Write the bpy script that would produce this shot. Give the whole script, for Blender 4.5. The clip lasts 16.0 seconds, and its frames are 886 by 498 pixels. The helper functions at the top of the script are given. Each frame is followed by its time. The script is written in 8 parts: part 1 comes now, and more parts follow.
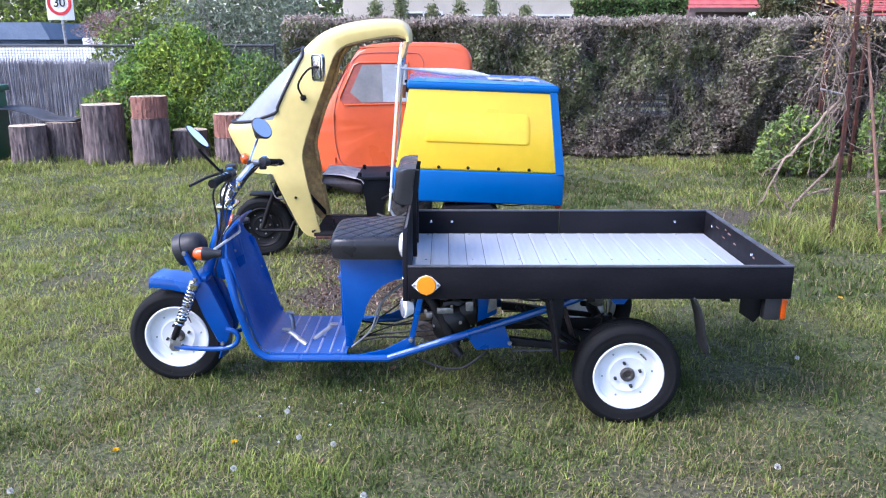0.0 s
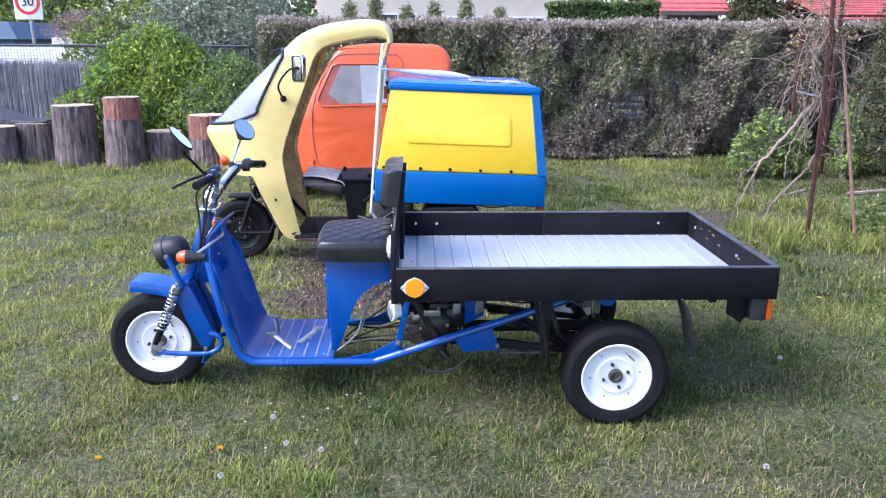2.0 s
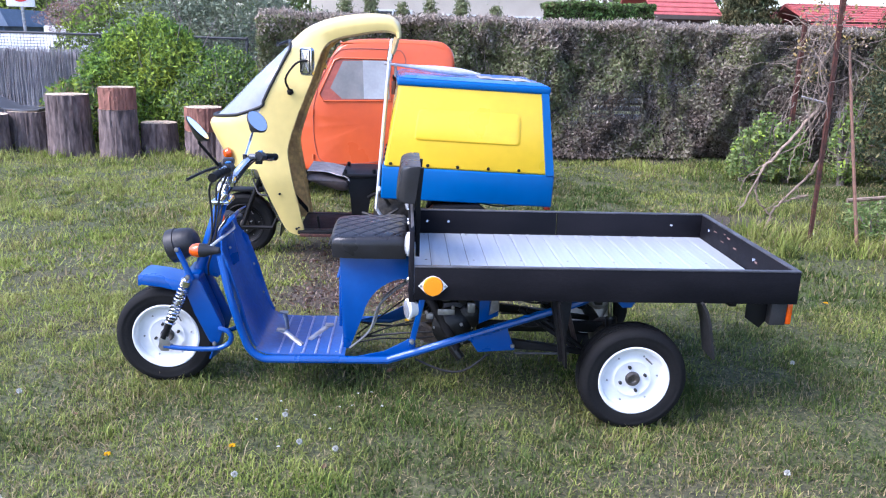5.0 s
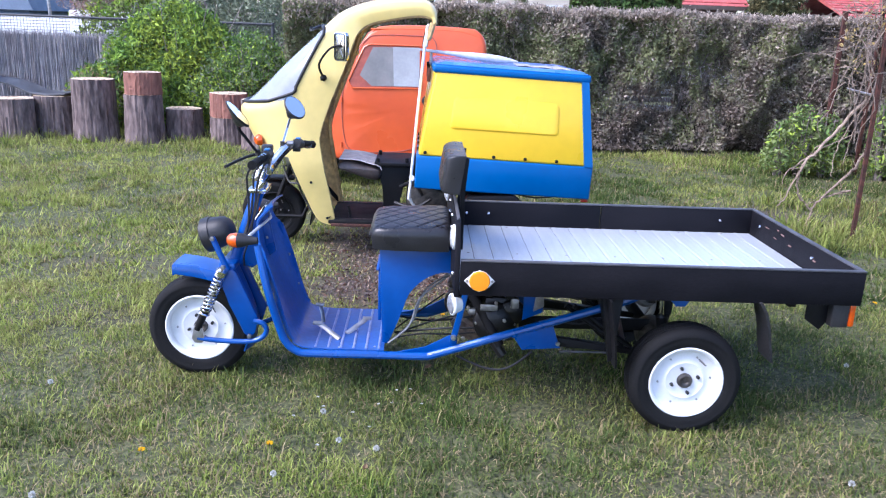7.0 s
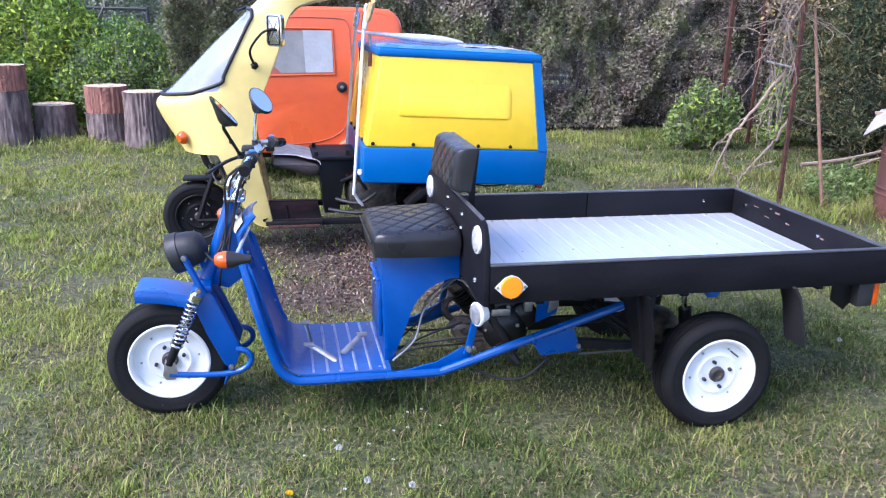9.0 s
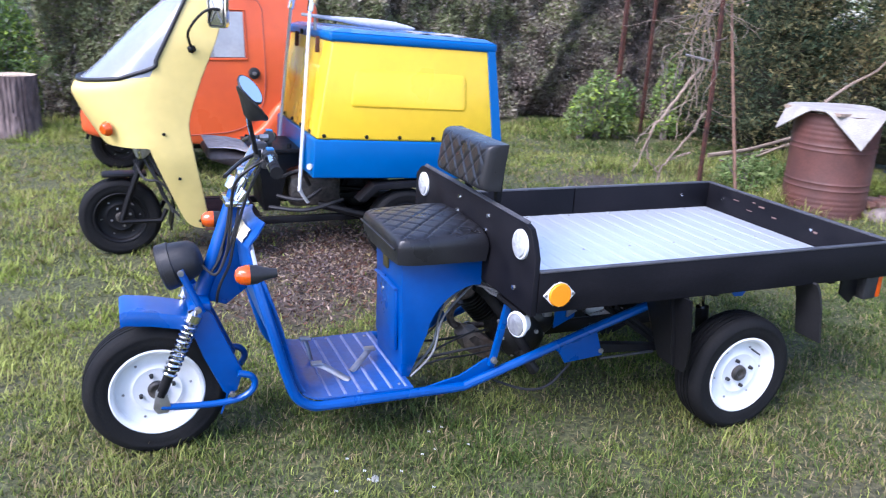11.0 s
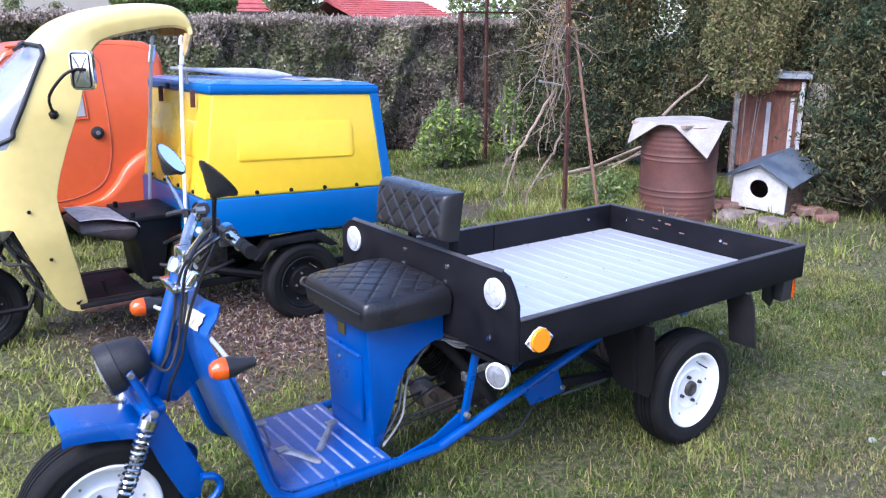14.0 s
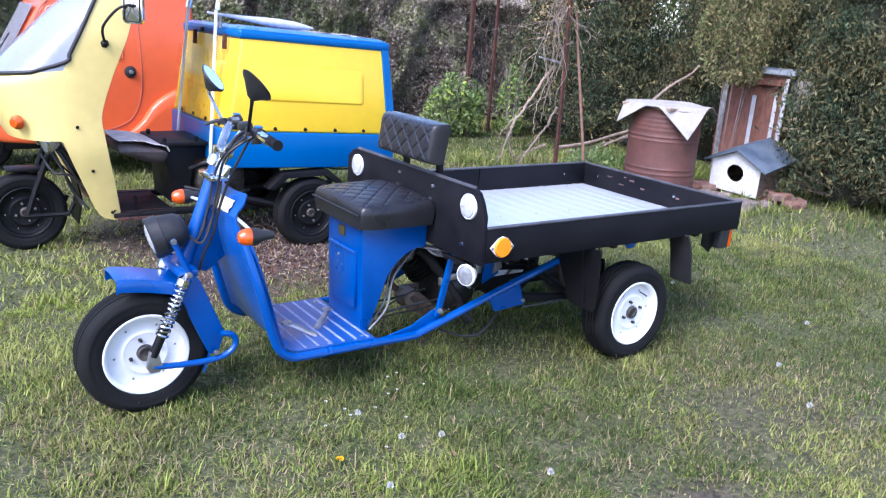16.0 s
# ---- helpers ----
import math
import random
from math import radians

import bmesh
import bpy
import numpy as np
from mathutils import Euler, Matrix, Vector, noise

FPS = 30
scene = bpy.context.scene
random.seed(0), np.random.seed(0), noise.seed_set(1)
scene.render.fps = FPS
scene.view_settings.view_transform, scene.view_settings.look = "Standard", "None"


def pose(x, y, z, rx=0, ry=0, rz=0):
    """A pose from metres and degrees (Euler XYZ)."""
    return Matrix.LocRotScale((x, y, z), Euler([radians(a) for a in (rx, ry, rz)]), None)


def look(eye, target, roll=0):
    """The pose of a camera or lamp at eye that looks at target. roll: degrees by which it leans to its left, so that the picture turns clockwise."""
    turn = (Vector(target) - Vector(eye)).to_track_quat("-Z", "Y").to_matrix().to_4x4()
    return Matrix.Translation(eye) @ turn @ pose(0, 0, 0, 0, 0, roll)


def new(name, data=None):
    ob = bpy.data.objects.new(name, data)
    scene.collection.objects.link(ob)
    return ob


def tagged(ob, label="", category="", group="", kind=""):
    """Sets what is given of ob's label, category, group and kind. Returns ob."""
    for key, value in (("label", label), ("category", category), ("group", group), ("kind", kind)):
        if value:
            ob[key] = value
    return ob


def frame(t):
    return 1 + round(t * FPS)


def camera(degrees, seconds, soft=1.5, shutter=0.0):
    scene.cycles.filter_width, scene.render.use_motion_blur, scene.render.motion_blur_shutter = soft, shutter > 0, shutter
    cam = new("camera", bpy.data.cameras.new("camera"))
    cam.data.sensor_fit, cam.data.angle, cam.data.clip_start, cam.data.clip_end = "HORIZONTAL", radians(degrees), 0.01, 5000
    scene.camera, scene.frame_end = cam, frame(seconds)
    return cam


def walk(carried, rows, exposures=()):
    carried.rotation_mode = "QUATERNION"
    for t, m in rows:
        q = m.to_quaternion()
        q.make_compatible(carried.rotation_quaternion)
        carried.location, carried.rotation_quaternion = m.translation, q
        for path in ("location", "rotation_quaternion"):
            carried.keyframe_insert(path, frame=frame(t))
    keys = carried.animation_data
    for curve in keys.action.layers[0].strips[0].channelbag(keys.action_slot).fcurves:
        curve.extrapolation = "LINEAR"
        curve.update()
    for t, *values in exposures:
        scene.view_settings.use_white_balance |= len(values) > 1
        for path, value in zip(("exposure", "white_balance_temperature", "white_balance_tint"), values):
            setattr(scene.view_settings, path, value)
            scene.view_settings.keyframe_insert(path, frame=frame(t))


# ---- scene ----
cam = camera(58.2, 16.0, soft=1.15, shutter=0.5)
U = 0.86  # metres in one unit of the plan below
METRES, EYE, TILT, LEAN, TURN = 3.9 * U, 2.0 * U, -15.0, 0.0, 0.0
ROWS = [
    (0.0, 0.0, 0.0, 0.0, 0.0, 0.0, -0.0),
    (0.5, -0.0039, 0.0016, 0.0004, -0.15, 0.06, 0.05),
    (1.0, -0.0065, 0.0043, 0.0005, -0.62, 0.18, 0.24),
    (1.5, -0.0102, 0.0066, 0.0013, -1.49, 0.18, 0.47),
    (2.0, -0.0197, 0.0078, 0.0009, -1.93, 0.11, 0.24),
    (2.5, -0.0311, 0.0157, 0.0009, -2.71, -0.03, -0.1),
    (3.0, -0.0456, 0.0234, -0.0007, -3.37, -0.17, -0.55),
    (3.5, -0.0522, 0.0226, -0.0004, -3.57, -0.14, -0.54),
    (4.0, -0.0576, 0.0238, -0.0002, -3.43, 0.01, -0.76),
    (6.5, -0.0771, 0.0366, -0.0004, -1.99, -0.02, -1.24),
    (7.0, -0.098, 0.0687, 0.0034, -1.78, -0.76, -1.7),
    (7.5, -0.1277, 0.1131, 0.0158, -3.23, -0.93, -1.54),
    (8.0, -0.192, 0.1369, 0.019, -7.64, -1.02, 0.78),
    (8.5, -0.2427, 0.1544, 0.02, -10.82, -1.8, 2.03),
    (9.0, -0.2663, 0.1967, 0.0272, -11.45, -1.98, 1.81),
    (11.5, -0.4928, 0.3597, 0.0594, -27.85, -3.63, 4.35),
    (12.0, -0.5371, 0.3958, 0.078, -33.43, -3.5, 6.48),
    (12.5, -0.5297, 0.4356, 0.0908, -34.14, -3.13, 7.0),
    (13.0, -0.516, 0.4539, 0.0975, -34.61, -2.49, 8.07),
    (13.5, -0.5218, 0.4509, 0.0978, -34.83, -2.42, 9.07),
    (14.0, -0.5358, 0.4299, 0.0908, -34.76, -2.44, 8.85),
    (14.5, -0.5809, 0.3822, 0.0712, -34.66, -3.65, 8.94),
    (15.0, -0.6132, 0.3383, 0.0532, -34.62, -4.87, 7.9),
    (15.5, -0.6251, 0.2946, 0.0289, -34.5, -5.1, 6.23),
    (16.0, -0.6304, 0.2694, 0.0172, -34.43, -3.58, 4.47),
]
walk(cam, [(t, pose(0, 0, EYE, TILT, LEAN, TURN) @ pose(METRES * x, METRES * y, METRES * z, 90 + pitch, roll, yaw)) for t, x, y, z, yaw, pitch, roll in ROWS],
     exposures=[(0.0, 1.62, 5600, 22.0), (9.0, 1.66, 5600, 22.0), (11.5, 1.56, 5600, 22.0), (14.0, 1.54, 5600, 22.0), (16.0, 1.66, 5550, 22.0)])

# ---- sky, sun ----
SUN_EL, SUN_AZ = radians(48), radians(246)
world = bpy.data.worlds.new("sky")
scene.world = world
world.use_nodes = True
wn, wl = world.node_tree.nodes, world.node_tree.links
sky = wn.new("ShaderNodeTexSky")
sky.sky_type, sky.sun_disc = "NISHITA", False
sky.sun_elevation, sky.sun_rotation = SUN_EL, SUN_AZ
sky.air_density, sky.dust_density, sky.ozone_density = 1.0, 1.6, 1.0
wl.new(sky.outputs[0], wn["Background"].inputs[0])
wn["Background"].inputs[1].default_value = 0.14
sun = new("sun", bpy.data.lights.new("sun", "SUN"))
sun.data.energy, sun.data.angle, sun.data.color = 1.75, radians(32), (1.0, 0.96, 0.9)
sun.matrix_world = look((0, 0, 10), (-math.sin(SUN_AZ) * math.cos(SUN_EL), -math.cos(SUN_AZ) * math.cos(SUN_EL), 10 - math.sin(SUN_EL)))

# ---- materials ----
def mk(name, col, col2=None, scale=6.0, rough=0.5, metal=0.0, bump=0.0, bscale=40.0, fine=0.12, coat=0.0, rvar=0.1, stretch=(1, 1, 1), island=0.0, trans=0.0, spec=0.5):
    """A surface of two colours mixed at two scales, with uneven gloss and fine relief."""
    m = bpy.data.materials.new(name)
    m.use_nodes = True
    n, l = m.node_tree.nodes, m.node_tree.links
    b = n["Principled BSDF"]
    tc = n.new("ShaderNodeTexCoord")
    mp = n.new("ShaderNodeMapping")
    mp.inputs["Scale"].default_value = stretch
    l.new(tc.outputs["Object"], mp.inputs[0])
    big, small = n.new("ShaderNodeTexNoise"), n.new("ShaderNodeTexNoise")
    for tex, sc in ((big, scale), (small, bscale)):
        tex.inputs["Scale"].default_value, tex.inputs["Detail"].default_value = sc, 5.0
        l.new(mp.outputs[0], tex.inputs["Vector"])
    ramp = n.new("ShaderNodeValToRGB")
    ramp.color_ramp.elements[0].position, ramp.color_ramp.elements[1].position = 0.35, 0.68
    ramp.color_ramp.elements[0].color = (*col, 1)
    ramp.color_ramp.elements[1].color = (*(col2 or tuple(c * 0.85 for c in col)), 1)
    l.new(big.outputs["Fac"], ramp.inputs[0])
    hsv = n.new("ShaderNodeHueSaturation")
    l.new(ramp.outputs[0], hsv.inputs["Color"])
    ma = n.new("ShaderNodeMapRange")
    ma.inputs[1].default_value, ma.inputs[2].default_value, ma.inputs[3].default_value, ma.inputs[4].default_value = 0.3, 0.7, 1 - fine, 1 + fine
    l.new(small.outputs["Fac"], ma.inputs[0])
    last = ma.outputs[0]
    if island:
        geo, oi, mr, mul = n.new("ShaderNodeNewGeometry"), n.new("ShaderNodeObjectInfo"), n.new("ShaderNodeMapRange"), n.new("ShaderNodeMath")
        add, fr = n.new("ShaderNodeMath"), n.new("ShaderNodeMath")
        add.operation, fr.operation, mul.operation = "ADD", "FRACT", "MULTIPLY"
        l.new(geo.outputs["Random Per Island"], add.inputs[0])
        l.new(oi.outputs["Random"], add.inputs[1])
        l.new(add.outputs[0], fr.inputs[0])
        mr.inputs[3].default_value, mr.inputs[4].default_value = 1 - island, 1 + island
        l.new(fr.outputs[0], mr.inputs[0])
        l.new(last, mul.inputs[0])
        l.new(mr.outputs[0], mul.inputs[1])
        last = mul.outputs[0]
    l.new(last, hsv.inputs["Value"])
    l.new(hsv.outputs[0], b.inputs["Base Color"])
    rr = n.new("ShaderNodeMapRange")
    rr.inputs[1].default_value, rr.inputs[2].default_value = 0.3, 0.7
    rr.inputs[3].default_value, rr.inputs[4].default_value = max(rough - rvar, 0.02), min(rough + rvar, 1)
    l.new(big.outputs["Fac"], rr.inputs[0])
    l.new(rr.outputs[0], b.inputs["Roughness"])
    b.inputs["Metallic"].default_value = metal
    b.inputs["Specular IOR Level"].default_value = spec
    b.inputs["Coat Weight"].default_value, b.inputs["Coat Roughness"].default_value = coat, 0.08
    b.inputs["Transmission Weight"].default_value = trans
    if bump:
        bp = n.new("ShaderNodeBump")
        bp.inputs["Strength"].default_value, bp.inputs["Distance"].default_value = bump, 0.01
        l.new(small.outputs["Fac"], bp.inputs["Height"])
        l.new(bp.outputs[0], b.inputs["Normal"])
    return m


BLUE = mk("blue_paint", (0.0, 0.058, 0.27), (0.0, 0.072, 0.33), 3, 0.33, bump=0.015, bscale=30, fine=0.06, coat=0.15)
BLUE_WORN = mk("blue_paint_worn", (0.002, 0.066, 0.30), (0.022, 0.096, 0.34), 5, 0.38, bump=0.08, bscale=45, fine=0.18, coat=0.2)
RUBBER = mk("tyre_rubber", (0.007, 0.007, 0.008), (0.012, 0.012, 0.012), 9, 0.75, bump=0.15, bscale=90, spec=0.18)
WHITE = mk("white_rim_paint", (0.78, 0.79, 0.80), (0.70, 0.71, 0.71), 5, 0.4, bump=0.04, fine=0.04)
CHROME = mk("chrome", (0.75, 0.76, 0.78), (0.6, 0.6, 0.62), 12, 0.16, 1.0, fine=0.05)
STEEL = mk("bare_steel", (0.42, 0.42, 0.43), (0.25, 0.24, 0.23), 18, 0.42, 0.85, bump=0.1)
BLACK = mk("black_paint", (0.005, 0.005, 0.006), (0.010, 0.010, 0.011), 5, 0.5, bump=0.06, bscale=50, spec=0.2)
BLACK_PLASTIC = mk("black_plastic", (0.018, 0.018, 0.02), (0.028, 0.028, 0.03), 8, 0.45, bump=0.1, bscale=120, spec=0.35)
BOARD = mk("black_board", (0.005, 0.005, 0.007), (0.010, 0.0095, 0.012), 3, 0.62, bump=0.08, bscale=70, stretch=(1, 3, 3), fine=0.2, spec=0.13)
BOARD_EDGE = mk("board_edge", (0.10, 0.10, 0.11), (0.06, 0.06, 0.065), 9, 0.5, 0.3, bump=0.1)
ALU = mk("aluminium_sheet", (0.66, 0.70, 0.75), (0.56, 0.60, 0.65), 2.5, 0.38, 0.45, bump=0.06, bscale=50, stretch=(6, 1, 1), fine=0.05)
LEATHER = mk("black_leatherette", (0.013, 0.013, 0.015), (0.02, 0.02, 0.023), 6, 0.32, bump=0.12, bscale=160, fine=0.1, spec=0.45)
ORANGE_LENS = mk("orange_lens", (0.58, 0.068, 0.003), (0.68, 0.105, 0.004), 30, 0.15, bump=0.15, bscale=140, fine=0.1, coat=0.5)
CLEAR_LENS = mk("clear_lens", (0.52, 0.53, 0.54), (0.34, 0.35, 0.36), 40, 0.15, bump=0.5, bscale=90, fine=0.1)
REFLECTOR = mk("orange_reflector", (0.90, 0.30, 0.01), (0.92, 0.31, 0.01), 10, 0.25, bump=0.1, bscale=200, fine=0.05)
MIRROR = mk("mirror_glass", (0.9, 0.9, 0.92), (0.88, 0.88, 0.9), 3, 0.03, 1.0, rvar=0.01, fine=0.01)
ENGINE = mk("oily_engine_metal", (0.045, 0.042, 0.04), (0.13, 0.115, 0.1), 16, 0.5, 0.5, bump=0.3, bscale=60, fine=0.3)
YELLOW_GLASS = mk("yellow_fibreglass", (0.82, 0.64, 0.23), (0.78, 0.60, 0.20), 2, 0.36, bump=0.012, bscale=12, fine=0.04, coat=0.2)
YELLOW_INNER = mk("weathered_inner_shell", (0.62, 0.44, 0.18), (0.36, 0.24, 0.12), 7, 0.75, bump=0.25, bscale=30, fine=0.25)
YELLOW = mk("yellow_sheet_paint", (0.86, 0.56, 0.022), (0.82, 0.52, 0.018), 2, 0.33, bump=0.008, bscale=14, fine=0.03, coat=0.2)
BOX_BLUE = mk("bright_blue_paint", (0.0, 0.095, 0.31), (0.0, 0.108, 0.35), 2, 0.38, bump=0.008, bscale=14, fine=0.04, spec=0.35)
ORANGE = mk("orange_body_paint", (0.70, 0.115, 0.03), (0.64, 0.10, 0.028), 2, 0.36, bump=0.012, bscale=10, fine=0.04, coat=0.15)
RUST = mk("rusty_iron", (0.10, 0.035, 0.022), (0.05, 0.025, 0.02), 14, 0.8, 0.2, bump=0.4, fine=0.3)
DRUM = mk("brown_drum_paint", (0.125, 0.050, 0.040), (0.085, 0.037, 0.031), 5, 0.6, bump=0.15, fine=0.15)
BARK = mk("bark", (0.20, 0.15, 0.14), (0.075, 0.055, 0.053), 18, 0.9, bump=1.0, bscale=30, stretch=(1, 1, 0.25), fine=0.35)
BARK_RED = mk("red_pine_bark", (0.32, 0.14, 0.10), (0.18, 0.085, 0.065), 14, 0.9, bump=1.0, bscale=28, stretch=(1, 1, 0.4), fine=0.3)
CUT_WOOD = mk("sawn_wood_end", (0.70, 0.56, 0.40), (0.58, 0.44, 0.30), 10, 0.8, bump=0.2, fine=0.12)
DRY_WOOD = mk("dry_branch_wood", (0.36, 0.27, 0.20), (0.22, 0.165, 0.125), 20, 0.85, bump=0.4, fine=0.25, island=0.3)
TWIG = mk("hedge_twigs", (0.22, 0.185, 0.17), (0.15, 0.125, 0.115), 6, 0.9, island=0.3, fine=0.2)
CLOTH = mk("pale_tarp_cloth", (0.40, 0.375, 0.335), (0.30, 0.275, 0.245), 6, 0.8, bump=0.3, bscale=80)
GREY_HOSE = mk("grey_hose", (0.22, 0.23, 0.23), (0.15, 0.15, 0.16), 12, 0.6)
RIB = mk("rubbed_rib", (0.16, 0.21, 0.46), (0.34, 0.38, 0.55), 12, 0.36, 0.2, bump=0.1)


def leaf_mat(name, a, b, island=0.35, fine=0.22):
    m = mk(name, a, b, 1.6, 0.75, fine=fine, bscale=9, island=island, spec=0.06)
    bs = m.node_tree.nodes["Principled BSDF"]
    bs.inputs["Subsurface Weight"].default_value = 0.0
    tr = m.node_tree.nodes.new("ShaderNodeBsdfTranslucent")
    mix = m.node_tree.nodes.new("ShaderNodeMixShader")
    l = m.node_tree.links
    hsv = [k for k in m.node_tree.nodes if k.type == "HUE_SAT"][0]
    l.new(hsv.outputs[0], tr.inputs[0])
    mix.inputs[0].default_value = 0.3
    l.new(bs.outputs[0], mix.inputs[1])
    l.new(tr.outputs[0], mix.inputs[2])
    l.new(mix.outputs[0], m.node_tree.nodes["Material Output"].inputs[0])
    return m


BRIGHT_GRASS = leaf_mat("bright_grass_blades", (0.25, 0.305, 0.065), (0.35, 0.36, 0.115), 0.3)
DEEP_GRASS = leaf_mat("deep_grass_blades", (0.072, 0.112, 0.032), (0.115, 0.145, 0.048), 0.3)
GRASS = leaf_mat("grass_blades", (0.142, 0.196, 0.045), (0.235, 0.245, 0.075), 0.3)
STRAW = leaf_mat("dry_grass", (0.35, 0.285, 0.155), (0.25, 0.20, 0.11), 0.35)
HEDGE_LEAF = leaf_mat("hedge_leaves", (0.225, 0.21, 0.145), (0.315, 0.28, 0.215), 0.25, 0.3)
HEDGE_GREEN = leaf_mat("hedge_green_leaves", (0.19, 0.215, 0.105), (0.275, 0.28, 0.15), 0.25, 0.3)
# Darkened copy of the hedge leaf colour, painting shade into its hollows.
HEDGE_SHADE = leaf_mat("hedge_shade_leaves", (0.105, 0.10, 0.075), (0.165, 0.15, 0.12), 0.25, 0.3)
BUSH_LEAF = leaf_mat("bush_leaves", (0.23, 0.37, 0.07), (0.41, 0.49, 0.08), 0.35)
BUSH_DARK = leaf_mat("bush_shade_leaves", (0.12, 0.21, 0.065), (0.19, 0.27, 0.09), 0.4)
THUJA = leaf_mat("thuja_sprays", (0.062, 0.088, 0.048), (0.165, 0.138, 0.065), 0.35, 0.55)
THUJA_DEEP = leaf_mat("thuja_deep_sprays", (0.042, 0.066, 0.040), (0.068, 0.092, 0.05), 0.3, 0.4)
JUNIPER = leaf_mat("juniper_sprays", (0.19, 0.23, 0.165), (0.26, 0.285, 0.19), 0.25, 0.35)
MID_LEAF = leaf_mat("young_shrub_leaves", (0.17, 0.225, 0.085), (0.26, 0.315, 0.125), 0.35)
OLIVE_LEAF = leaf_mat("olive_leaves", (0.20, 0.185, 0.085), (0.27, 0.225, 0.105), 0.35)
FAR_LEAF = leaf_mat("far_tree_leaves", (0.13, 0.17, 0.06), (0.20, 0.22, 0.09), 0.4)


# ---- building helpers: meshes are drawn in plan units and put into metres by part() ----
def thing(name, loc, label, category, group="", kind=""):
    ob = new(name)
    ob.location = Vector(loc) * U
    ob.empty_display_size = 0.1
    return tagged(ob, label, category, group, kind)


def fill(name, bm, mats, smooth=None):
    me = bpy.data.meshes.new(name)
    bmesh.ops.recalc_face_normals(bm, faces=bm.faces[:])
    bm.transform(Matrix.Scale(U, 4))
    bm.to_mesh(me)
    bm.free()
    for m in mats if isinstance(mats, (list, tuple)) else [mats]:
        me.materials.append(m)
    if smooth is not None:
        me.shade_smooth()
        me.set_sharp_from_angle(angle=radians(smooth))
    return me


def part(name, bm, material, parent=None, label="", smooth=35):
    me = bm if isinstance(bm, bpy.types.Mesh) else fill(name, bm, material, smooth)
    ob = new(name, me)
    if parent:
        ob.parent = parent
        ob.matrix_parent_inverse = Matrix.Translation(-parent.location)
    return tagged(ob, label) if label else ob


def solo(name, bm, material, label, category, group="", kind="", smooth=35):
    return tagged(part(name, bm, material, None, "", smooth), label, category, group, kind)


def box(bm, x0, x1, y0, y1, z0, z1, bev=0.0):
    vs = [bm.verts.new(p) for p in ((x0, y0, z0), (x1, y0, z0), (x1, y1, z0), (x0, y1, z0), (x0, y0, z1), (x1, y0, z1), (x1, y1, z1), (x0, y1, z1))]
    fs = [bm.faces.new([vs[i] for i in f]) for f in ((3, 2, 1, 0), (4, 5, 6, 7), (0, 1, 5, 4), (1, 2, 6, 5), (2, 3, 7, 6), (3, 0, 4, 7))]
    if bev:
        es = list({e for f in fs for e in f.edges})
        bmesh.ops.bevel(bm, geom=es, offset=bev, segments=2, affect="EDGES", profile=0.5)
    return bm


def bx(*a, **k):
    return box(bmesh.new(), *a, **k)


def frames_along(pts):
    pts = [Vector(p) for p in pts]
    out, up = [], None
    for i, p in enumerate(pts):
        d = (pts[min(i + 1, len(pts) - 1)] - pts[max(i - 1, 0)]).normalized()
        if up is None:
            up = d.orthogonal().normalized()
        up = (up - d * up.dot(d))
        up = up.normalized() if up.length > 1e-6 else d.orthogonal().normalized()
        out.append((p, up, d.cross(up)))
    return out


def smooth_line(pts, n=6):
    pts = [Vector(p) for p in pts]
    out = []
    for i in range(len(pts) - 1):
        a, b, c, d = pts[max(i - 1, 0)], pts[i], pts[i + 1], pts[min(i + 2, len(pts) - 1)]
        for k in range(n):
            t = k / n
            out.append(0.5 * ((2 * b) + (c - a) * t + (2 * a - 5 * b + 4 * c - d) * t * t + (3 * b - a - 3 * c + d) * t ** 3))
    return out + [pts[-1]]


def tube(bm, pts, r, n=8, bend=0, taper=1.0, flat=1.0):
    """A round bar along the points; bend: steps of a smooth curve between them."""
    line = smooth_line(pts, bend) if bend else [Vector(p) for p in pts]
    rings = []
    for i, (p, u, v) in enumerate(frames_along(line)):
        rr = r * (1 + (taper - 1) * i / max(len(line) - 1, 1))
        rings.append([bm.verts.new(p + u * math.cos(a) * rr + v * math.sin(a) * rr * flat) for a in (2 * math.pi * k / n for k in range(n))])
    for a, b in zip(rings, rings[1:]):
        for k in range(n):
            bm.faces.new((a[k], a[(k + 1) % n], b[(k + 1) % n], b[k]))
    bm.faces.new(rings[0][::-1])
    bm.faces.new(rings[-1])
    return bm


def tb(*a, **k):
    return tube(bmesh.new(), *a, **k)


def lathe(bm, prof, at, axis, n=32):
    """Turns a profile of (radius, way along the axis) round an axis."""
    axis = Vector(axis).normalized()
    u = axis.orthogonal().normalized()
    v = axis.cross(u)
    at = Vector(at)
    rings = []
    for r, a in prof:
        if r < 1e-5:
            rings.append([bm.verts.new(at + axis * a)])
        else:
            rings.append([bm.verts.new(at + axis * a + (u * math.cos(t) + v * math.sin(t)) * r) for t in (2 * math.pi * k / n for k in range(n))])
    for a, b in zip(rings, rings[1:]):
        for k in range(n):
            j = (k + 1) % n
            if len(a) == 1 and len(b) == 1:
                break
            if len(a) == 1:
                bm.faces.new((a[0], b[j], b[k]))
            elif len(b) == 1:
                bm.faces.new((a[k], a[j], b[0]))
            else:
                bm.faces.new((a[k], a[j], b[j], b[k]))
    return bm


def lt(*a, **k):
    return lathe(bmesh.new(), *a, **k)


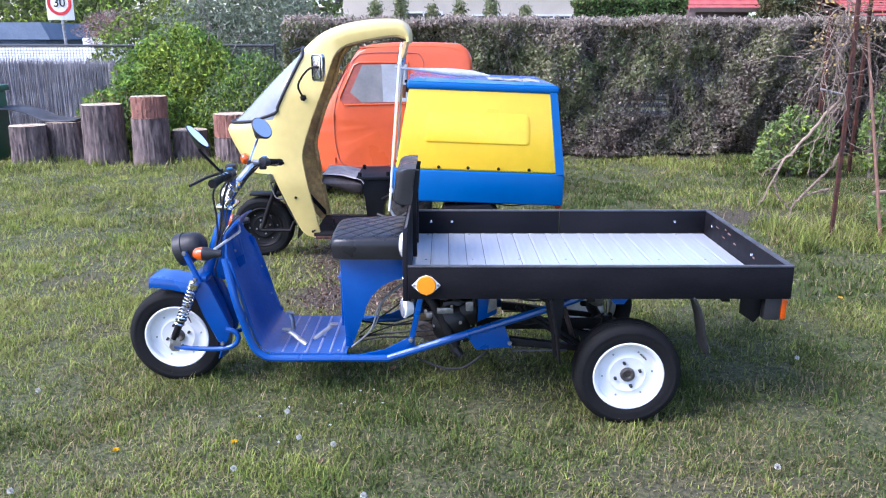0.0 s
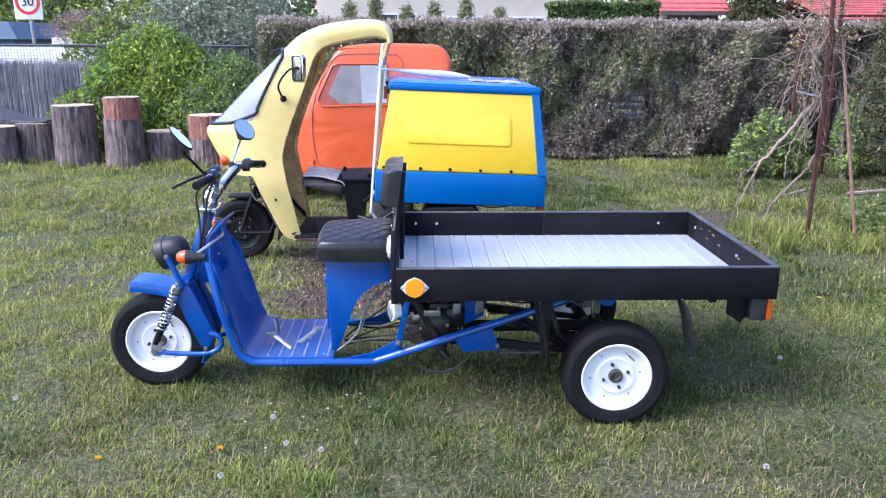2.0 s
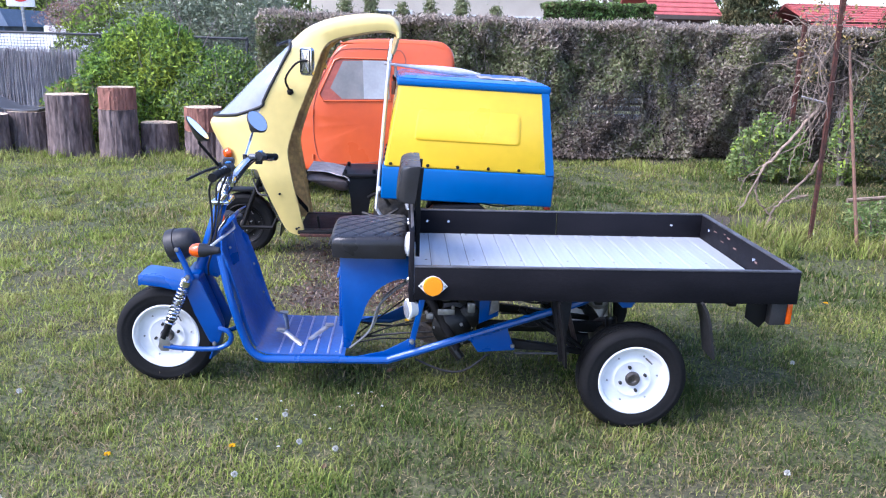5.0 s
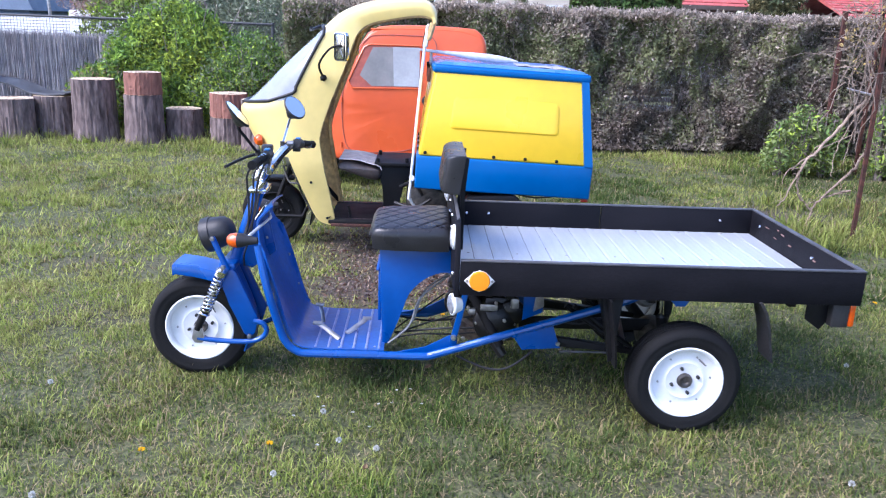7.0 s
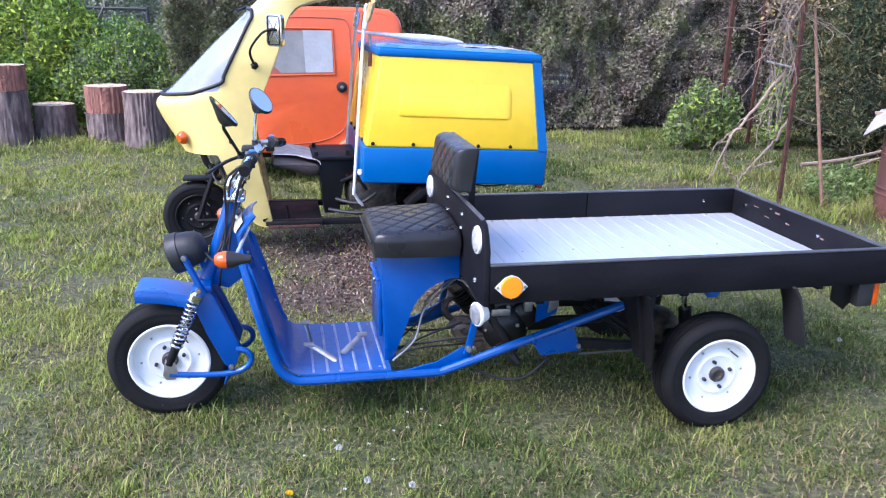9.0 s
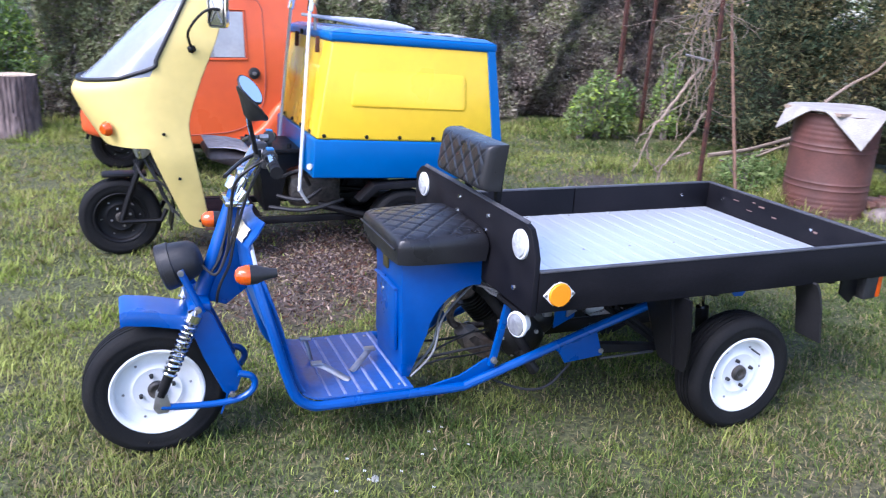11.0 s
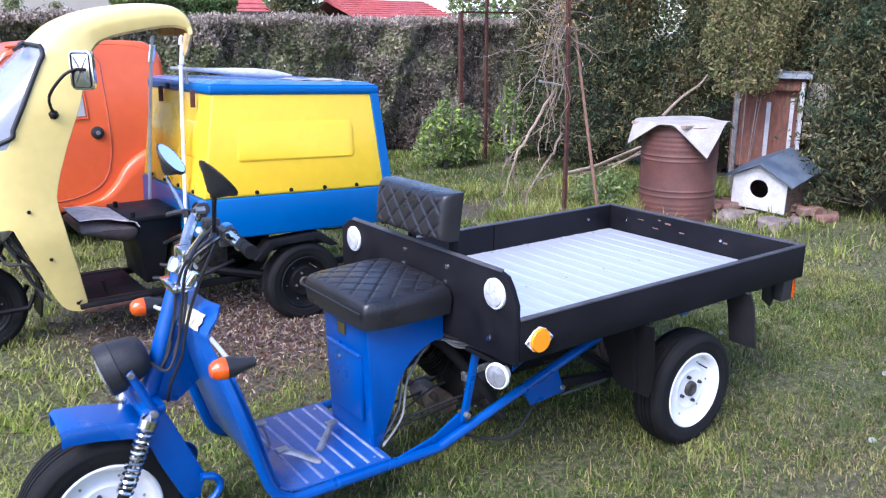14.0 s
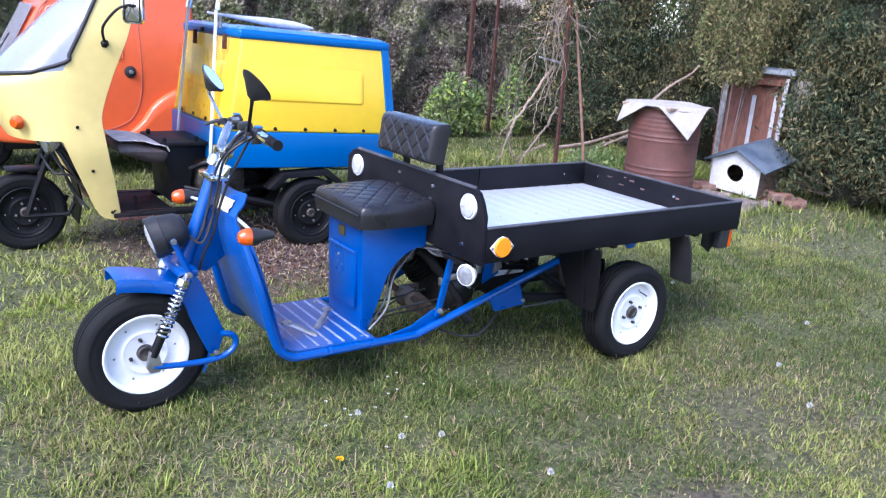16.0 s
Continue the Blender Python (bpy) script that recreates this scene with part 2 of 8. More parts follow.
def plate(bm, pts, y0, y1, bev=0.0, axis="y"):
    """A flat outline of (x, z) points given a thickness from y0 to y1; axis x: (y, z) points; axis z: (x, y) points."""
    def at(p, d):
        return {"y": (p[0], d, p[1]), "x": (d, p[0], p[1]), "z": (p[0], p[1], d)}[axis]
    a, b = [bm.verts.new(at(p, y0)) for p in pts], [bm.verts.new(at(p, y1)) for p in pts]
    fs = [bm.faces.new(a), bm.faces.new(b[::-1])]
    for i in range(len(pts)):
        j = (i + 1) % len(pts)
        fs.append(bm.faces.new((a[j], a[i], b[i], b[j])))
    if bev:
        es = list({e for f in fs[:2] for e in f.edges})
        bmesh.ops.bevel(bm, geom=es, offset=bev, segments=2, affect="EDGES", profile=0.5)
    return bm


def pl(*a, **k):
    return plate(bmesh.new(), *a, **k)


def sheet(bm, rows, thick=0.0, close=False):
    """A surface through rows of points, with a thickness."""
    vs = [[bm.verts.new(p) for p in row] for row in rows]
    fs = []
    for a, b in zip(vs, vs[1:]):
        for k in range(len(a) - (0 if close else 1)):
            j = (k + 1) % len(a)
            fs.append(bm.faces.new((a[k], a[j], b[j], b[k])))
    if thick:
        bmesh.ops.recalc_face_normals(bm, faces=fs)
        bmesh.ops.solidify(bm, geom=fs, thickness=thick)
    return bm


def arc(cx, cz, r, a0, a1, n=10):
    return [(cx + r * math.cos(radians(a0 + (a1 - a0) * i / n)), cz + r * math.sin(radians(a0 + (a1 - a0) * i / n))) for i in range(n + 1)]


def cloud(name, verts, faces, mats, picks=None):
    """A mesh from arrays: many small leaves or blades in one object."""
    me = bpy.data.meshes.new(name)
    me.from_pydata((np.asarray(verts) * U).tolist(), [], np.asarray(faces).tolist())
    for m in mats:
        me.materials.append(m)
    if picks is not None:
        me.polygons.foreach_set("material_index", np.asarray(picks, dtype=np.int32))
    me.update()
    return me


def leaf_cloud(name, centres, size, mats, rng, share=None, long=1.6, up=None, picks=None):
    """Diamond leaves, each folded along its middle, at the centres, turned at random."""
    c = np.asarray(centres)
    n = len(c)
    d = rng.normal(size=(n, 3))
    if up is not None:
        d = d * (1 - up) + np.array([0, 0, 1.0]) * up * np.abs(rng.normal(size=(n, 1)) + 1)
    d /= np.linalg.norm(d, axis=1, keepdims=True)
    e = np.cross(d, rng.normal(size=(n, 3)))
    e /= np.linalg.norm(e, axis=1, keepdims=True) + 1e-9
    f = np.cross(d, e)
    s = size * rng.uniform(0.6, 1.4, (n, 1))
    v = np.stack([c - d * s * long / 2, c + e * s / 2 + f * s * 0.15, c + d * s * long / 2, c - e * s / 2 + f * s * 0.15], 1).reshape(-1, 3)
    i = np.arange(n)[:, None] * 4
    fa = np.concatenate([i + np.array([[0, 1, 2]]), i + np.array([[0, 2, 3]])], 1).reshape(-1, 3)
    pick = None
    if picks is not None:
        pick = np.repeat(picks, 2)
    elif share:
        k = rng.choice(len(mats), n, p=share)
        pick = np.repeat(k, 2)
    return cloud(name, v, fa, mats, pick)

def vnoise(x, y, seed):
    """Smooth value noise between 0 and 1 over arrays of places, one cell a unit wide."""
    i, j = np.floor(x).astype(np.int64), np.floor(y).astype(np.int64)
    u, v = x - i, y - j
    u, v = u * u * (3 - 2 * u), v * v * (3 - 2 * v)

    def h(a, b):
        k = (a * 374761393 + b * 668265263 + seed * 974711) & 0x7FFFFFFF
        k = ((k ^ (k >> 13)) * 1274126177) & 0x7FFFFFFF
        return ((k ^ (k >> 16)) & 0xFFFF) / 65535.0
    return (h(i, j) * (1 - u) + h(i + 1, j) * u) * (1 - v) + (h(i, j + 1) * (1 - u) + h(i + 1, j + 1) * u) * v


# ---- ground ----
def bare(x, y):
    """How bare the soil is at a place: under the yellow tricycle, and a few worn spots."""
    b = np.zeros_like(x)
    for cx, cy, rx, ry, a in ((-0.15, 6.75, 0.95, 1.15, 1.0), (-0.75, 6.0, 0.55, 0.5, 0.9), (0.6, 7.2, 0.9, 0.8, 0.9), (-0.9, 7.3, 0.4, 0.7, 0.7), (3.7, 8.9, 1.0, 0.5, 0.8), (2.1, 2.45, 0.35, 0.18, 0.8), (-0.1, 1.9, 0.5, 0.25, 0.5), (0.1, 2.7, 0.35, 0.15, 0.9), (1.1, 3.1, 1.1, 0.5, 0.35), (-2.9, 6.4, 0.5, 0.3, 0.4), (3.9, 13.5, 6.0, 0.35, 0.5), (-2.6, 5.3, 0.4, 0.2, 0.35)):
        b = np.maximum(b, a * np.exp(-(((x - cx) / rx) ** 2 + ((y - cy) / ry) ** 2) ** 1.5))
    return b


def lump(x, y):
    return 0.018 * np.sin(x * 1.9 + 0.6 * y) * np.cos(y * 1.3 - 0.4 * x) + 0.01 * np.sin(x * 4.1 - y * 3.3) - 0.012 + 0.02 * np.clip((y - 10) / 5, 0, 1) - 0.016 * np.exp(-((x / 2.6) ** 2 + ((y - 4.2) / 1.6) ** 2))


gx = np.concatenate([[-400, -150, -60, -25], np.arange(-12, 12.01, 0.15), [25, 60, 150, 400]])
gy = np.concatenate([[-200, -60, -20, -8], np.arange(-4, 18.01, 0.15), [24, 35, 60, 150, 600]])
X, Y = np.meshgrid(gx, gy)
Z = np.where((np.abs(X) < 13) & (Y > -5) & (Y < 19), lump(X, Y), -0.01)
nx, ny = len(gx), len(gy)
idx = np.arange(nx * ny).reshape(ny, nx)
quads = np.stack([idx[:-1, :-1], idx[:-1, 1:], idx[1:, 1:], idx[1:, :-1]], -1).reshape(-1, 4)
gm = bpy.data.materials.new("lawn_soil")
gm.use_nodes = True
n, l = gm.node_tree.nodes, gm.node_tree.links
at = n.new("ShaderNodeAttribute")
at.attribute_name = "bare"
tc = n.new("ShaderNodeTexCoord")
n1, n2, n3 = (n.new("ShaderNodeTexNoise") for _ in range(3))
for t, sc, de in ((n1, 1.3, 4), (n2, 38, 6), (n3, 7, 5)):
    t.inputs["Scale"].default_value, t.inputs["Detail"].default_value = sc, de
    l.new(tc.outputs["Object"], t.inputs["Vector"])


def ramp_of(src, c0, c1, p0=0.35, p1=0.65):
    r = n.new("ShaderNodeValToRGB")
    r.color_ramp.elements[0].position, r.color_ramp.elements[1].position = p0, p1
    r.color_ramp.elements[0].color, r.color_ramp.elements[1].color = (*c0, 1), (*c1, 1)
    l.new(src, r.inputs[0])
    return r.outputs[0]


def mixed(fac, a, b):
    m = n.new("ShaderNodeMix")
    m.data_type = "RGBA"
    l.new(fac, m.inputs[0])
    l.new(a, m.inputs[6])
    l.new(b, m.inputs[7])
    return m.outputs[2]


green = mixed(n1.outputs["Fac"], ramp_of(n2.outputs["Fac"], (0.026, 0.036, 0.011), (0.085, 0.105, 0.030)), ramp_of(n2.outputs["Fac"], (0.048, 0.048, 0.021), (0.15, 0.14, 0.065)))
soil = mixed(n3.outputs["Fac"], ramp_of(n2.outputs["Fac"], (0.024, 0.016, 0.013), (0.078, 0.052, 0.042)), ramp_of(n2.outputs["Fac"], (0.042, 0.029, 0.023), (0.12, 0.085, 0.068)))
l.new(mixed(at.outputs["Fac"], green, soil), n["Principled BSDF"].inputs["Base Color"])
n["Principled BSDF"].inputs["Roughness"].default_value = 0.95
bp = n.new("ShaderNodeBump")
bp.inputs["Strength"].default_value, bp.inputs["Distance"].default_value = 0.8, 0.03
l.new(n2.outputs["Fac"], bp.inputs["Height"])
l.new(bp.outputs[0], n["Principled BSDF"].inputs["Normal"])
gme = cloud("ground", np.stack([X, Y, Z], -1).reshape(-1, 3), quads, [gm])
att = gme.attributes.new("bare", "FLOAT", "POINT")
att.data.foreach_set("value", bare(X, Y).reshape(-1).astype(np.float32))
gme.shade_smooth()
tagged(new("ground", gme), "mown lawn ground with worn bare patches of brown soil", "ground", kind="structure")

# ---- grass ----
rng = np.random.default_rng(3)


def blades(name, n, x0, x1, y0, y1, high, wide, share, label, tufts=0, fine=True, flat=0.0):
    """Grass in one mesh: thinned on bare soil, thick and long in clumps, paler or deeper green by patches and by
    painted sunlight.
    """
    x, y = rng.uniform(x0, x1, n), rng.uniform(y0, y1, n)
    if tufts:
        tx, ty = rng.uniform(x0, x1, tufts), rng.uniform(y0, y1, tufts)
        k = rng.integers(0, tufts, n)
        half = rng.random(n) < 0.55
        x = np.where(half, tx[k] + rng.normal(0, 0.04, n), x)
        y = np.where(half, ty[k] + rng.normal(0, 0.04, n), y)
    patch = 0.55 * vnoise(x * 2.1, y * 2.1, 21) + 0.45 * vnoise(x * 6.5, y * 6.5, 22)
    ok = rng.random(n) > np.clip(bare(x, y) * 1.15, 0, 0.965)
    ok &= rng.random(n) < 0.30 + 1.1 * np.clip(patch - 0.15, 0, 1)
    x, y, patch = x[ok], y[ok], patch[ok]
    n = len(x)
    h = high * rng.uniform(0.45, 1.3, n) * (0.55 + 0.95 * patch) * (1 - 0.5 * bare(x, y))
    a = rng.uniform(0, 2 * math.pi, n)
    lean = rng.uniform(0.3, 1.15, n) * h
    b = a + rng.uniform(-0.6, 0.6, n)
    dx, dy = np.cos(a) * lean, np.sin(a) * lean
    wx, wy = -np.sin(b) * wide * rng.uniform(0.6, 1.3, n), np.cos(b) * wide * rng.uniform(0.6, 1.3, n)
    z = lump(x, y) - 0.006 + flat * 0.022 * rng.random(n)
    hz = np.sqrt(np.maximum(h * h - lean * lean * 0.6, h * h * 0.15)) * (1 - 0.9 * flat)
    v = np.stack([np.stack([x - wx, y - wy, z], 1), np.stack([x + wx, y + wy, z], 1),
                  np.stack([x + dx * 0.35 + wx * 0.75, y + dy * 0.35 + wy * 0.75, z + hz * 0.62], 1), np.stack([x + dx * 0.35 - wx * 0.75, y + dy * 0.35 - wy * 0.75, z + hz * 0.62], 1),
                  np.stack([x + dx, y + dy, z + hz], 1)], 1).reshape(-1, 3)
    # Random patches, plus sunlight painted as paler blades left, deeper ones right.
    patch_sun = vnoise(x * 0.9 + 7, y * 0.9, 23) * 0.6 + vnoise(x * 3.2, y * 3.2, 24) * 0.4 + 0.20 * np.clip((-x - 0.5) / 1.5, 0, 1) - 0.07 * np.clip((x + 0.5) / 2, 0, 1) - 0.10 * np.clip((y - 6) / 3, 0, 1) * (x > 0)
    patch_sun = patch_sun + 0.22 * (name == "tall_grass")
    dry = vnoise(x * 1.6 + 3, y * 1.6, 25)
    straw = rng.random(n) < share + 0.35 * bare(x, y) + 0.55 * np.clip(dry - 0.58, 0, 1)
    u = patch_sun + rng.normal(0, 0.16, n)
    pick = np.where(straw, 1, np.where(u > 0.60, 2, np.where(u < 0.36, 3, 0)))
    mats = [GRASS, STRAW, BRIGHT_GRASS, DEEP_GRASS]
    if not fine:
        v = v.reshape(-1, 5, 3)[:, [0, 1, 4]].reshape(-1, 3)
        return tagged(new(name, cloud(name, v, np.arange(n * 3).reshape(-1, 3), mats, pick)), label, "grass", kind="stuff")
    i = np.arange(n)[:, None] * 5
    f = np.concatenate([i + np.array([[0, 1, 2]]), i + np.array([[0, 2, 3]]), i + np.array([[3, 2, 4]])], 1).reshape(-1, 3)
    return tagged(new(name, cloud(name, v, f, mats, np.repeat(pick, 3))), label, "grass", kind="stuff")


blades("lawn_grass", 330000, -4.6, 4.4, 1.6, 6.0, 0.040, 0.0034, 0.10, "short spring lawn grass mixed with dry blades", tufts=3000)
blades("lawn_grass", 270000, -8.5, 8.0, 6.0, 13.2, 0.052, 0.0080, 0.12, "short spring lawn grass further back", tufts=3000, fine=False)
blades("lawn_grass", 26000, -4.6, 4.4, 1.6, 6.0, 0.075, 0.0034, 0.08, "longer uneven grass tufts", tufts=620)
blades("lawn_grass", 24000, -7.0, 6.0, 6.0, 11.0, 0.10, 0.007, 0.10, "longer uneven grass tufts", tufts=420, fine=False)
blades("grass_clippings", 60000, -4.6, 4.4, 1.6, 6.0, 0.038, 0.0030, 0.95, "dry pale grass clippings lying in the lawn", fine=False, flat=1.0)
blades("tall_grass", 12000, 3.3, 7.0, 7.3, 9.6, 0.20, 0.0055, 0.04, "tall uncut grass round the trellis", tufts=170)
blades("tall_grass", 6000, 3.4, 7.2, 11.6, 13.3, 0.13, 0.006, 0.05, "tall uncut grass by the hedge and shrubs", tufts=110)
blades("tall_grass", 8000, -2.5, 8.0, 12.6, 13.5, 0.095, 0.006, 0.04, "tall uncut grass along the hedge foot", tufts=160)
blades("tall_grass", 9000, -7.2, -1.6, 11.8, 13.8, 0.15, 0.006, 0.1, "tall uncut grass round the stumps", tufts=120)
blades("lawn_grass", 45000, -9.0, 9.0, -4.0, 1.6, 0.05, 0.009, 0.15, "short spring lawn grass behind the viewer", fine=False)
blades("lawn_grass", 30000, -10.0, -4.6, -1.0, 6.0, 0.05, 0.009, 0.15, "short spring lawn grass at the side", fine=False)
blades("lawn_grass", 30000, 4.4, 10.0, -1.0, 6.0, 0.05, 0.009, 0.15, "short spring lawn grass at the side", fine=False)
blades("tall_grass", 2500, 4.6, 7.5, 5.0, 7.6, 0.14, 0.006, 0.12, "tall uncut grass by the bricks", tufts=90)
CHIPWOOD = leaf_mat("reddish_wood_chips", (0.17, 0.095, 0.068), (0.10, 0.06, 0.045), 0.35)
# straw and bark crumbs on the bare soil
m = 11000
lx, ly = rng.normal(-0.2, 0.8, m), rng.normal(6.6, 0.75, m)
ok = rng.random(m) < bare(lx, ly)
lx, ly = lx[ok], ly[ok]
leaf = leaf_cloud("soil_litter", np.stack([lx, ly, lump(lx, ly) + 0.006], 1), 0.012, [STRAW, DRY_WOOD, BARK, CHIPWOOD], rng, (0.08, 0.20, 0.32, 0.40), long=4.0)
tagged(new("soil_litter", leaf), "dry straw, bark and wood crumbs on bare soil", "litter", kind="stuff")

# ---- the blue cargo tricycle ----
CY = 4.54  # its middle line
trike = thing("cargo_tricycle", (0.0, CY, 0.0), "blue three-wheeled cargo motorcycle with black-sided flatbed, parked on grass", "tricycle")


NUT = mk("dull_dark_nut", (0.06, 0.06, 0.062), (0.03, 0.03, 0.03), 18, 0.45, 0.6)


def wheel(parent, name, at, out, rim_mat, tyre_r=0.283, half=0.074, bolts=4, label=""):
    """A wheel whose outer face looks along out (plus or minus y)."""
    ax = (0, out, 0)
    w, h = tyre_r / 0.262, half / 0.066
    prof = [(0.172, -0.05), (0.182, -0.058), (0.205, -0.066), (0.23, -0.067), (0.248, -0.06), (0.257, -0.048), (0.2605, -0.036), (0.2605, -0.032), (0.254, -0.031), (0.254, -0.027), (0.262, -0.026),
            (0.262, -0.012), (0.255, -0.011), (0.255, -0.006), (0.262, -0.005), (0.262, 0.005), (0.255, 0.006), (0.255, 0.011), (0.262, 0.012), (0.262, 0.026), (0.254, 0.027), (0.254, 0.031),
            (0.2605, 0.032), (0.2605, 0.036), (0.257, 0.048), (0.248, 0.06), (0.23, 0.067), (0.222, 0.0685), (0.219, 0.067), (0.205, 0.068), (0.182, 0.064), (0.170, 0.058)]
    root = part(name, lt([(0.160 * w, -0.05 * h), (0.160 * w, 0.03 * h)], at, ax, 40), rim_mat, parent, label)
    part("tyre", lt([(r * w, a * h) for r, a in prof], at, ax, 64), RUBBER, root, "black rubber tyre", 50)
    rim = [(0.0, 0.036), (0.03, 0.036), (0.075, 0.037), (0.088, 0.040), (0.094, 0.033), (0.105, 0.029), (0.140, 0.030), (0.150, 0.036), (0.153, 0.054), (0.158, 0.061), (0.168, 0.064), (0.173, 0.061), (0.172, 0.05)]
    part("rim", lt([(r * w, a * h) for r, a in rim], at, ax, 56), rim_mat, root, "", 40)
    hub = [(0.0, 0.047), (0.012, 0.047), (0.015, 0.050), (0.020, 0.052), (0.028, 0.052), (0.034, 0.048), (0.036, 0.034)]
    part("hub_cap", lt([(r * w, a * h) for r, a in hub], at, ax, 24), ENGINE, root, "dull steel hub cap")
    c = Vector(at)
    for k in range(bolts):
        a = 2 * math.pi * (k + 0.2) / bolts
        q = c + Vector((math.cos(a) * 0.062 * w, out * 0.036 * h, math.sin(a) * 0.062 * w))
        part("wheel_nut", lt([(0, 0.02), (0.008, 0.018), (0.0095, 0.0)], q, ax, 6), NUT if rim_mat == WHITE else STEEL, root, "", 20)
    for k in range(6):
        a = 2 * math.pi * (k + 0.1) / 6
        q = c + Vector((math.cos(a) * 0.122 * w, out * 0.029 * h, math.sin(a) * 0.122 * w))
        part("rim_bolt", lt([(0, 0.006), (0.005, 0.005), (0.006, 0.0)], q, ax, 8), STEEL, root, "", 30)
    a = radians(60)
    v0 = c + Vector((math.cos(a) * 0.118 * w, out * 0.030 * h, math.sin(a) * 0.118 * w))
    part("valve", tb([v0, v0 + Vector((0.025, out * 0.035, -0.02))], 0.004, 6), BLACK_PLASTIC, root)
    return root


FW = (-1.592, CY, 0.258)
wheel(trike, "front_wheel", FW, -1, WHITE, tyre_r=0.290, half=0.081, label="white-painted steel wheel")
wheel(trike, "rear_wheel", (0.982, 3.97, 0.258), -1, WHITE, tyre_r=0.287, half=0.082, label="white-painted steel wheel")
wheel(trike, "rear_wheel", (0.982, 5.11, 0.258), 1, WHITE, tyre_r=0.287, half=0.082, label="white-painted steel wheel")

# front fork: leading arms, sprung legs, mudguard
for s in (-1, 1):
    y = CY + s * 0.145
    part("fork_arm", tb([(-1.585, y, 0.225), (-1.45, y, 0.212), (-1.31, y, 0.212), (-1.235, y, 0.235), (-1.205, y, 0.28), (-1.225, y, 0.32), (-1.275, y, 0.335)], 0.0145, 10, bend=5), BLUE, trike)
    part("axle_lug", pl([(-1.615, 0.225), (-1.60, 0.30), (-1.565, 0.305), (-1.545, 0.22), (-1.56, 0.20), (-1.60, 0.20)], y - 0.012, y + 0.012, 0.003), STEEL, trike)
    a, b = Vector((-1.585, y - s * 0.002, 0.275)), Vector((-1.425, y, 0.645))
    d = (b - a).normalized()
    shock = part("shock_absorber", tb([a, a + d * 0.15], 0.021, 14), BLACK, trike, "chrome coil-over shock absorber")
    part("damper_rod", tb([a + d * 0.14, b], 0.010, 10), CHROME, shock)
    part("spring_seat", lt([(0, 0), (0.030, 0), (0.032, 0.006), (0.028, 0.012), (0.0, 0.012)], a + d * 0.10, d, 18), CHROME, shock)
    part("spring_cap", lt([(0, 0), (0.032, 0), (0.032, 0.03), (0.018, 0.045), (0, 0.045)], a + d * 0.345, d, 18), CHROME, shock)
    u = d.orthogonal().normalized()
    v = d.cross(u)
    turns = 11
    hel = [a + d * (0.115 + 0.235 * k / (turns * 14)) + (u * math.cos(2 * math.pi * k / 14) + v * math.sin(2 * math.pi * k / 14)) * 0.027 for k in range(turns * 14 + 1)]
    part("spring", tb(hel, 0.0055, 6), CHROME, shock)
    part("shock_bolt", lt([(0, 0.02), (0.012, 0.018), (0.014, 0)], (b[0], y - 0.02 if s < 0 else y + 0.02, b[2]), (0, s, 0), 8), STEEL, shock)
    part("fork_leg", pl([(-1.465, 0.575), (-1.40, 0.64), (-1.365, 0.60), (-1.25, 0.33), (-1.275, 0.25), (-1.305, 0.225), (-1.335, 0.25), (-1.41, 0.42)], y - s * 0.035 - 0.016, y - s * 0.035 + 0.016, 0.006), BLUE, trike)
    part("pivot_bolt", lt([(0, 0.018), (0.011, 0.016), (0.013, 0)], (-1.30, y + s * 0.0, 0.245), (0, s, 0), 8), STEEL, trike)
    part("headlight_bracket", tb([(-1.405, y, 0.62), (-1.44, y - s * 0.006, 0.70), (-1.485, y - s * 0.012, 0.80)], 0.017, 10, flat=0.6), BLUE, trike)
    part("bracket_bolt", lt([(0, 0.012), (0.012, 0.01), (0.014, 0)], (-1.483, y - s * 0.002, 0.795), (0, s, 0), 8), STEEL, trike)
part("front_mudguard", sheet(bmesh.new(), [[(x, CY + q * 0.105, z + dz) for q, dz in ((-1, -0.058), (-1, -0.015), (-0.93, 0.0), (0, 0.004), (0.93, 0.0), (1, -0.015), (1, -0.058))]
     for x, z in ((-1.718, 0.628), (-1.70, 0.636), (-1.60, 0.624), (-1.50, 0.602), (-1.41, 0.575))], 0.006), BLUE, trike)
part("rear_guard", sheet(bmesh.new(), [[(x - 0.03 * abs(q), CY + q * 0.1, z) for q in (-1, -0.8, 0, 0.8, 1)] for x, z in ((-1.40, 0.65), (-1.36, 0.56), (-1.305, 0.42), (-1.27, 0.31), (-1.285, 0.20), (-1.31, 0.13))], 0.008), BLUE, trike)
part("steering_column", tb([(-1.405, CY, 0.62), (-1.24, CY, 1.09)], 0.034, 16), BLUE, trike)
part("fork_crown", bx(-1.46, -1.37, CY - 0.13, CY + 0.13, 0.615, 0.655, 0.012), BLUE, trike)
part("column_gusset", pl([(-1.39, 0.63), (-1.30, 0.90), (-1.20, 0.86), (-1.17, 0.70), (-1.30, 0.60)], CY - 0.02, CY + 0.02, 0.004), BLUE, trike)

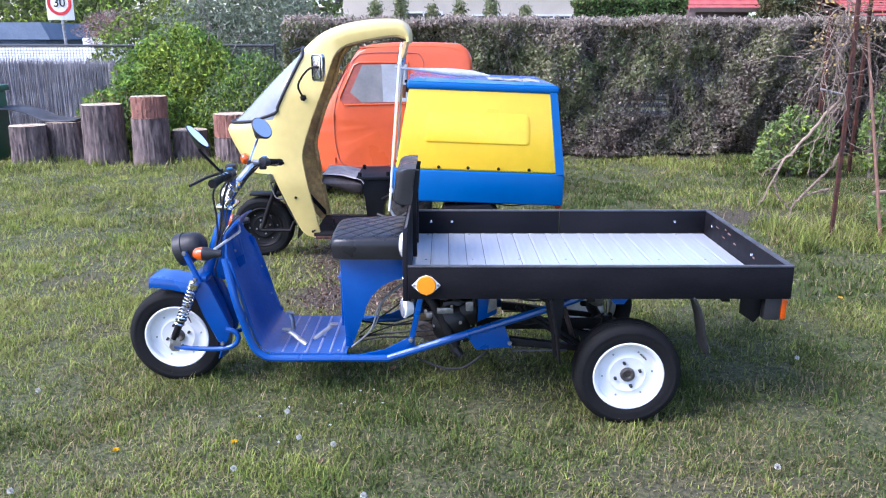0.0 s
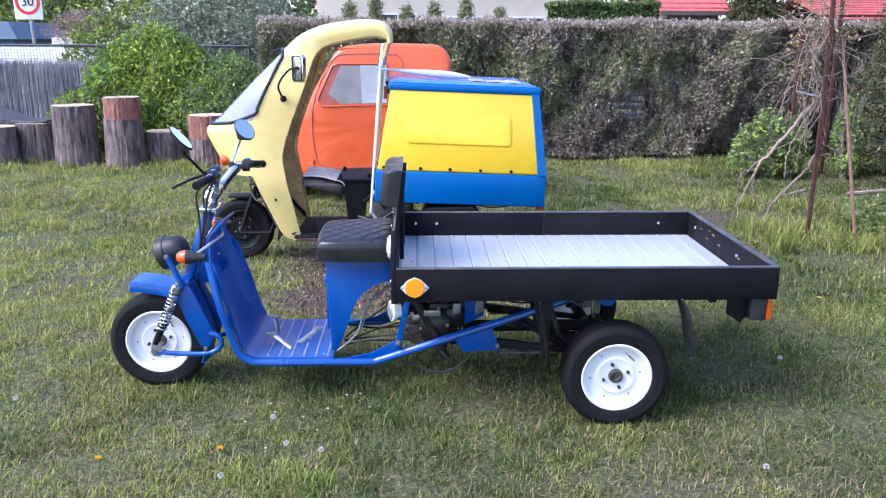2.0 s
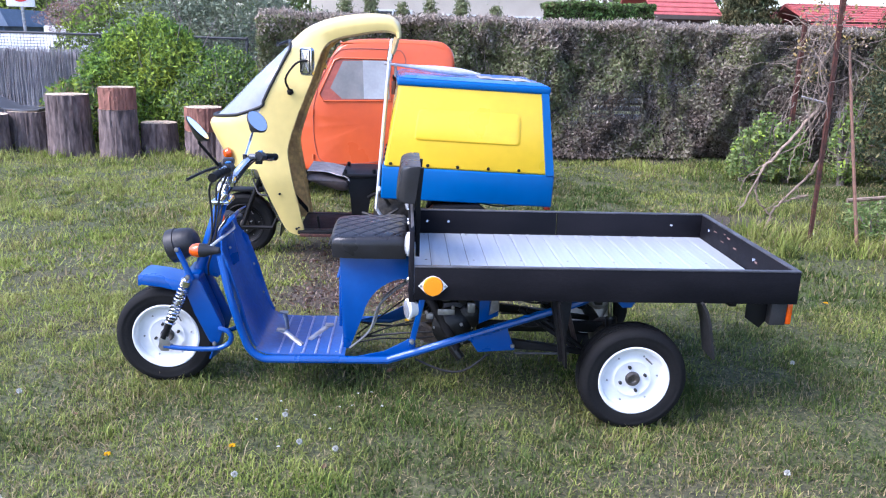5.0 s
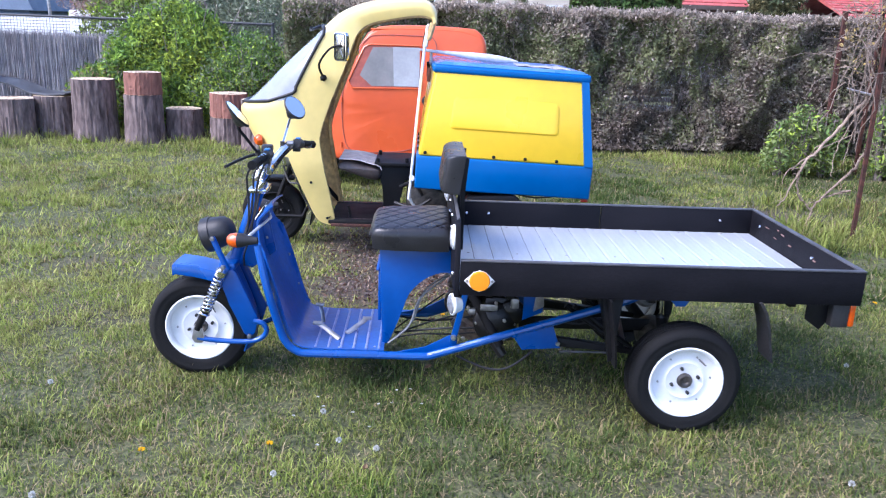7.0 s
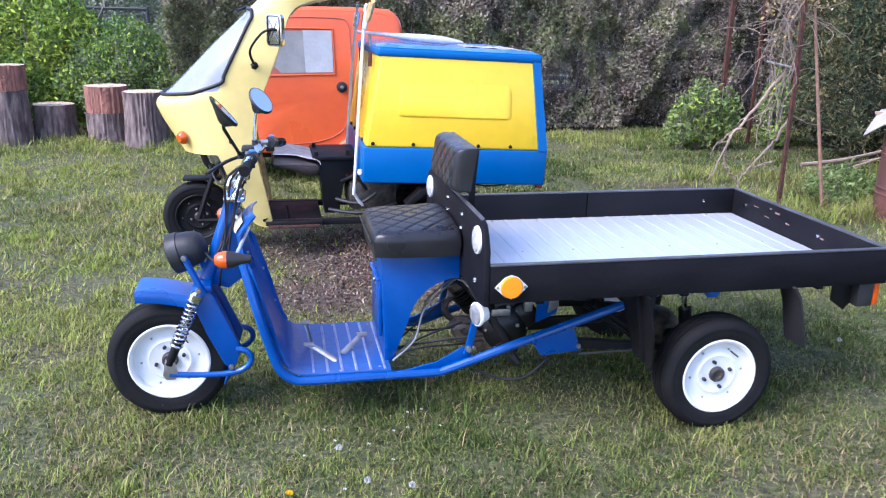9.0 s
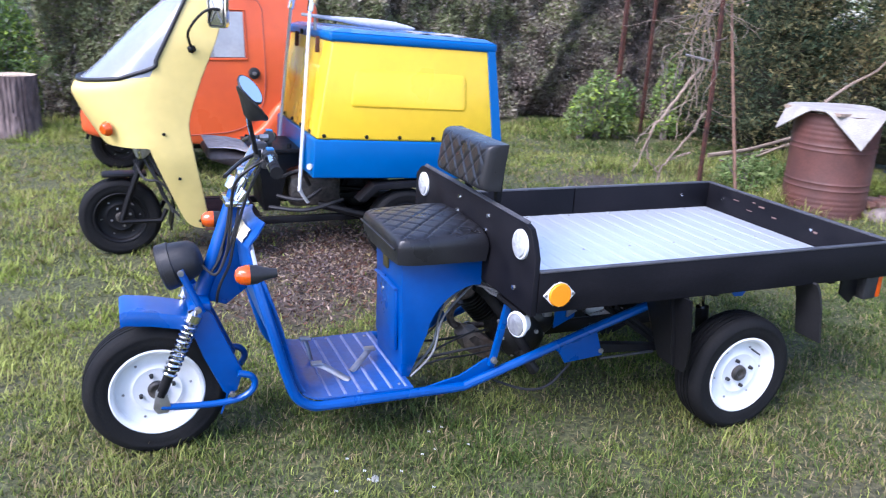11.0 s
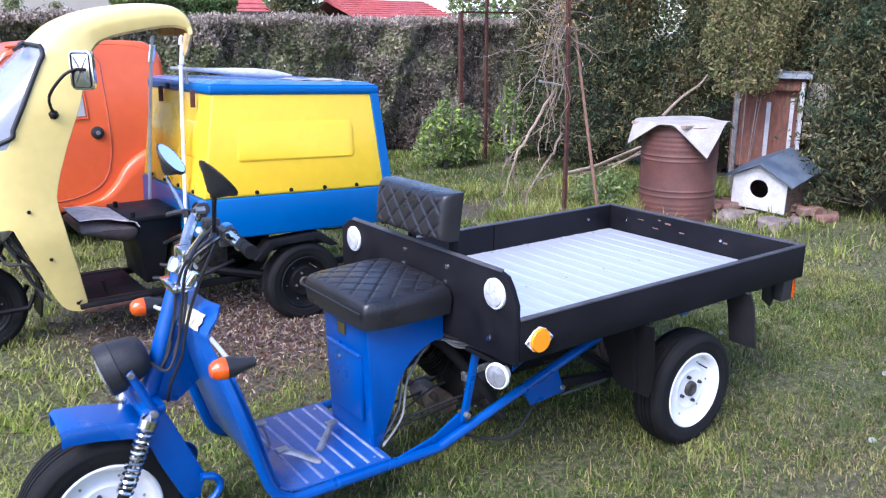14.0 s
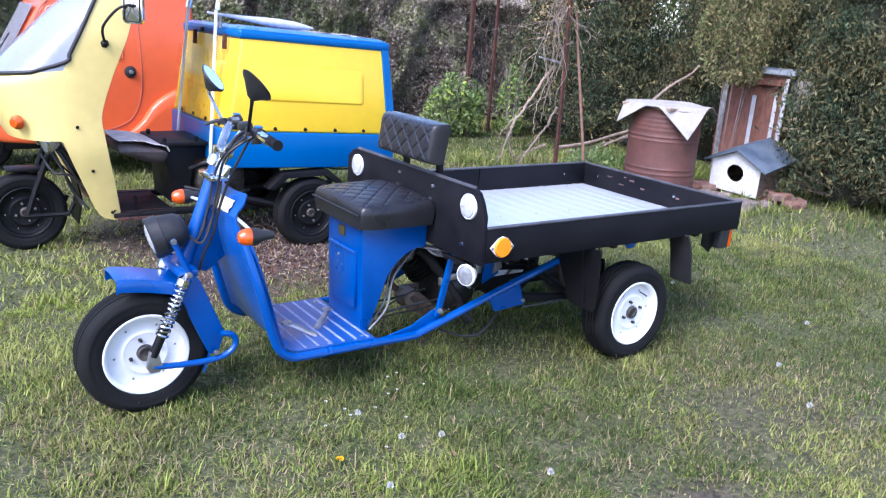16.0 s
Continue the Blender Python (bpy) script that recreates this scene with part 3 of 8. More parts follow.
# headlight
hd = Vector((-1, 0.10, -0.32)).normalized()
lamp_bowl = part("headlight", lt([(0, -0.118), (0.035, -0.116), (0.060, -0.105), (0.076, -0.083), (0.084, -0.045), (0.089, -0.008), (0.095, -0.006), (0.096, 0.03), (0.088, 0.034)], (-1.505, CY - 0.02, 0.793), hd, 32), BLACK_PLASTIC, trike, "round black headlight bowl")
part("headlight_ring", lt([(0.086, 0.03), (0.095, 0.03), (0.096, 0.042), (0.088, 0.048), (0.082, 0.044)], (-1.505, CY - 0.02, 0.793), hd, 32), BLACK_PLASTIC, lamp_bowl)
part("headlight_lens", lt([(0.084, 0.038), (0.06, 0.05), (0.03, 0.056), (0, 0.058)], (-1.505, CY - 0.02, 0.793), hd, 32), CLEAR_LENS, lamp_bowl, "clear ribbed glass")

# indicators
for y, s in ((4.06, -1), (4.84, 1)):
    z, x = 0.886, -1.268
    if s > 0:
        x, z = -1.305, 0.888
    ind = part("indicator", lt([(0.0, 0.10), (0.016, 0.098), (0.021, 0.07), (0.025, 0.05), (0.035, 0.025), (0.037, 0.0), (0.0, 0.0)], (x, y, z), (1, -0.05, 0.02), 20), BLACK_PLASTIC, trike, "black indicator with orange lens")
    part("indicator_lens", lt([(0.0, 0.055), (0.02, 0.05), (0.032, 0.036), (0.037, 0.012), (0.037, 0.0)], (x, y, z), (-1, 0.05, -0.02), 20), ORANGE_LENS, ind, "orange lens")
    part("indicator_stalk", tb([(x + 0.03, y - s * 0.02, z), (x + 0.072 if s < 0 else x + 0.109, CY + s * 0.004, z + 0.002)], 0.008, 8), ALU, ind, "bright bare-metal strap")

# leg shield and floor: one pressed sheet, edged by the frame tube
prof = smooth_line([(-1.155, 0, 0.988), (-1.185, 0, 0.965), (-1.225, 0, 0.915), (-1.225, 0, 0.86), (-1.15, 0, 0.62), (-1.09, 0, 0.40), (-1.05, 0, 0.30), (-0.98, 0, 0.255), (-0.86, 0, 0.245)], 5)


def half_at(z):
    c = lambda a, b: max(0.0, min(1.0, (z - a) / (b - a)))
    k = c(0.79, 0.87)
    return 0.315 - 0.02 * c(0.5, 0.79) - 0.085 * k * k * (3 - 2 * k) - 0.06 * c(0.945, 0.988) ** 2


def shield_at(p, q, out=0.0):
    """A place on the leg shield: q runs from the near edge (-1) to the far one (1)."""
    low = max(0, min(1, (p[2] - 0.3) / 0.3)) * (1 - 0.55 * max(0, min(1, (p[2] - 0.75) / 0.12)))
    return (p[0] - 0.045 * (1 - abs(q) ** 2.5) * low + (0.02 if abs(q) > 0.96 and 0.3 < p[2] < 0.78 else 0) + out, CY + q * half_at(p[2]), p[2])


rows = [[shield_at(p, q) for q in (-1, -0.96, -0.8, -0.6, -0.3, 0, 0.3, 0.6, 0.8, 0.96, 1)] for p in prof]
part("leg_shield", sheet(bmesh.new(), rows, 0.008), BLUE_WORN, trike, "blue sheet-metal leg shield with scuffed paint", 50)
stk = sheet(bmesh.new(), [[shield_at(p, q + 0.05 * ((k + i) % 2), -0.016) for i, q in enumerate((-0.78, -0.6, -0.4, -0.2, 0.0, 0.15))] for k, p in enumerate(smooth_line([(-1.2235, 0, 0.912), (-1.205, 0, 0.94), (-1.187, 0, 0.963)], 2))], 0.002)
part("sticker", stk, mk("torn_cream_sticker", (0.78, 0.72, 0.50), (0.62, 0.56, 0.38), 30, 0.6, fine=0.15), trike, "torn pale sticker")
floor_rows = [[(x, CY + q * 0.315, 0.245) for q in (-1, 1)] for x in (-0.87, -0.55)]
part("floor_plate", sheet(bmesh.new(), floor_rows, 0.008), BLUE_WORN, trike, "scuffed blue footboard")
for i in range(7):
    x = -0.985 + 0.068 * i
    part("floor_rib", tb([(x, CY - 0.30, 0.252), (x, CY + 0.30, 0.252)], 0.0075, 6), RIB, trike, "rubbed bright edge")
for x, y in ((-0.98, -0.28), (-0.98, 0.28), (-0.60, -0.27), (-0.60, 0.27), (-0.79, -0.29), (-0.79, 0.29)):
    part("floor_bolt", lt([(0, 0.008), (0.007, 0.006), (0.009, 0)], (x, CY + y, 0.25), (0, 0, 1), 8), STEEL, trike)
for z, y in ((0.42, -0.27), (0.42, 0.27), (0.60, 0.27), (0.80, -0.1)):
    part("shield_bolt", lt([(0, 0.01), (0.007, 0.008), (0.009, 0)], (-1.092 + (0.42 - z) * 0.29, CY + y, z), (1, 0, 0.3), 8), STEEL, trike)
for pts in ([(-0.915, 4.60, 0.25), (-0.925, 4.62, 0.31), (-0.94, 4.63, 0.355)], [(-0.77, 4.44, 0.255), (-0.69, 4.50, 0.30), (-0.66, 4.53, 0.315)], [(-0.80, 4.36, 0.255), (-0.89, 4.42, 0.30), (-0.93, 4.44, 0.315)]):
    ped = part("pedal", tb(pts, 0.014, 6, flat=0.35), STEEL, trike, "bare-metal foot pedal")
    e = Vector(pts[-1])
    part("pedal_pad", bx(e[0] - 0.025, e[0] + 0.025, e[1] - 0.018, e[1] + 0.018, e[2] - 0.006, e[2] + 0.006, 0.002), STEEL, ped)
part("under_bar", tb([(-0.98, CY - 0.12, 0.215), (-0.86, CY - 0.15, 0.195), (-0.74, CY - 0.12, 0.215)], 0.012, 8, bend=4), STEEL, trike)

BROWN_BAR = mk("rust_brown_bar", (0.07, 0.045, 0.04), (0.035, 0.025, 0.024), 12, 0.6, 0.2, bump=0.2)
FOG_LENS = mk("ribbed_fog_lens", (0.34, 0.35, 0.36), (0.20, 0.21, 0.22), 30, 0.12, 0.3, bump=0.5, bscale=60, fine=0.3)
LIGHT_BLUE = mk("light_blue_plastic", (0.03, 0.16, 0.38), (0.02, 0.12, 0.32), 6, 0.4)

# frame tubes
for s in (-1, 1):
    y = CY + s * 0.325
    part("frame_tube", tb([(-1.215, CY + s * 0.27, 0.80), (-1.16, y, 0.585), (-1.10, y, 0.37), (-1.065, y, 0.285), (-1.01, y, 0.24), (-0.93, y, 0.228), (-0.55, y, 0.228), (-0.34, y, 0.228), (-0.26, y, 0.245), (0.20, y + s * 0.02, 0.405), (0.66, y + s * 0.06, 0.575), (0.78, y + s * 0.06, 0.625)], 0.0215, 10, bend=4), BLUE, trike)
    part("frame_gusset", pl([(-0.50, 0.238), (-0.33, 0.272), (-0.20, 0.345), (-0.16, 0.33), (-0.16, 0.285), (-0.27, 0.24)], y - s * 0.018 - 0.006, y - s * 0.018 + 0.006, 0.002), BLUE, trike)
    part("upright_bar", pl([(-0.20, 0.315), (-0.168, 0.315), (-0.085, 0.70), (-0.117, 0.70)], y - 0.012, y + 0.012, 0.004), BLUE, trike)
    part("frame_bolt", lt([(0, 0.022), (0.012, 0.02), (0.016, 0)], (-0.18, y + s * 0.012, 0.345), (0, s, 0), 8), STEEL, trike)
    part("guard_plate", pl([(0.13, 0.375), (0.335, 0.455), (0.39, 0.305), (0.185, 0.29)], y + s * 0.02 - 0.008, y + s * 0.02 + 0.008, 0.003), BLUE, trike)
    for k in (0.0, 0.022):
        part("guard_rib", tb([(0.13, y + s * 0.03, 0.385 - k), (0.335, y + s * 0.03, 0.462 - k)], 0.006, 6), BLUE, trike)
    part("guard_bolt", lt([(0, 0.012), (0.011, 0.01), (0.013, 0)], (0.375, y + s * 0.028, 0.33), (0, s, 0), 8), STEEL, trike)
    # trailing arms to the axle
    part("swing_arm", pl([(0.375, 0.355), (0.375, 0.30), (0.62, 0.285), (0.97, 0.245), (0.97, 0.275), (0.62, 0.32)], y - s * 0.02 - 0.02, y - s * 0.02 + 0.02, 0.008), BLACK, trike)
    part("arm_bar", bx(0.39, 0.70, y + s * 0.0, y + s * 0.01, 0.272, 0.284, 0.003), BOARD_EDGE, trike, "dull steel edge bar")
    for q in (0.0, 0.045):
        part("diagonal_strut", tb([(0.41 + q, y - s * 0.02, 0.50 + 0.03), (0.735 + q, y - s * 0.02, 0.305)], 0.013, 8), BLACK, trike)
    part("lean_strut", tb([(0.64, y - s * 0.05, 0.66), (0.745, y - s * 0.05, 0.32)], 0.014, 8), BROWN_BAR, trike)
    part("wheel_guard", sheet(bmesh.new(), [[(x, CY - s * 0.0 + s * q, z) for q in (w0, 0.5 * (w0 + w1), w1)] for x, z, w0, w1 in ((0.555, 0.70, 0.38, 0.72), (0.575, 0.60, 0.39, 0.715), (0.60, 0.47, 0.43, 0.70), (0.615, 0.36, 0.46, 0.68), (0.62, 0.33, 0.48, 0.66))], 0.01), BLACK, trike, "black sheet guard ahead of the rear wheel")
    part("guard_gusset", pl([(0.525, 0.69), (0.635, 0.69), (0.612, 0.42), (0.60, 0.345), (0.583, 0.345), (0.57, 0.48)], CY + s * 0.60, CY + s * 0.61, 0.003), BLACK, trike)
    sh = part("rear_shock", tb([(0.93, CY + s * 0.40, 0.30), (0.90, CY + s * 0.40, 0.52)], 0.032, 14), BLACK, trike, "black rear damper")
    part("damper_rod", tb([(0.90, CY + s * 0.40, 0.50), (0.88, CY + s * 0.40, 0.69)], 0.013, 10), CHROME, sh)
    part("bracket", pl([(0.845, 0.70), (0.985, 0.70), (0.945, 0.645), (0.90, 0.645)], CY + s * 0.60, CY + s * 0.60 + 0.012, 0.003), BLUE, trike)
    flap = [[(1.285 + dx, CY + s * 0.63 - q, z) for q in (-0.075, 0.075)] for dx, z in ((0.0, 0.71), (0.03, 0.66), (0.055, 0.58), (0.07, 0.50), (0.085, 0.43), (0.09, 0.405))]
    part("mudflap", sheet(bmesh.new(), flap, 0.012), BLACK_PLASTIC, trike, "black rubber mudflap")
    tl = part("tail_light", bx(1.66, 1.745, CY + s * 0.60 - 0.05, CY + s * 0.60 + 0.05, 0.575, 0.705, 0.008), BLACK_PLASTIC, trike, "black tail light with orange lens")
    part("tail_lens", bx(1.745, 1.775, CY + s * 0.60 - 0.05, CY + s * 0.60 + 0.05, 0.58, 0.70, 0.008), ORANGE_LENS, tl, "orange and red lens")
    part("lamp_bracket", pl([(1.55, 0.71), (1.66, 0.71), (1.66, 0.585), (1.63, 0.545), (1.55, 0.60)], CY + s * 0.60 - 0.004, CY + s * 0.60 + 0.004, 0.002), BLACK, trike)
    part("bed_rail", bx(-0.16, 1.74, CY + s * 0.36 - 0.02, CY + s * 0.36 + 0.02, 0.66, 0.705, 0.004), BLACK, trike)
part("rear_axle", tb([(0.985, 4.03, 0.262), (0.985, 5.05, 0.262)], 0.035, 14), BLACK, trike)
part("differential", lt([(0, -0.13), (0.05, -0.12), (0.09, -0.06), (0.1, 0.0), (0.09, 0.06), (0.05, 0.12), (0, 0.13)], (0.985, CY, 0.27), (0, 1, 0), 24), ENGINE, trike)
part("chain_guard", bx(0.20, 0.95, CY - 0.06, CY - 0.03, 0.30, 0.37, 0.01), BLACK, trike)
for x in (0.05, 0.75, 1.45):
    part("cross_bar", bx(x, x + 0.04, 3.92, 5.16, 0.665, 0.705, 0.004), BLACK, trike)

# engine
SOOT = mk("oily_black_castings", (0.006, 0.006, 0.007), (0.016, 0.015, 0.015), 14, 0.42, 0.25, bump=0.25, bscale=50, fine=0.35)
BROWNED = mk("browned_dirty_alloy", (0.15, 0.115, 0.095), (0.05, 0.04, 0.035), 16, 0.6, 0.35, bump=0.4, bscale=55, fine=0.35)
SHIELD = mk("heat_stained_sheet", (0.22, 0.17, 0.135), (0.08, 0.06, 0.05), 12, 0.5, 0.45, bump=0.2, bscale=40, fine=0.3)
eng = part("engine", bx(-0.02, 0.19, CY - 0.15, CY + 0.16, 0.235, 0.52, 0.055), SOOT, trike, "oily black engine block")
part("crank_cover", lt([(0, 0.055), (0.06, 0.05), (0.10, 0.03), (0.118, 0.012), (0.12, 0)], (0.055, CY - 0.15, 0.365), (0, -1, 0), 28), SOOT, eng)
part("clutch_cover", lt([(0, 0.035), (0.05, 0.03), (0.07, 0.015), (0.072, 0)], (0.15, CY - 0.15, 0.43), (0, -1, 0), 24), SOOT, eng)
for k in range(6):
    t = 2 * math.pi * k / 6
    part("cover_bolt", lt([(0, 0.012), (0.008, 0.01), (0.009, 0)], (0.055 + 0.107 * math.cos(t), CY - 0.165, 0.365 + 0.107 * math.sin(t)), (0, -1, 0), 6), STEEL, eng)
cd = Vector((-0.55, -0.05, 0.62)).normalized()
c0 = Vector((-0.03, CY + 0.06, 0.40))
part("cylinder", tb([c0, c0 + cd * 0.19], 0.05, 16), SOOT, eng)
for k in range(8):
    part("cooling_fin", lt([(0, 0), (0.076, 0), (0.076, 0.007), (0, 0.007)], c0 + cd * (0.03 + 0.019 * k), cd, 20), SOOT, eng)
part("cylinder_head", lt([(0, 0.03), (0.045, 0.028), (0.06, 0.01), (0.06, 0)], c0 + cd * 0.185, cd, 16), BROWNED, eng, "browned cylinder head")
part("plug_cap", tb([c0 + cd * 0.21, c0 + cd * 0.235 + Vector((0.01, -0.01, 0)), c0 + cd * 0.22 + Vector((0.05, -0.02, 0.02))], 0.012, 8), RUBBER, eng)
part("exhaust_pipe", tb([(-0.06, CY + 0.13, 0.43), (-0.12, CY + 0.13, 0.45), (-0.185, CY + 0.13, 0.425), (-0.20, CY + 0.13, 0.365), (-0.165, CY + 0.13, 0.32), (-0.10, CY + 0.13, 0.31), (-0.02, CY + 0.12, 0.32)], 0.0185, 10, bend=5), BROWNED, eng, "browned exhaust elbow")
part("pipe_clamp", tb([(-0.115, CY + 0.13, 0.311), (-0.092, CY + 0.13, 0.311)], 0.024, 12), STEEL, eng)
part("heat_shield", pl([(-0.185, 0.30), (-0.15, 0.335), (-0.09, 0.33), (0.03, 0.235), (0.02, 0.18), (-0.03, 0.165), (-0.16, 0.235)], CY + 0.0, CY + 0.12, 0.012), SHIELD, eng, "heat-stained alloy casting under the cylinder")
part("shield_face", pl([(-0.15, 0.30), (-0.12, 0.315), (-0.01, 0.235), (-0.02, 0.205), (-0.06, 0.20)], CY - 0.008, CY + 0.0, 0.003), BROWNED, eng, "scraped alloy face")
for k, (x, z) in enumerate(((-0.10, 0.47), (-0.12, 0.29), (-0.02, 0.47), (0.05, 0.50), (0.10, 0.40))):
    part("case_bolt", lt([(0, 0.016), (0.010, 0.014), (0.011, 0)], (x, CY - 0.205, z), (0, -1, 0), 6), STEEL, eng)
part("intake_hose", tb([(-0.17, CY - 0.08, 0.61), (-0.12, CY - 0.10, 0.57), (-0.04, CY - 0.15, 0.46), (0.03, CY - 0.20, 0.345), (0.08, CY - 0.23, 0.26)], 0.027, 12, bend=5), RUBBER, eng, "thick black rubber hose")
part("drain_pipe", tb([(0.02, CY - 0.20, 0.31), (0.06, CY - 0.22, 0.26), (0.10, CY - 0.23, 0.205)], 0.028, 10), SOOT, eng)
part("carburettor", bx(0.0, 0.075, CY - 0.18, CY - 0.08, 0.53, 0.605, 0.014), BROWNED, eng, "brown cast carburettor")
part("fuel_pipe", tb([(0.075, CY - 0.18, 0.63), (0.095, CY - 0.185, 0.60), (0.09, CY - 0.185, 0.545)], 0.007, 6, bend=3), CUT_WOOD, eng, "tan fuel pipe")
part("air_filter", lt([(0, 0), (0.05, 0), (0.055, 0.01), (0.055, 0.07), (0.05, 0.08), (0, 0.08)], (0.10, CY - 0.10, 0.575), (1, 0, 0.1), 20), BLACK_PLASTIC, eng)
part("cover_plate", bx(-0.035, 0.06, CY - 0.215, CY - 0.205, 0.455, 0.49, 0.003), STEEL, eng, "bare alloy plate")
part("blue_panel", pl([(0.20, 0.40), (0.31, 0.45), (0.31, 0.64), (0.235, 0.64), (0.20, 0.56)], CY - 0.20, CY - 0.19, 0.003), BLUE, eng)
part("silver_box", pl([(0.255, 0.46), (0.31, 0.49), (0.30, 0.625), (0.27, 0.625)], CY - 0.225, CY - 0.205, 0.004), STEEL, eng)
part("battery", bx(0.34, 0.54, CY - 0.05, CY + 0.12, 0.52, 0.655, 0.01), BLACK_PLASTIC, eng)
for k in range(6):
    q = k * 0.013
    part("wire", tb([(-0.215 + 0.4 * q, CY - 0.10 - q, 0.665 - 0.2 * q), (-0.14, CY - 0.17 - q, 0.645 - 0.5 * q), (-0.07 + q, CY - 0.235 - 0.5 * q, 0.628 - 0.2 * q), (0.02, CY - 0.22, 0.64)], 0.0055, 6, bend=4), GREY_HOSE if k % 3 else STEEL, eng)
wr = random.Random(31)
for k in range(9):
    y, z = CY - 0.30 + 0.05 * k, 0.665 - 0.006 * k
    part("wire", tb([(-0.30 + 0.01 * k, CY + 0.02 + 0.01 * k, 0.62 - 0.004 * k), (-0.23, y * 0.4 + CY * 0.6, 0.65 + wr.uniform(-0.01, 0.015)), (-0.16 + wr.uniform(-0.02, 0.02), y, z), (-0.05, CY - 0.26, 0.62 + wr.uniform(-0.02, 0.02))], 0.0042, 5, bend=5), (STEEL, BLACK_PLASTIC, GREY_HOSE)[k % 3], eng)
for pts in ([(-0.50, CY - 0.05, 0.27), (-0.38, CY - 0.02, 0.36), (-0.22, CY + 0.05, 0.46)], [(-0.49, CY - 0.12, 0.27), (-0.33, CY - 0.10, 0.33), (-0.15, CY - 0.06, 0.37)], [(-0.51, CY - 0.16, 0.26), (-0.36, CY - 0.16, 0.29), (-0.20, CY - 0.13, 0.28), (-0.05, CY - 0.12, 0.29)]):
    part("cable", tb(pts, 0.005, 6, bend=6), BLACK_PLASTIC, eng)
for x, y, z, w, h in ((-0.02, CY - 0.20, 0.54, 0.05, 0.045), (0.13, CY - 0.19, 0.47, 0.045, 0.06), (0.17, CY - 0.18, 0.57, 0.05, 0.05), (-0.10, CY - 0.19, 0.43, 0.04, 0.035)):
    part("engine_lug", bx(x, x + w, y - 0.03, y, z, z + h, 0.008), STEEL if z < 0.5 else ENGINE, eng)
part("gear_housing", lt([(0, 0.06), (0.05, 0.055), (0.07, 0.03), (0.075, 0), (0.07, -0.05), (0, -0.055)], (0.93, CY + 0.02, 0.50), (0, -1, 0), 24), STEEL, trike, "dull alloy gear housing")
part("brass_fitting", lt([(0, -0.035), (0.02, -0.035), (0.022, -0.01), (0.034, -0.008), (0.034, 0.012), (0.02, 0.02), (0.018, 0.04), (0, 0.04)], (0.835, CY - 0.02, 0.555), (1, 0, -0.15), 12), CUT_WOOD, trike, "brass pipe fitting")
part("pale_plate", pl([(0.70, 0.475), (0.86, 0.475), (0.82, 0.545), (0.715, 0.56)], CY - 0.04, CY - 0.03, 0.002), CLOTH, trike, "pale worn metal plate")

# seat box, seat, backrest
y0, y1 = CY - 0.205, CY + 0.165
side = [(-0.585, 0.79), (-0.20, 0.79), (-0.20, 0.665)] + arc(-0.195, 0.405, 0.262, 92, 170, 9) + [(-0.487, 0.36), (-0.53, 0.245), (-0.565, 0.245)]
part("seat_box", pl(side, y0, y1, 0.006), BLUE, trike, "blue sheet-metal seat pedestal")
door = part("box_door", bx(-0.592, -0.574, y0 + 0.05, y1 - 0.05, 0.36, 0.655, 0.004), BLUE, trike)
part("door_lip", bx(-0.604, -0.588, y0 + 0.045, y1 - 0.045, 0.65, 0.66, 0.003), BLUE_WORN, door)
part("door_lock", lt([(0, 0.008), (0.008, 0.007), (0.01, 0)], (-0.59, CY + 0.02, 0.60), (-1, 0, 0), 12), STEEL, door)
part("seat_latch", bx(-0.594, -0.583, CY - 0.03, CY + 0.03, 0.71, 0.76, 0.002), mk("tarnished_brass", (0.16, 0.13, 0.05), (0.09, 0.07, 0.03), 20, 0.45, 0.6), trike, "small brass latch plate")
for s in (-0.19, 0.15):
    part("seat_bolt", bx(-0.60, -0.56, CY + s - 0.012, CY + s + 0.012, 0.782, 0.792, 0.002), STEEL, trike)


def quilt(nu, nv, at, cell):
    """A padded panel: rows of points from at(u, v, h), with stitched diamonds pressed into it."""
    rows = []
    for i in range(nu + 1):
        row = []
        for j in range(nv + 1):
            u, v = i / nu, j / nv
            a, b = (u * cell[0] + v * cell[1]) % 1.0, (u * cell[0] - v * cell[1]) % 1.0
            da, db = min(a, 1 - a), min(b, 1 - b)
            edge = min(u, 1 - u, v, 1 - v)
            dip = (math.exp(-(da / 0.075) ** 2) + math.exp(-(db / 0.075) ** 2)) * min(1, max(0, (edge - 0.035) / 0.03))
            row.append(at(u, v, -min(dip, 1.3)))
        rows.append(row)
    return rows


def seat_at(u, v, h):
    a, b = 2 * u - 1, 2 * v - 1
    e = max(abs(a), abs(b))
    k = (1 - abs(a) ** 16) ** 0.5 * (1 - abs(b) ** 18) ** 0.5
    x = -0.42 + a * (0.215 - 0.010 * abs(b) ** 4)
    y = CY + b * (0.287 - 0.030 * max(0, -a) ** 4)
    z = 0.868 + 0.060 * k * (0.9 + 0.14 * a) + 0.014 * (1 - b * b) + h * 0.006 * (k > 0.5)
    return (x, y, z)


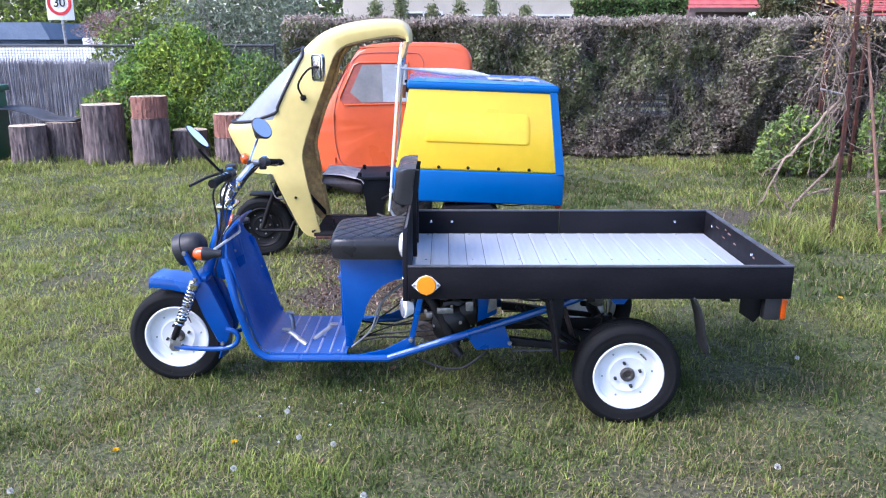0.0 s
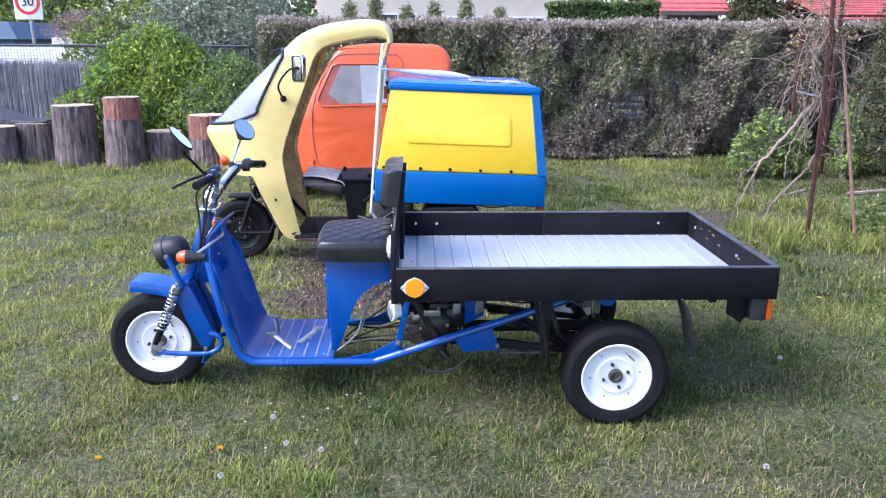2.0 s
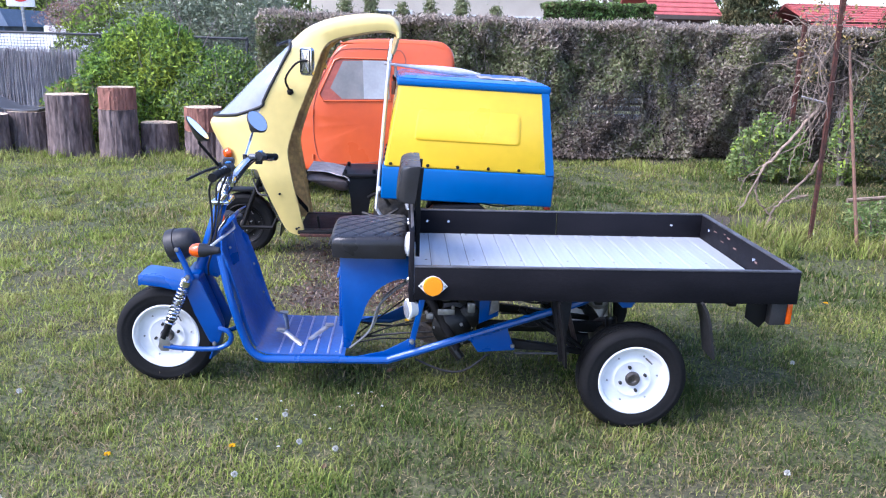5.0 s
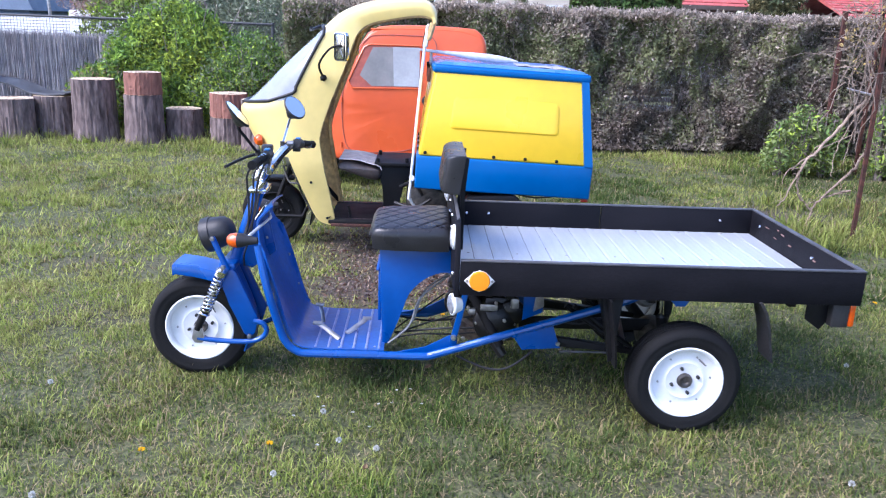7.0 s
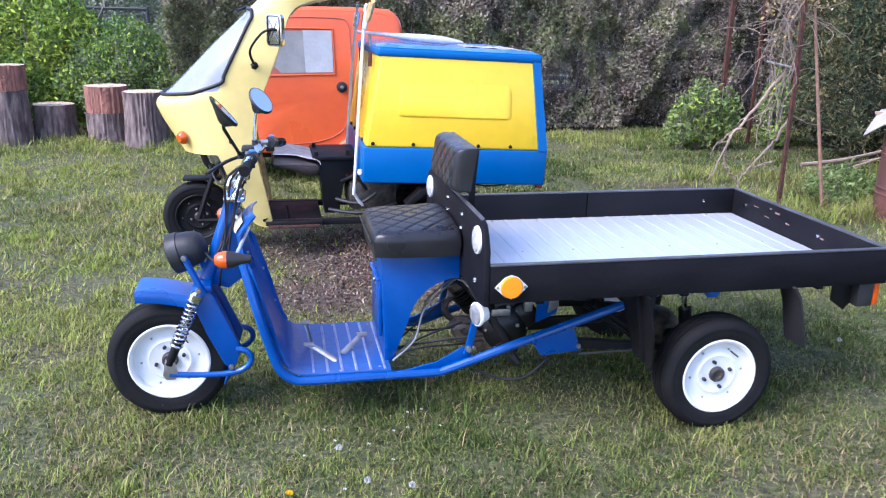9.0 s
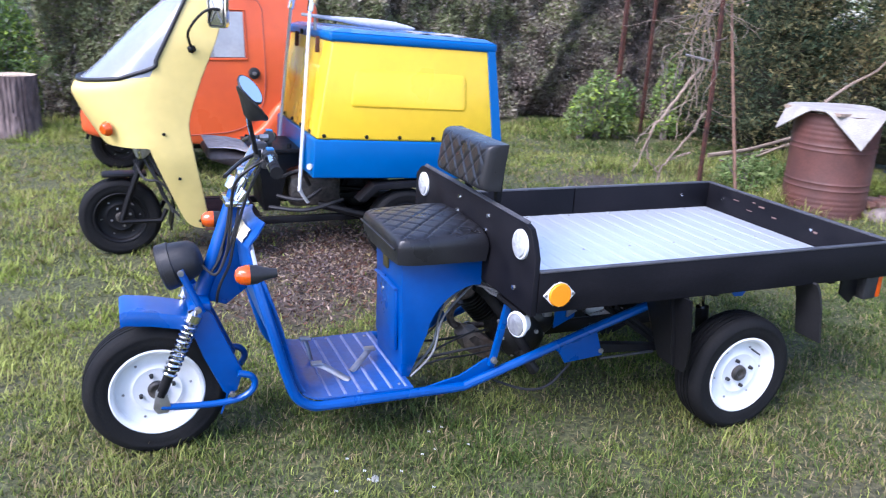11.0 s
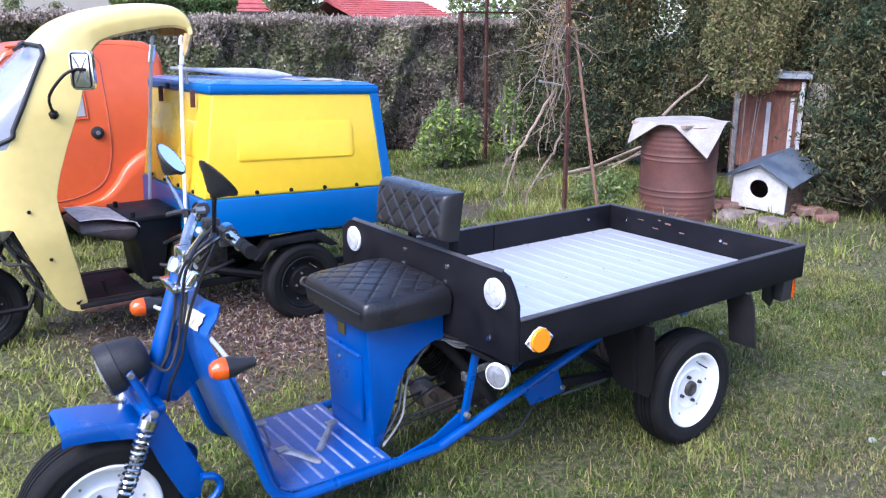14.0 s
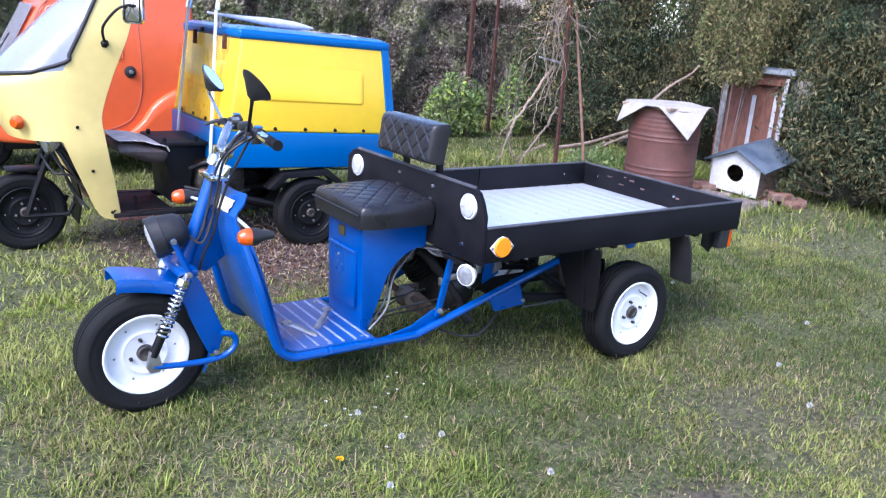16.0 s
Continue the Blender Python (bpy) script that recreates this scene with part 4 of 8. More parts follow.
bm = sheet(bmesh.new(), quilt(88, 104, seat_at, (4.0, 5.0)))
rim_e = [e for e in bm.edges if e.is_boundary]
ext = bmesh.ops.extrude_edge_only(bm, edges=rim_e)["geom"]
low = [g for g in ext if isinstance(g, bmesh.types.BMVert)]
for q in low:
    q.co.z = 0.797
    q.co.x, q.co.y = -0.42 + (q.co.x + 0.42) * 0.965, CY + (q.co.y - CY) * 0.965
bmesh.ops.contextual_create(bm, geom=[e for e in bm.edges if e.is_boundary])
seat = part("seat", bm, LEATHER, trike, "black quilted leatherette seat", 60)
part("seat_piping", tb([(-0.637, CY - 0.25, 0.868), (-0.637, CY + 0.25, 0.868)], 0.005, 6), LEATHER, seat)


def back_at(u, v, h):
    a, b = 2 * u - 1, 2 * v - 1
    k = (1 - abs(a) ** 10) ** 0.5 * (1 - abs(b) ** 14) ** 0.5
    return (-0.218 - 0.05 * k + 0.014 * a - h * 0.006 * (k > 0.3), CY - 0.015 + b * 0.262, 1.205 + a * 0.10)


bm = sheet(bmesh.new(), quilt(44, 100, back_at, (2.0, 5.0)))
ext = bmesh.ops.extrude_edge_only(bm, edges=[e for e in bm.edges if e.is_boundary])["geom"]
for q in [g for g in ext if isinstance(g, bmesh.types.BMVert)]:
    q.co.x += 0.055
bmesh.ops.contextual_create(bm, geom=[e for e in bm.edges if e.is_boundary])
part("backrest", bm, LEATHER, trike, "black quilted backrest cushion", 60)
for y in (CY - 0.215, CY + 0.10):
    part("backrest_bar", pl([(-0.168, 0.80), (-0.145, 0.80), (-0.145, 1.12), (-0.13, 1.29), (-0.155, 1.29), (-0.17, 1.12)], y - 0.016, y + 0.016, 0.003), BLACK, trike, "black steel strut")

# the flat bed
hb = [(3.865, 0.688), (3.865, 0.93), (3.895, 0.99), (3.925, 1.035), (3.96, 1.045), (5.12, 1.045), (5.155, 1.035), (5.215, 0.99), (5.215, 0.688)]
head = part("headboard", pl(hb, -0.205, -0.18, 0.003, axis="x"), BOARD, trike, "black-stained plywood headboard")
part("headboard_edge", tb([(-0.1925, 3.96, 1.047), (-0.1925, 5.12, 1.047)], 0.012, 6, flat=0.25), BOARD_EDGE, head)
part("side_board", bx(-0.178, 1.778, 3.862, 3.886, 0.70, 0.868, 0.003), BOARD, trike, "black-stained side board")
part("side_board", bx(-0.178, 0.776, 5.194, 5.218, 0.70, 0.868, 0.003), BOARD, trike, "black-stained side board")
part("side_board", bx(0.782, 1.778, 5.194, 5.218, 0.70, 0.868, 0.003), BOARD, trike, "black-stained side board")
part("tail_board", bx(1.752, 1.778, 3.889, 5.191, 0.70, 0.868, 0.003), BOARD, trike, "black-stained tailboard, chipped")
part("board_edge", bx(-0.178, 1.778, 3.860, 3.888, 0.868, 0.876, 0.002), BOARD_EDGE, trike)
part("board_edge", bx(-0.178, 1.778, 5.192, 5.220, 0.868, 0.876, 0.002), BOARD_EDGE, trike)
part("board_edge", bx(1.750, 1.780, 3.890, 5.190, 0.868, 0.876, 0.002), BOARD_EDGE, trike)
random.seed(5)
CHIP = mk("bare_plywood_chip", (0.20, 0.12, 0.10), (0.13, 0.08, 0.07), 20, 0.8)
for k in range(6):
    y, z = random.uniform(4.3, 4.95), random.uniform(0.77, 0.84)
    part("paint_chip", bx(1.7495, 1.752, y, y + random.uniform(0.02, 0.05), z, z + random.uniform(0.004, 0.01)), CHIP, trike)
plank = fill("floor_plank", sheet(bmesh.new(), [[(x, yy, z) for yy in (3.887, 5.193)] for x, z in ((0.0, 0.7155), (0.004, 0.7165), (0.010, 0.7180), (0.022, 0.7180), (0.028, 0.7165), (0.034, 0.716), (0.1042, 0.716))], 0.004), ALU, 30)
part("bed_base", bx(-0.176, 1.750, 3.889, 5.191, 0.702, 0.7095), BLACK, trike)
for i in range(18):
    ob = part("floor_plank", plank, ALU, trike)
    ob.location = (U * (-0.178 + 0.1072 * i), 0, 0)
for i in range(7):
    for y in (3.93, 4.54, 5.15):
        part("plank_screw", lt([(0, 0.004), (0.005, 0.003), (0.007, 0)], (-0.10 + 0.2756 * i, y, 0.719), (0, 0, 1), 8), STEEL, trike)
part("black_smear", tb([(0.05, 4.20, 0.721), (0.09, 4.17, 0.721), (0.13, 4.175, 0.721)], 0.005, 5, flat=0.3), RUBBER, trike)
for y, z in ((4.30, 0.99), (4.32, 0.92), (4.62, 1.0), (4.64, 0.93), (4.02, 0.76), (5.1, 0.76)):
    part("board_bolt", lt([(0, 0.012), (0.010, 0.009), (0.012, 0)], (-0.205, y, z), (-1, 0, 0), 10), CHROME, trike)
for x in (-0.08, 0.06, 1.55):
    part("board_bolt", lt([(0, 0.01), (0.009, 0.008), (0.011, 0)], (x, 5.194, 0.80), (0, -1, 0), 10), CHROME, trike)
for y in (4.35, 5.05):
    part("board_bolt", lt([(0, 0.01), (0.009, 0.008), (0.011, 0)], (1.752, y, 0.80), (-1, 0, 0), 10), CHROME, trike)


def marker(parent, at, out, r, lens, label):
    o = Vector(out)
    m = part("marker_light", lt([(0, 0.012), (r * 0.95, 0.012), (r, 0.008), (r, 0)], at, out, 28), WHITE, parent, label)
    part("marker_lens", lt([(r * 0.86, 0.012), (r * 0.8, 0.018), (r * 0.5, 0.023), (0, 0.025)], at, out, 28), lens, m)
    return m


marker(trike, (-0.205, 3.985, 0.955), (-1, 0, 0), 0.062, CLEAR_LENS, "round white marker lamp")
marker(trike, (-0.205, 5.085, 0.955), (-1, 0, 0), 0.062, CLEAR_LENS, "round white marker lamp")
marker(trike, (-0.20, 3.97, 0.615), (-0.96, -0.28, 0), 0.055, FOG_LENS, "round clear fog lamp")
part("lamp_bracket", bx(-0.19, -0.17, 3.96, 4.20, 0.645, 0.665, 0.003), BLACK, trike)
part("lamp_back", lt([(0, 0.045), (0.035, 0.04), (0.05, 0)], (-0.20, 3.97, 0.615), (0.96, 0.28, 0), 20), WHITE, trike)
for y, o in ((3.862, -1), (5.218, 1)):
    base = [(-0.158 + 0.0, 0.775), (-0.135, 0.798), (-0.115, 0.818), (-0.085, 0.829), (-0.055, 0.818), (-0.035, 0.798), (-0.012, 0.775), (-0.035, 0.752), (-0.055, 0.732), (-0.085, 0.721), (-0.115, 0.732), (-0.135, 0.752)]
    rf = part("side_reflector", pl(base, y, y + o * 0.006, 0.001), WHITE, trike, "round orange reflector on white plate")
    part("reflector_disc", lt([(0, 0.012), (0.046, 0.011), (0.05, 0.004), (0.05, 0)], (-0.085, y + o * 0.006, 0.775), (0, o, 0), 32), REFLECTOR, rf, "orange disc")
    for x in (-0.146, -0.024):
        part("reflector_screw", lt([(0, 0.004), (0.006, 0.003), (0.007, 0)], (x, y + o * 0.006, 0.775), (0, o, 0), 8), STEEL, rf)

# handlebar
part("handlebar", tb([(-1.035, CY + 0.36, 1.238), (-1.075, CY + 0.23, 1.262), (-1.13, CY + 0.14, 1.255), (-1.20, CY + 0.05, 1.17), (-1.205, CY - 0.05, 1.17), (-1.17, CY - 0.15, 1.262), (-1.155, CY - 0.25, 1.278), (-1.172, CY - 0.44, 1.272)], 0.021, 10, bend=5), CHROME, trike, "chrome swept-back handlebar")
for s in (-1, 1):
    ga, gb = (Vector((-1.158, CY - 0.325, 1.277)), Vector((-1.176, CY - 0.53, 1.27))) if s < 0 else (Vector((-1.06, CY + 0.25, 1.262)), Vector((-1.022, CY + 0.41, 1.236)))
    u = (gb - ga).normalized()
    g = part("grip", tb([ga, gb], 0.0195, 14), RUBBER, trike, "black rubber grip")
    for k in range(5):
        p = ga.lerp(gb, 0.12 + 0.19 * k)
        part("grip_ring", tb([p, p + u * 0.012], 0.0208, 14), RUBBER, g)
    part("grip_end", tb([gb - u * 0.006, gb + u * 0.006], 0.0225, 14), RUBBER, g)
    sb = ga - u * 0.05
    box_ = part("switch_box", tb([sb - u * 0.03, sb + u * 0.035], 0.027, 10), BLACK_PLASTIC, trike)
    part("switch_lever", bx(sb[0] - 0.03, sb[0] + 0.012, sb[1] - 0.012, sb[1] + 0.012, sb[2] - 0.045, sb[2] - 0.02, 0.004), BLACK_PLASTIC, box_)
    part("blue_cap", bx(sb[0] - 0.012, sb[0] + 0.014, sb[1] - 0.020, sb[1] + 0.020, sb[2] + 0.024, sb[2] + 0.033, 0.003), LIGHT_BLUE, trike, "light blue switch cap")
    lp = ga - u * 0.12
    tip = Vector((-1.335, CY - 0.40, 1.235)) if s < 0 else Vector((-1.15, CY + 0.40, 1.225))
    part("lever_perch", tb([lp, lp + Vector((-0.035, 0, 0))], 0.014, 8), STEEL, trike)
    part("lever", tb([lp + Vector((-0.035, 0, 0)), lp.lerp(tip, 0.45) + Vector((-0.03, 0, 0.005)), tip], 0.011, 8, bend=3, flat=0.7), BLACK_PLASTIC, trike, "black brake lever")
    mc = Vector((-1.247, 4.05, 1.506)) if s < 0 else Vector((-1.117, 4.935, 1.451))
    nrm = Vector((0.74, 0.02, 0.67) if s < 0 else (0.60, -0.50, 0.63)).normalized()
    ax, ay = (0.036, -0.034) if s < 0 else (-0.030, -0.03)
    mb = lt([(0, -0.050), (0.014, -0.048), (0.030, -0.034), (0.047, -0.018), (0.060, -0.010), (0.0655, -0.004), (0.066, 0), (0.063, 0.004)], (0, 0, 0), (0, 0, 1), 32)
    for q in mb.verts:
        w = min(1, max(0, -q.co.z / 0.05))
        q.co.x, q.co.y = q.co.x + ax * w, (q.co.y) * 1.16 + ay * w
    mir = part("mirror", mb, BLACK_PLASTIC, trike, "black oval rear-view mirror", 60)
    gm_ = lt([(0, 0.003), (0.061, 0.003)], (0, 0, 0), (0, 0, 1), 32)
    for q in gm_.verts:
        q.co.y *= 1.16
    part("mirror_face", gm_, MIRROR, mir, "mirror glass")
    q = nrm.to_track_quat("Z", "Y").to_matrix().to_4x4()
    mir.matrix_basis = Matrix.Translation(mc * U) @ q
    jt = q @ (Vector((ax * 1.05, ay * 1.25, -0.045)))
    foot = Vector((-1.20, 4.262, 1.288)) if s < 0 else Vector((-1.152, 4.70, 1.268))
    part("mirror_stalk", tb([foot, mc + jt + Vector((0, 0, -0.015)), mc + jt], 0.0075, 8), BLACK if s < 0 else CHROME, trike)
    part("stalk_nut", tb([foot - Vector((0, 0, 0.012)), foot + Vector((0, 0, 0.018))], 0.014, 6), BLACK_PLASTIC, trike)
part("bar_clamp", bx(-1.245, -1.175, CY - 0.05, CY + 0.05, 1.13, 1.185, 0.012), CHROME, trike)
for s in (-0.055, 0.055):
    part("riser", tb([(-1.25, CY + s, 1.06), (-1.215, CY + s, 1.15)], 0.014, 10), CHROME, trike)
part("top_yoke", bx(-1.30, -1.20, CY - 0.085, CY + 0.085, 1.035, 1.065, 0.012), CHROME, trike, "chrome top yoke")
part("ignition_lock", lt([(0, 0.05), (0.014, 0.05), (0.018, 0.04), (0.018, 0)], (-1.235, CY - 0.075, 1.06), (0.4, -0.2, 0.9), 14), CHROME, trike)
part("brake_reservoir", bx(-1.20, -1.145, CY - 0.20, CY - 0.14, 1.275, 1.315, 0.010), BLACK_PLASTIC, trike)
part("speedometer", lt([(0, 0.03), (0.03, 0.03), (0.035, 0.02), (0.03, -0.02), (0, -0.025)], (-1.255, CY - 0.01, 1.115), (0.5, 0, 0.85), 20), CHROME, trike, "small chrome instrument")
for pts in ([(-1.165, CY - 0.24, 1.26), (-1.27, CY - 0.20, 1.17), (-1.285, CY - 0.13, 1.0), (-1.30, CY - 0.10, 0.86), (-1.345, CY - 0.10, 0.765), (-1.40, CY - 0.06, 0.80), (-1.42, CY - 0.03, 0.81)],
            [(-1.10, CY + 0.2, 1.25), (-1.22, CY + 0.12, 1.12), (-1.275, CY + 0.03, 0.98), (-1.315, CY - 0.05, 0.84), (-1.36, CY - 0.06, 0.76)],
            [(-1.165, CY - 0.22, 1.255), (-1.22, CY - 0.19, 1.13), (-1.25, CY - 0.13, 1.0), (-1.275, CY - 0.10, 0.88), (-1.29, CY - 0.09, 0.80), (-1.33, CY - 0.07, 0.70), (-1.34, CY - 0.04, 0.62)],
            [(-1.17, CY - 0.18, 1.25), (-1.25, CY - 0.12, 1.16), (-1.275, CY - 0.06, 1.05), (-1.295, CY - 0.045, 0.92), (-1.34, CY - 0.05, 0.78)],
            [(-1.12, CY + 0.16, 1.24), (-1.18, CY + 0.06, 1.15), (-1.235, CY - 0.05, 1.05), (-1.265, CY - 0.07, 0.93), (-1.31, CY - 0.06, 0.80)]):
    part("control_cable", tb(pts, 0.006, 6, bend=6), BLACK_PLASTIC, trike)
for pts in ([(-0.20, CY - 0.1, 0.62), (-0.36, CY - 0.16, 0.50), (-0.42, CY - 0.2, 0.35), (-0.53, CY - 0.22, 0.255)], [(-0.19, CY - 0.06, 0.62), (-0.34, CY - 0.10, 0.52), (-0.40, CY - 0.14, 0.36), (-0.52, CY - 0.18, 0.25)]):
    part("grey_hose", tb(pts, 0.0055, 6, bend=6), GREY_HOSE, trike, "grey cable hose")
for pts in ([(-0.50, CY - 0.1, 0.27), (-0.25, CY - 0.15, 0.32), (-0.05, CY - 0.15, 0.33)], [(-0.52, CY + 0.1, 0.30), (-0.3, CY + 0.05, 0.29), (-0.05, CY, 0.34)], [(-0.16, CY - 0.31, 0.23), (0.0, CY - 0.33, 0.17), (0.12, CY - 0.33, 0.175), (0.25, CY - 0.30, 0.26)], [(0.30, CY - 0.2, 0.60), (0.48, CY - 0.25, 0.55), (0.66, CY - 0.25, 0.56)], [(0.40, CY - 0.2, 0.40), (0.52, CY - 0.25, 0.41), (0.72, CY - 0.2, 0.46)]):
    part("cable", tb(pts, 0.0065, 6, bend=6), BLACK_PLASTIC, trike)

# ---- the yellow box tricycle behind it ----
YC = 7.34
ytrike = thing("box_tricycle", (-0.3, YC, 0.0), "pale yellow open-sided cab tricycle with yellow and blue cargo box", "tricycle")
# cab shell: for each section the door edge, the side's corner and the middle of the front, as (x, z)
SEC = [((-1.19, 0.90), (-1.47, 0.86), (-1.77, 0.83)), ((-1.20, 1.02), (-1.46, 1.03), (-1.855, 0.97)), ((-1.165, 1.16), (-1.455, 1.185), (-1.925, 1.10)), ((-1.13, 1.26), (-1.445, 1.285), (-1.945, 1.205)),
       ((-1.10, 1.34), (-1.40, 1.37), (-1.815, 1.315)), ((-1.01, 1.56), (-1.285, 1.60), (-1.515, 1.615)), ((-0.945, 1.75), (-1.18, 1.80), (-1.29, 1.82)), ((-0.915, 1.83), (-1.12, 1.885), (-1.20, 1.91)),
       ((-0.86, 1.90), (-1.0, 1.985), (-1.06, 2.025)), ((-0.76, 1.945), (-0.83, 2.05), (-0.87, 2.10)), ((-0.62, 1.975), (-0.62, 2.09), (-0.63, 2.14)), ((-0.48, 2.00), (-0.46, 2.10), (-0.45, 2.145)),
       ((-0.38, 2.005), (-0.365, 2.09), (-0.35, 2.125)), ((-0.315, 1.985), (-0.30, 2.03), (-0.285, 2.06)), ((-0.305, 1.945), (-0.285, 1.955), (-0.275, 1.96))]
NS = 4
SEC = [((a[0] * 1.022, 2 + (a[1] - 2) * 1.022), (b[0] * 1.022, 2 + (b[1] - 2) * 1.022), c) for a, b, c in SEC]


def half_w(z):
    """Half the cab's width: narrower at the foot and the roof."""
    return 0.46 - 0.09 * max(0, min(1, (0.75 - z) / 0.5)) - 0.11 * max(0, min(1, (z - 1.55) / 0.45))



LINES = [smooth_line([(s[k][0], 0, s[k][1]) for s in SEC], NS) for k in range(3)]
shell_rows = []
for i in range(len(LINES[0])):
    I, C, O = LINES[0][i], LINES[1][i], LINES[2][i]
    row = []
    for s in (-1, 1):
        w = half_w(C[2])
        r = [(I[0], YC + s * (w - 0.015), I[2]), (C[0] * 0.5 + I[0] * 0.5, YC + s * (w + 0.003), C[2] * 0.5 + I[2] * 0.5), (C[0], YC + s * w, C[2])]
        for q in (0.965, 0.9, 0.8, 0.65, 0.45, 0.2):
            f = (1 - q ** 2.4) ** 0.6
            r.append((C[0] + (O[0] - C[0]) * f, YC + s * w * q, C[2] + (O[2] - C[2]) * f))
        row += r if s < 0 else r[::-1]
    shell_rows.append(row)
w0, w1 = NS * 3 + 2, NS * 7 - 1  # rows of the windscreen
c0_, c1_ = 2, len(shell_rows[0]) - 3
leg = smooth_line([(-1.216, 0.876, -1.502), (-1.185, 0.69, -1.432), (-1.15, 0.515, -1.36), (-1.12, 0.335, -1.285), (-1.11, 0.265, -1.23), (-1.108, 0.24, -1.16)], 3)


def shell(inset):
    """The cab's skin; inset: how far inside the outer face it lies."""
    def put(p):
        return (p[0] + inset * (0.4 if p[2] < 1.9 else 0), YC + (p[1] - YC) * (1 - inset * 2.2), p[2] - inset * (1.0 if p[2] > 1.85 else 0))
    b = bmesh.new()
    vs = [[b.verts.new(put(p)) for p in r] for r in shell_rows]
    for i in range(len(vs) - 1):
        for k in range(len(vs[0]) - 1):
            if w0 <= i < w1 and c0_ <= k < c1_:
                continue
            b.faces.new((vs[i][k], vs[i][k + 1], vs[i + 1][k + 1], vs[i + 1][k]))
    for s in (-1, 1):
        rows = []
        for i, p in enumerate(leg):
            d = 0.041 if i == 0 else 0.0
            w = half_w(p[1])
            rows.append([put(q) for q in ((p[0], YC + s * (w - 0.015), p[1]), (p[0] * 0.5 + p[2] * 0.5, YC + s * (w + 0.003), p[1] - d / 2), (p[2], YC + s * w, p[1] - d), (p[2] + 0.012, YC + s * (w - 0.05), p[1] - d))])
        sheet(b, rows)
    bmesh.ops.remove_doubles(b, verts=b.verts[:], dist=0.004)
    bmesh.ops.recalc_face_normals(b, faces=b.faces[:])
    bmesh.ops.solidify(b, geom=b.faces[:], thickness=0.006)
    return b


part("cab_shell", shell(0.0), YELLOW_GLASS, ytrike, "pale yellow fibreglass cab shell", 55)
part("inner_shell", shell(0.016), YELLOW_INNER, ytrike, "brown weathered inside of the shell", 55)
for s in (-1, 1):
    path = [(l[0], l[2]) for l in LINES[0]][::-1] + [(p[0], p[1]) for p in leg][1:]
    part("edge_tube", tb([(x - 0.02, YC + s * (half_w(z) - 0.045), z) for x, z in path[6:-3:3]], 0.013, 6, bend=2), YELLOW_INNER, ytrike)
# Milky base colour paints the sky's reflection onto the windscreen glass.
WINDOW = mk("sky_glare_windscreen", (0.44, 0.46, 0.51), (0.36, 0.38, 0.43), 3, 0.14, bump=0.02, fine=0.03, trans=0.35)
glass = part("windscreen", sheet(bmesh.new(), [r[c0_:c1_ + 1] for r in shell_rows[w0:w1 + 1]], 0.006), WINDOW, ytrike, "curved windscreen with pale sky glare in its colour", 60)
border = [shell_rows[w0][k] for k in range(c0_, c1_ + 1)] + [shell_rows[i][c1_] for i in range(w0 + 1, w1)] + [shell_rows[w1][k] for k in range(c1_, c0_ - 1, -1)] + [shell_rows[i][c0_] for i in range(w1 - 1, w0 - 1, -1)]
nk, nh = c1_ - c0_ + 1, w1 - w0 - 1
corners = {0, 1, nk - 2, nk - 1, nk, nk + nh - 1, nk + nh, nk + nh + 1, 2 * nk + nh - 2, 2 * nk + nh - 1, 2 * nk + nh, len(border) - 1, len(border) - 2}
seal = [Vector(p) + Vector((-0.008, 0, 0.004)) for i, p in enumerate(border) if i not in corners]
part("window_rubber", tb(seal + seal[:1], 0.014, 8, bend=3), BLACK_PLASTIC, glass, "black rubber seal", 60)
part("wiper", tb([(-1.24, YC - 0.05, 1.90), (-1.32, YC - 0.25, 1.86), (-1.30, YC - 0.35, 1.88)], 0.012, 6), BLACK_PLASTIC, ytrike)
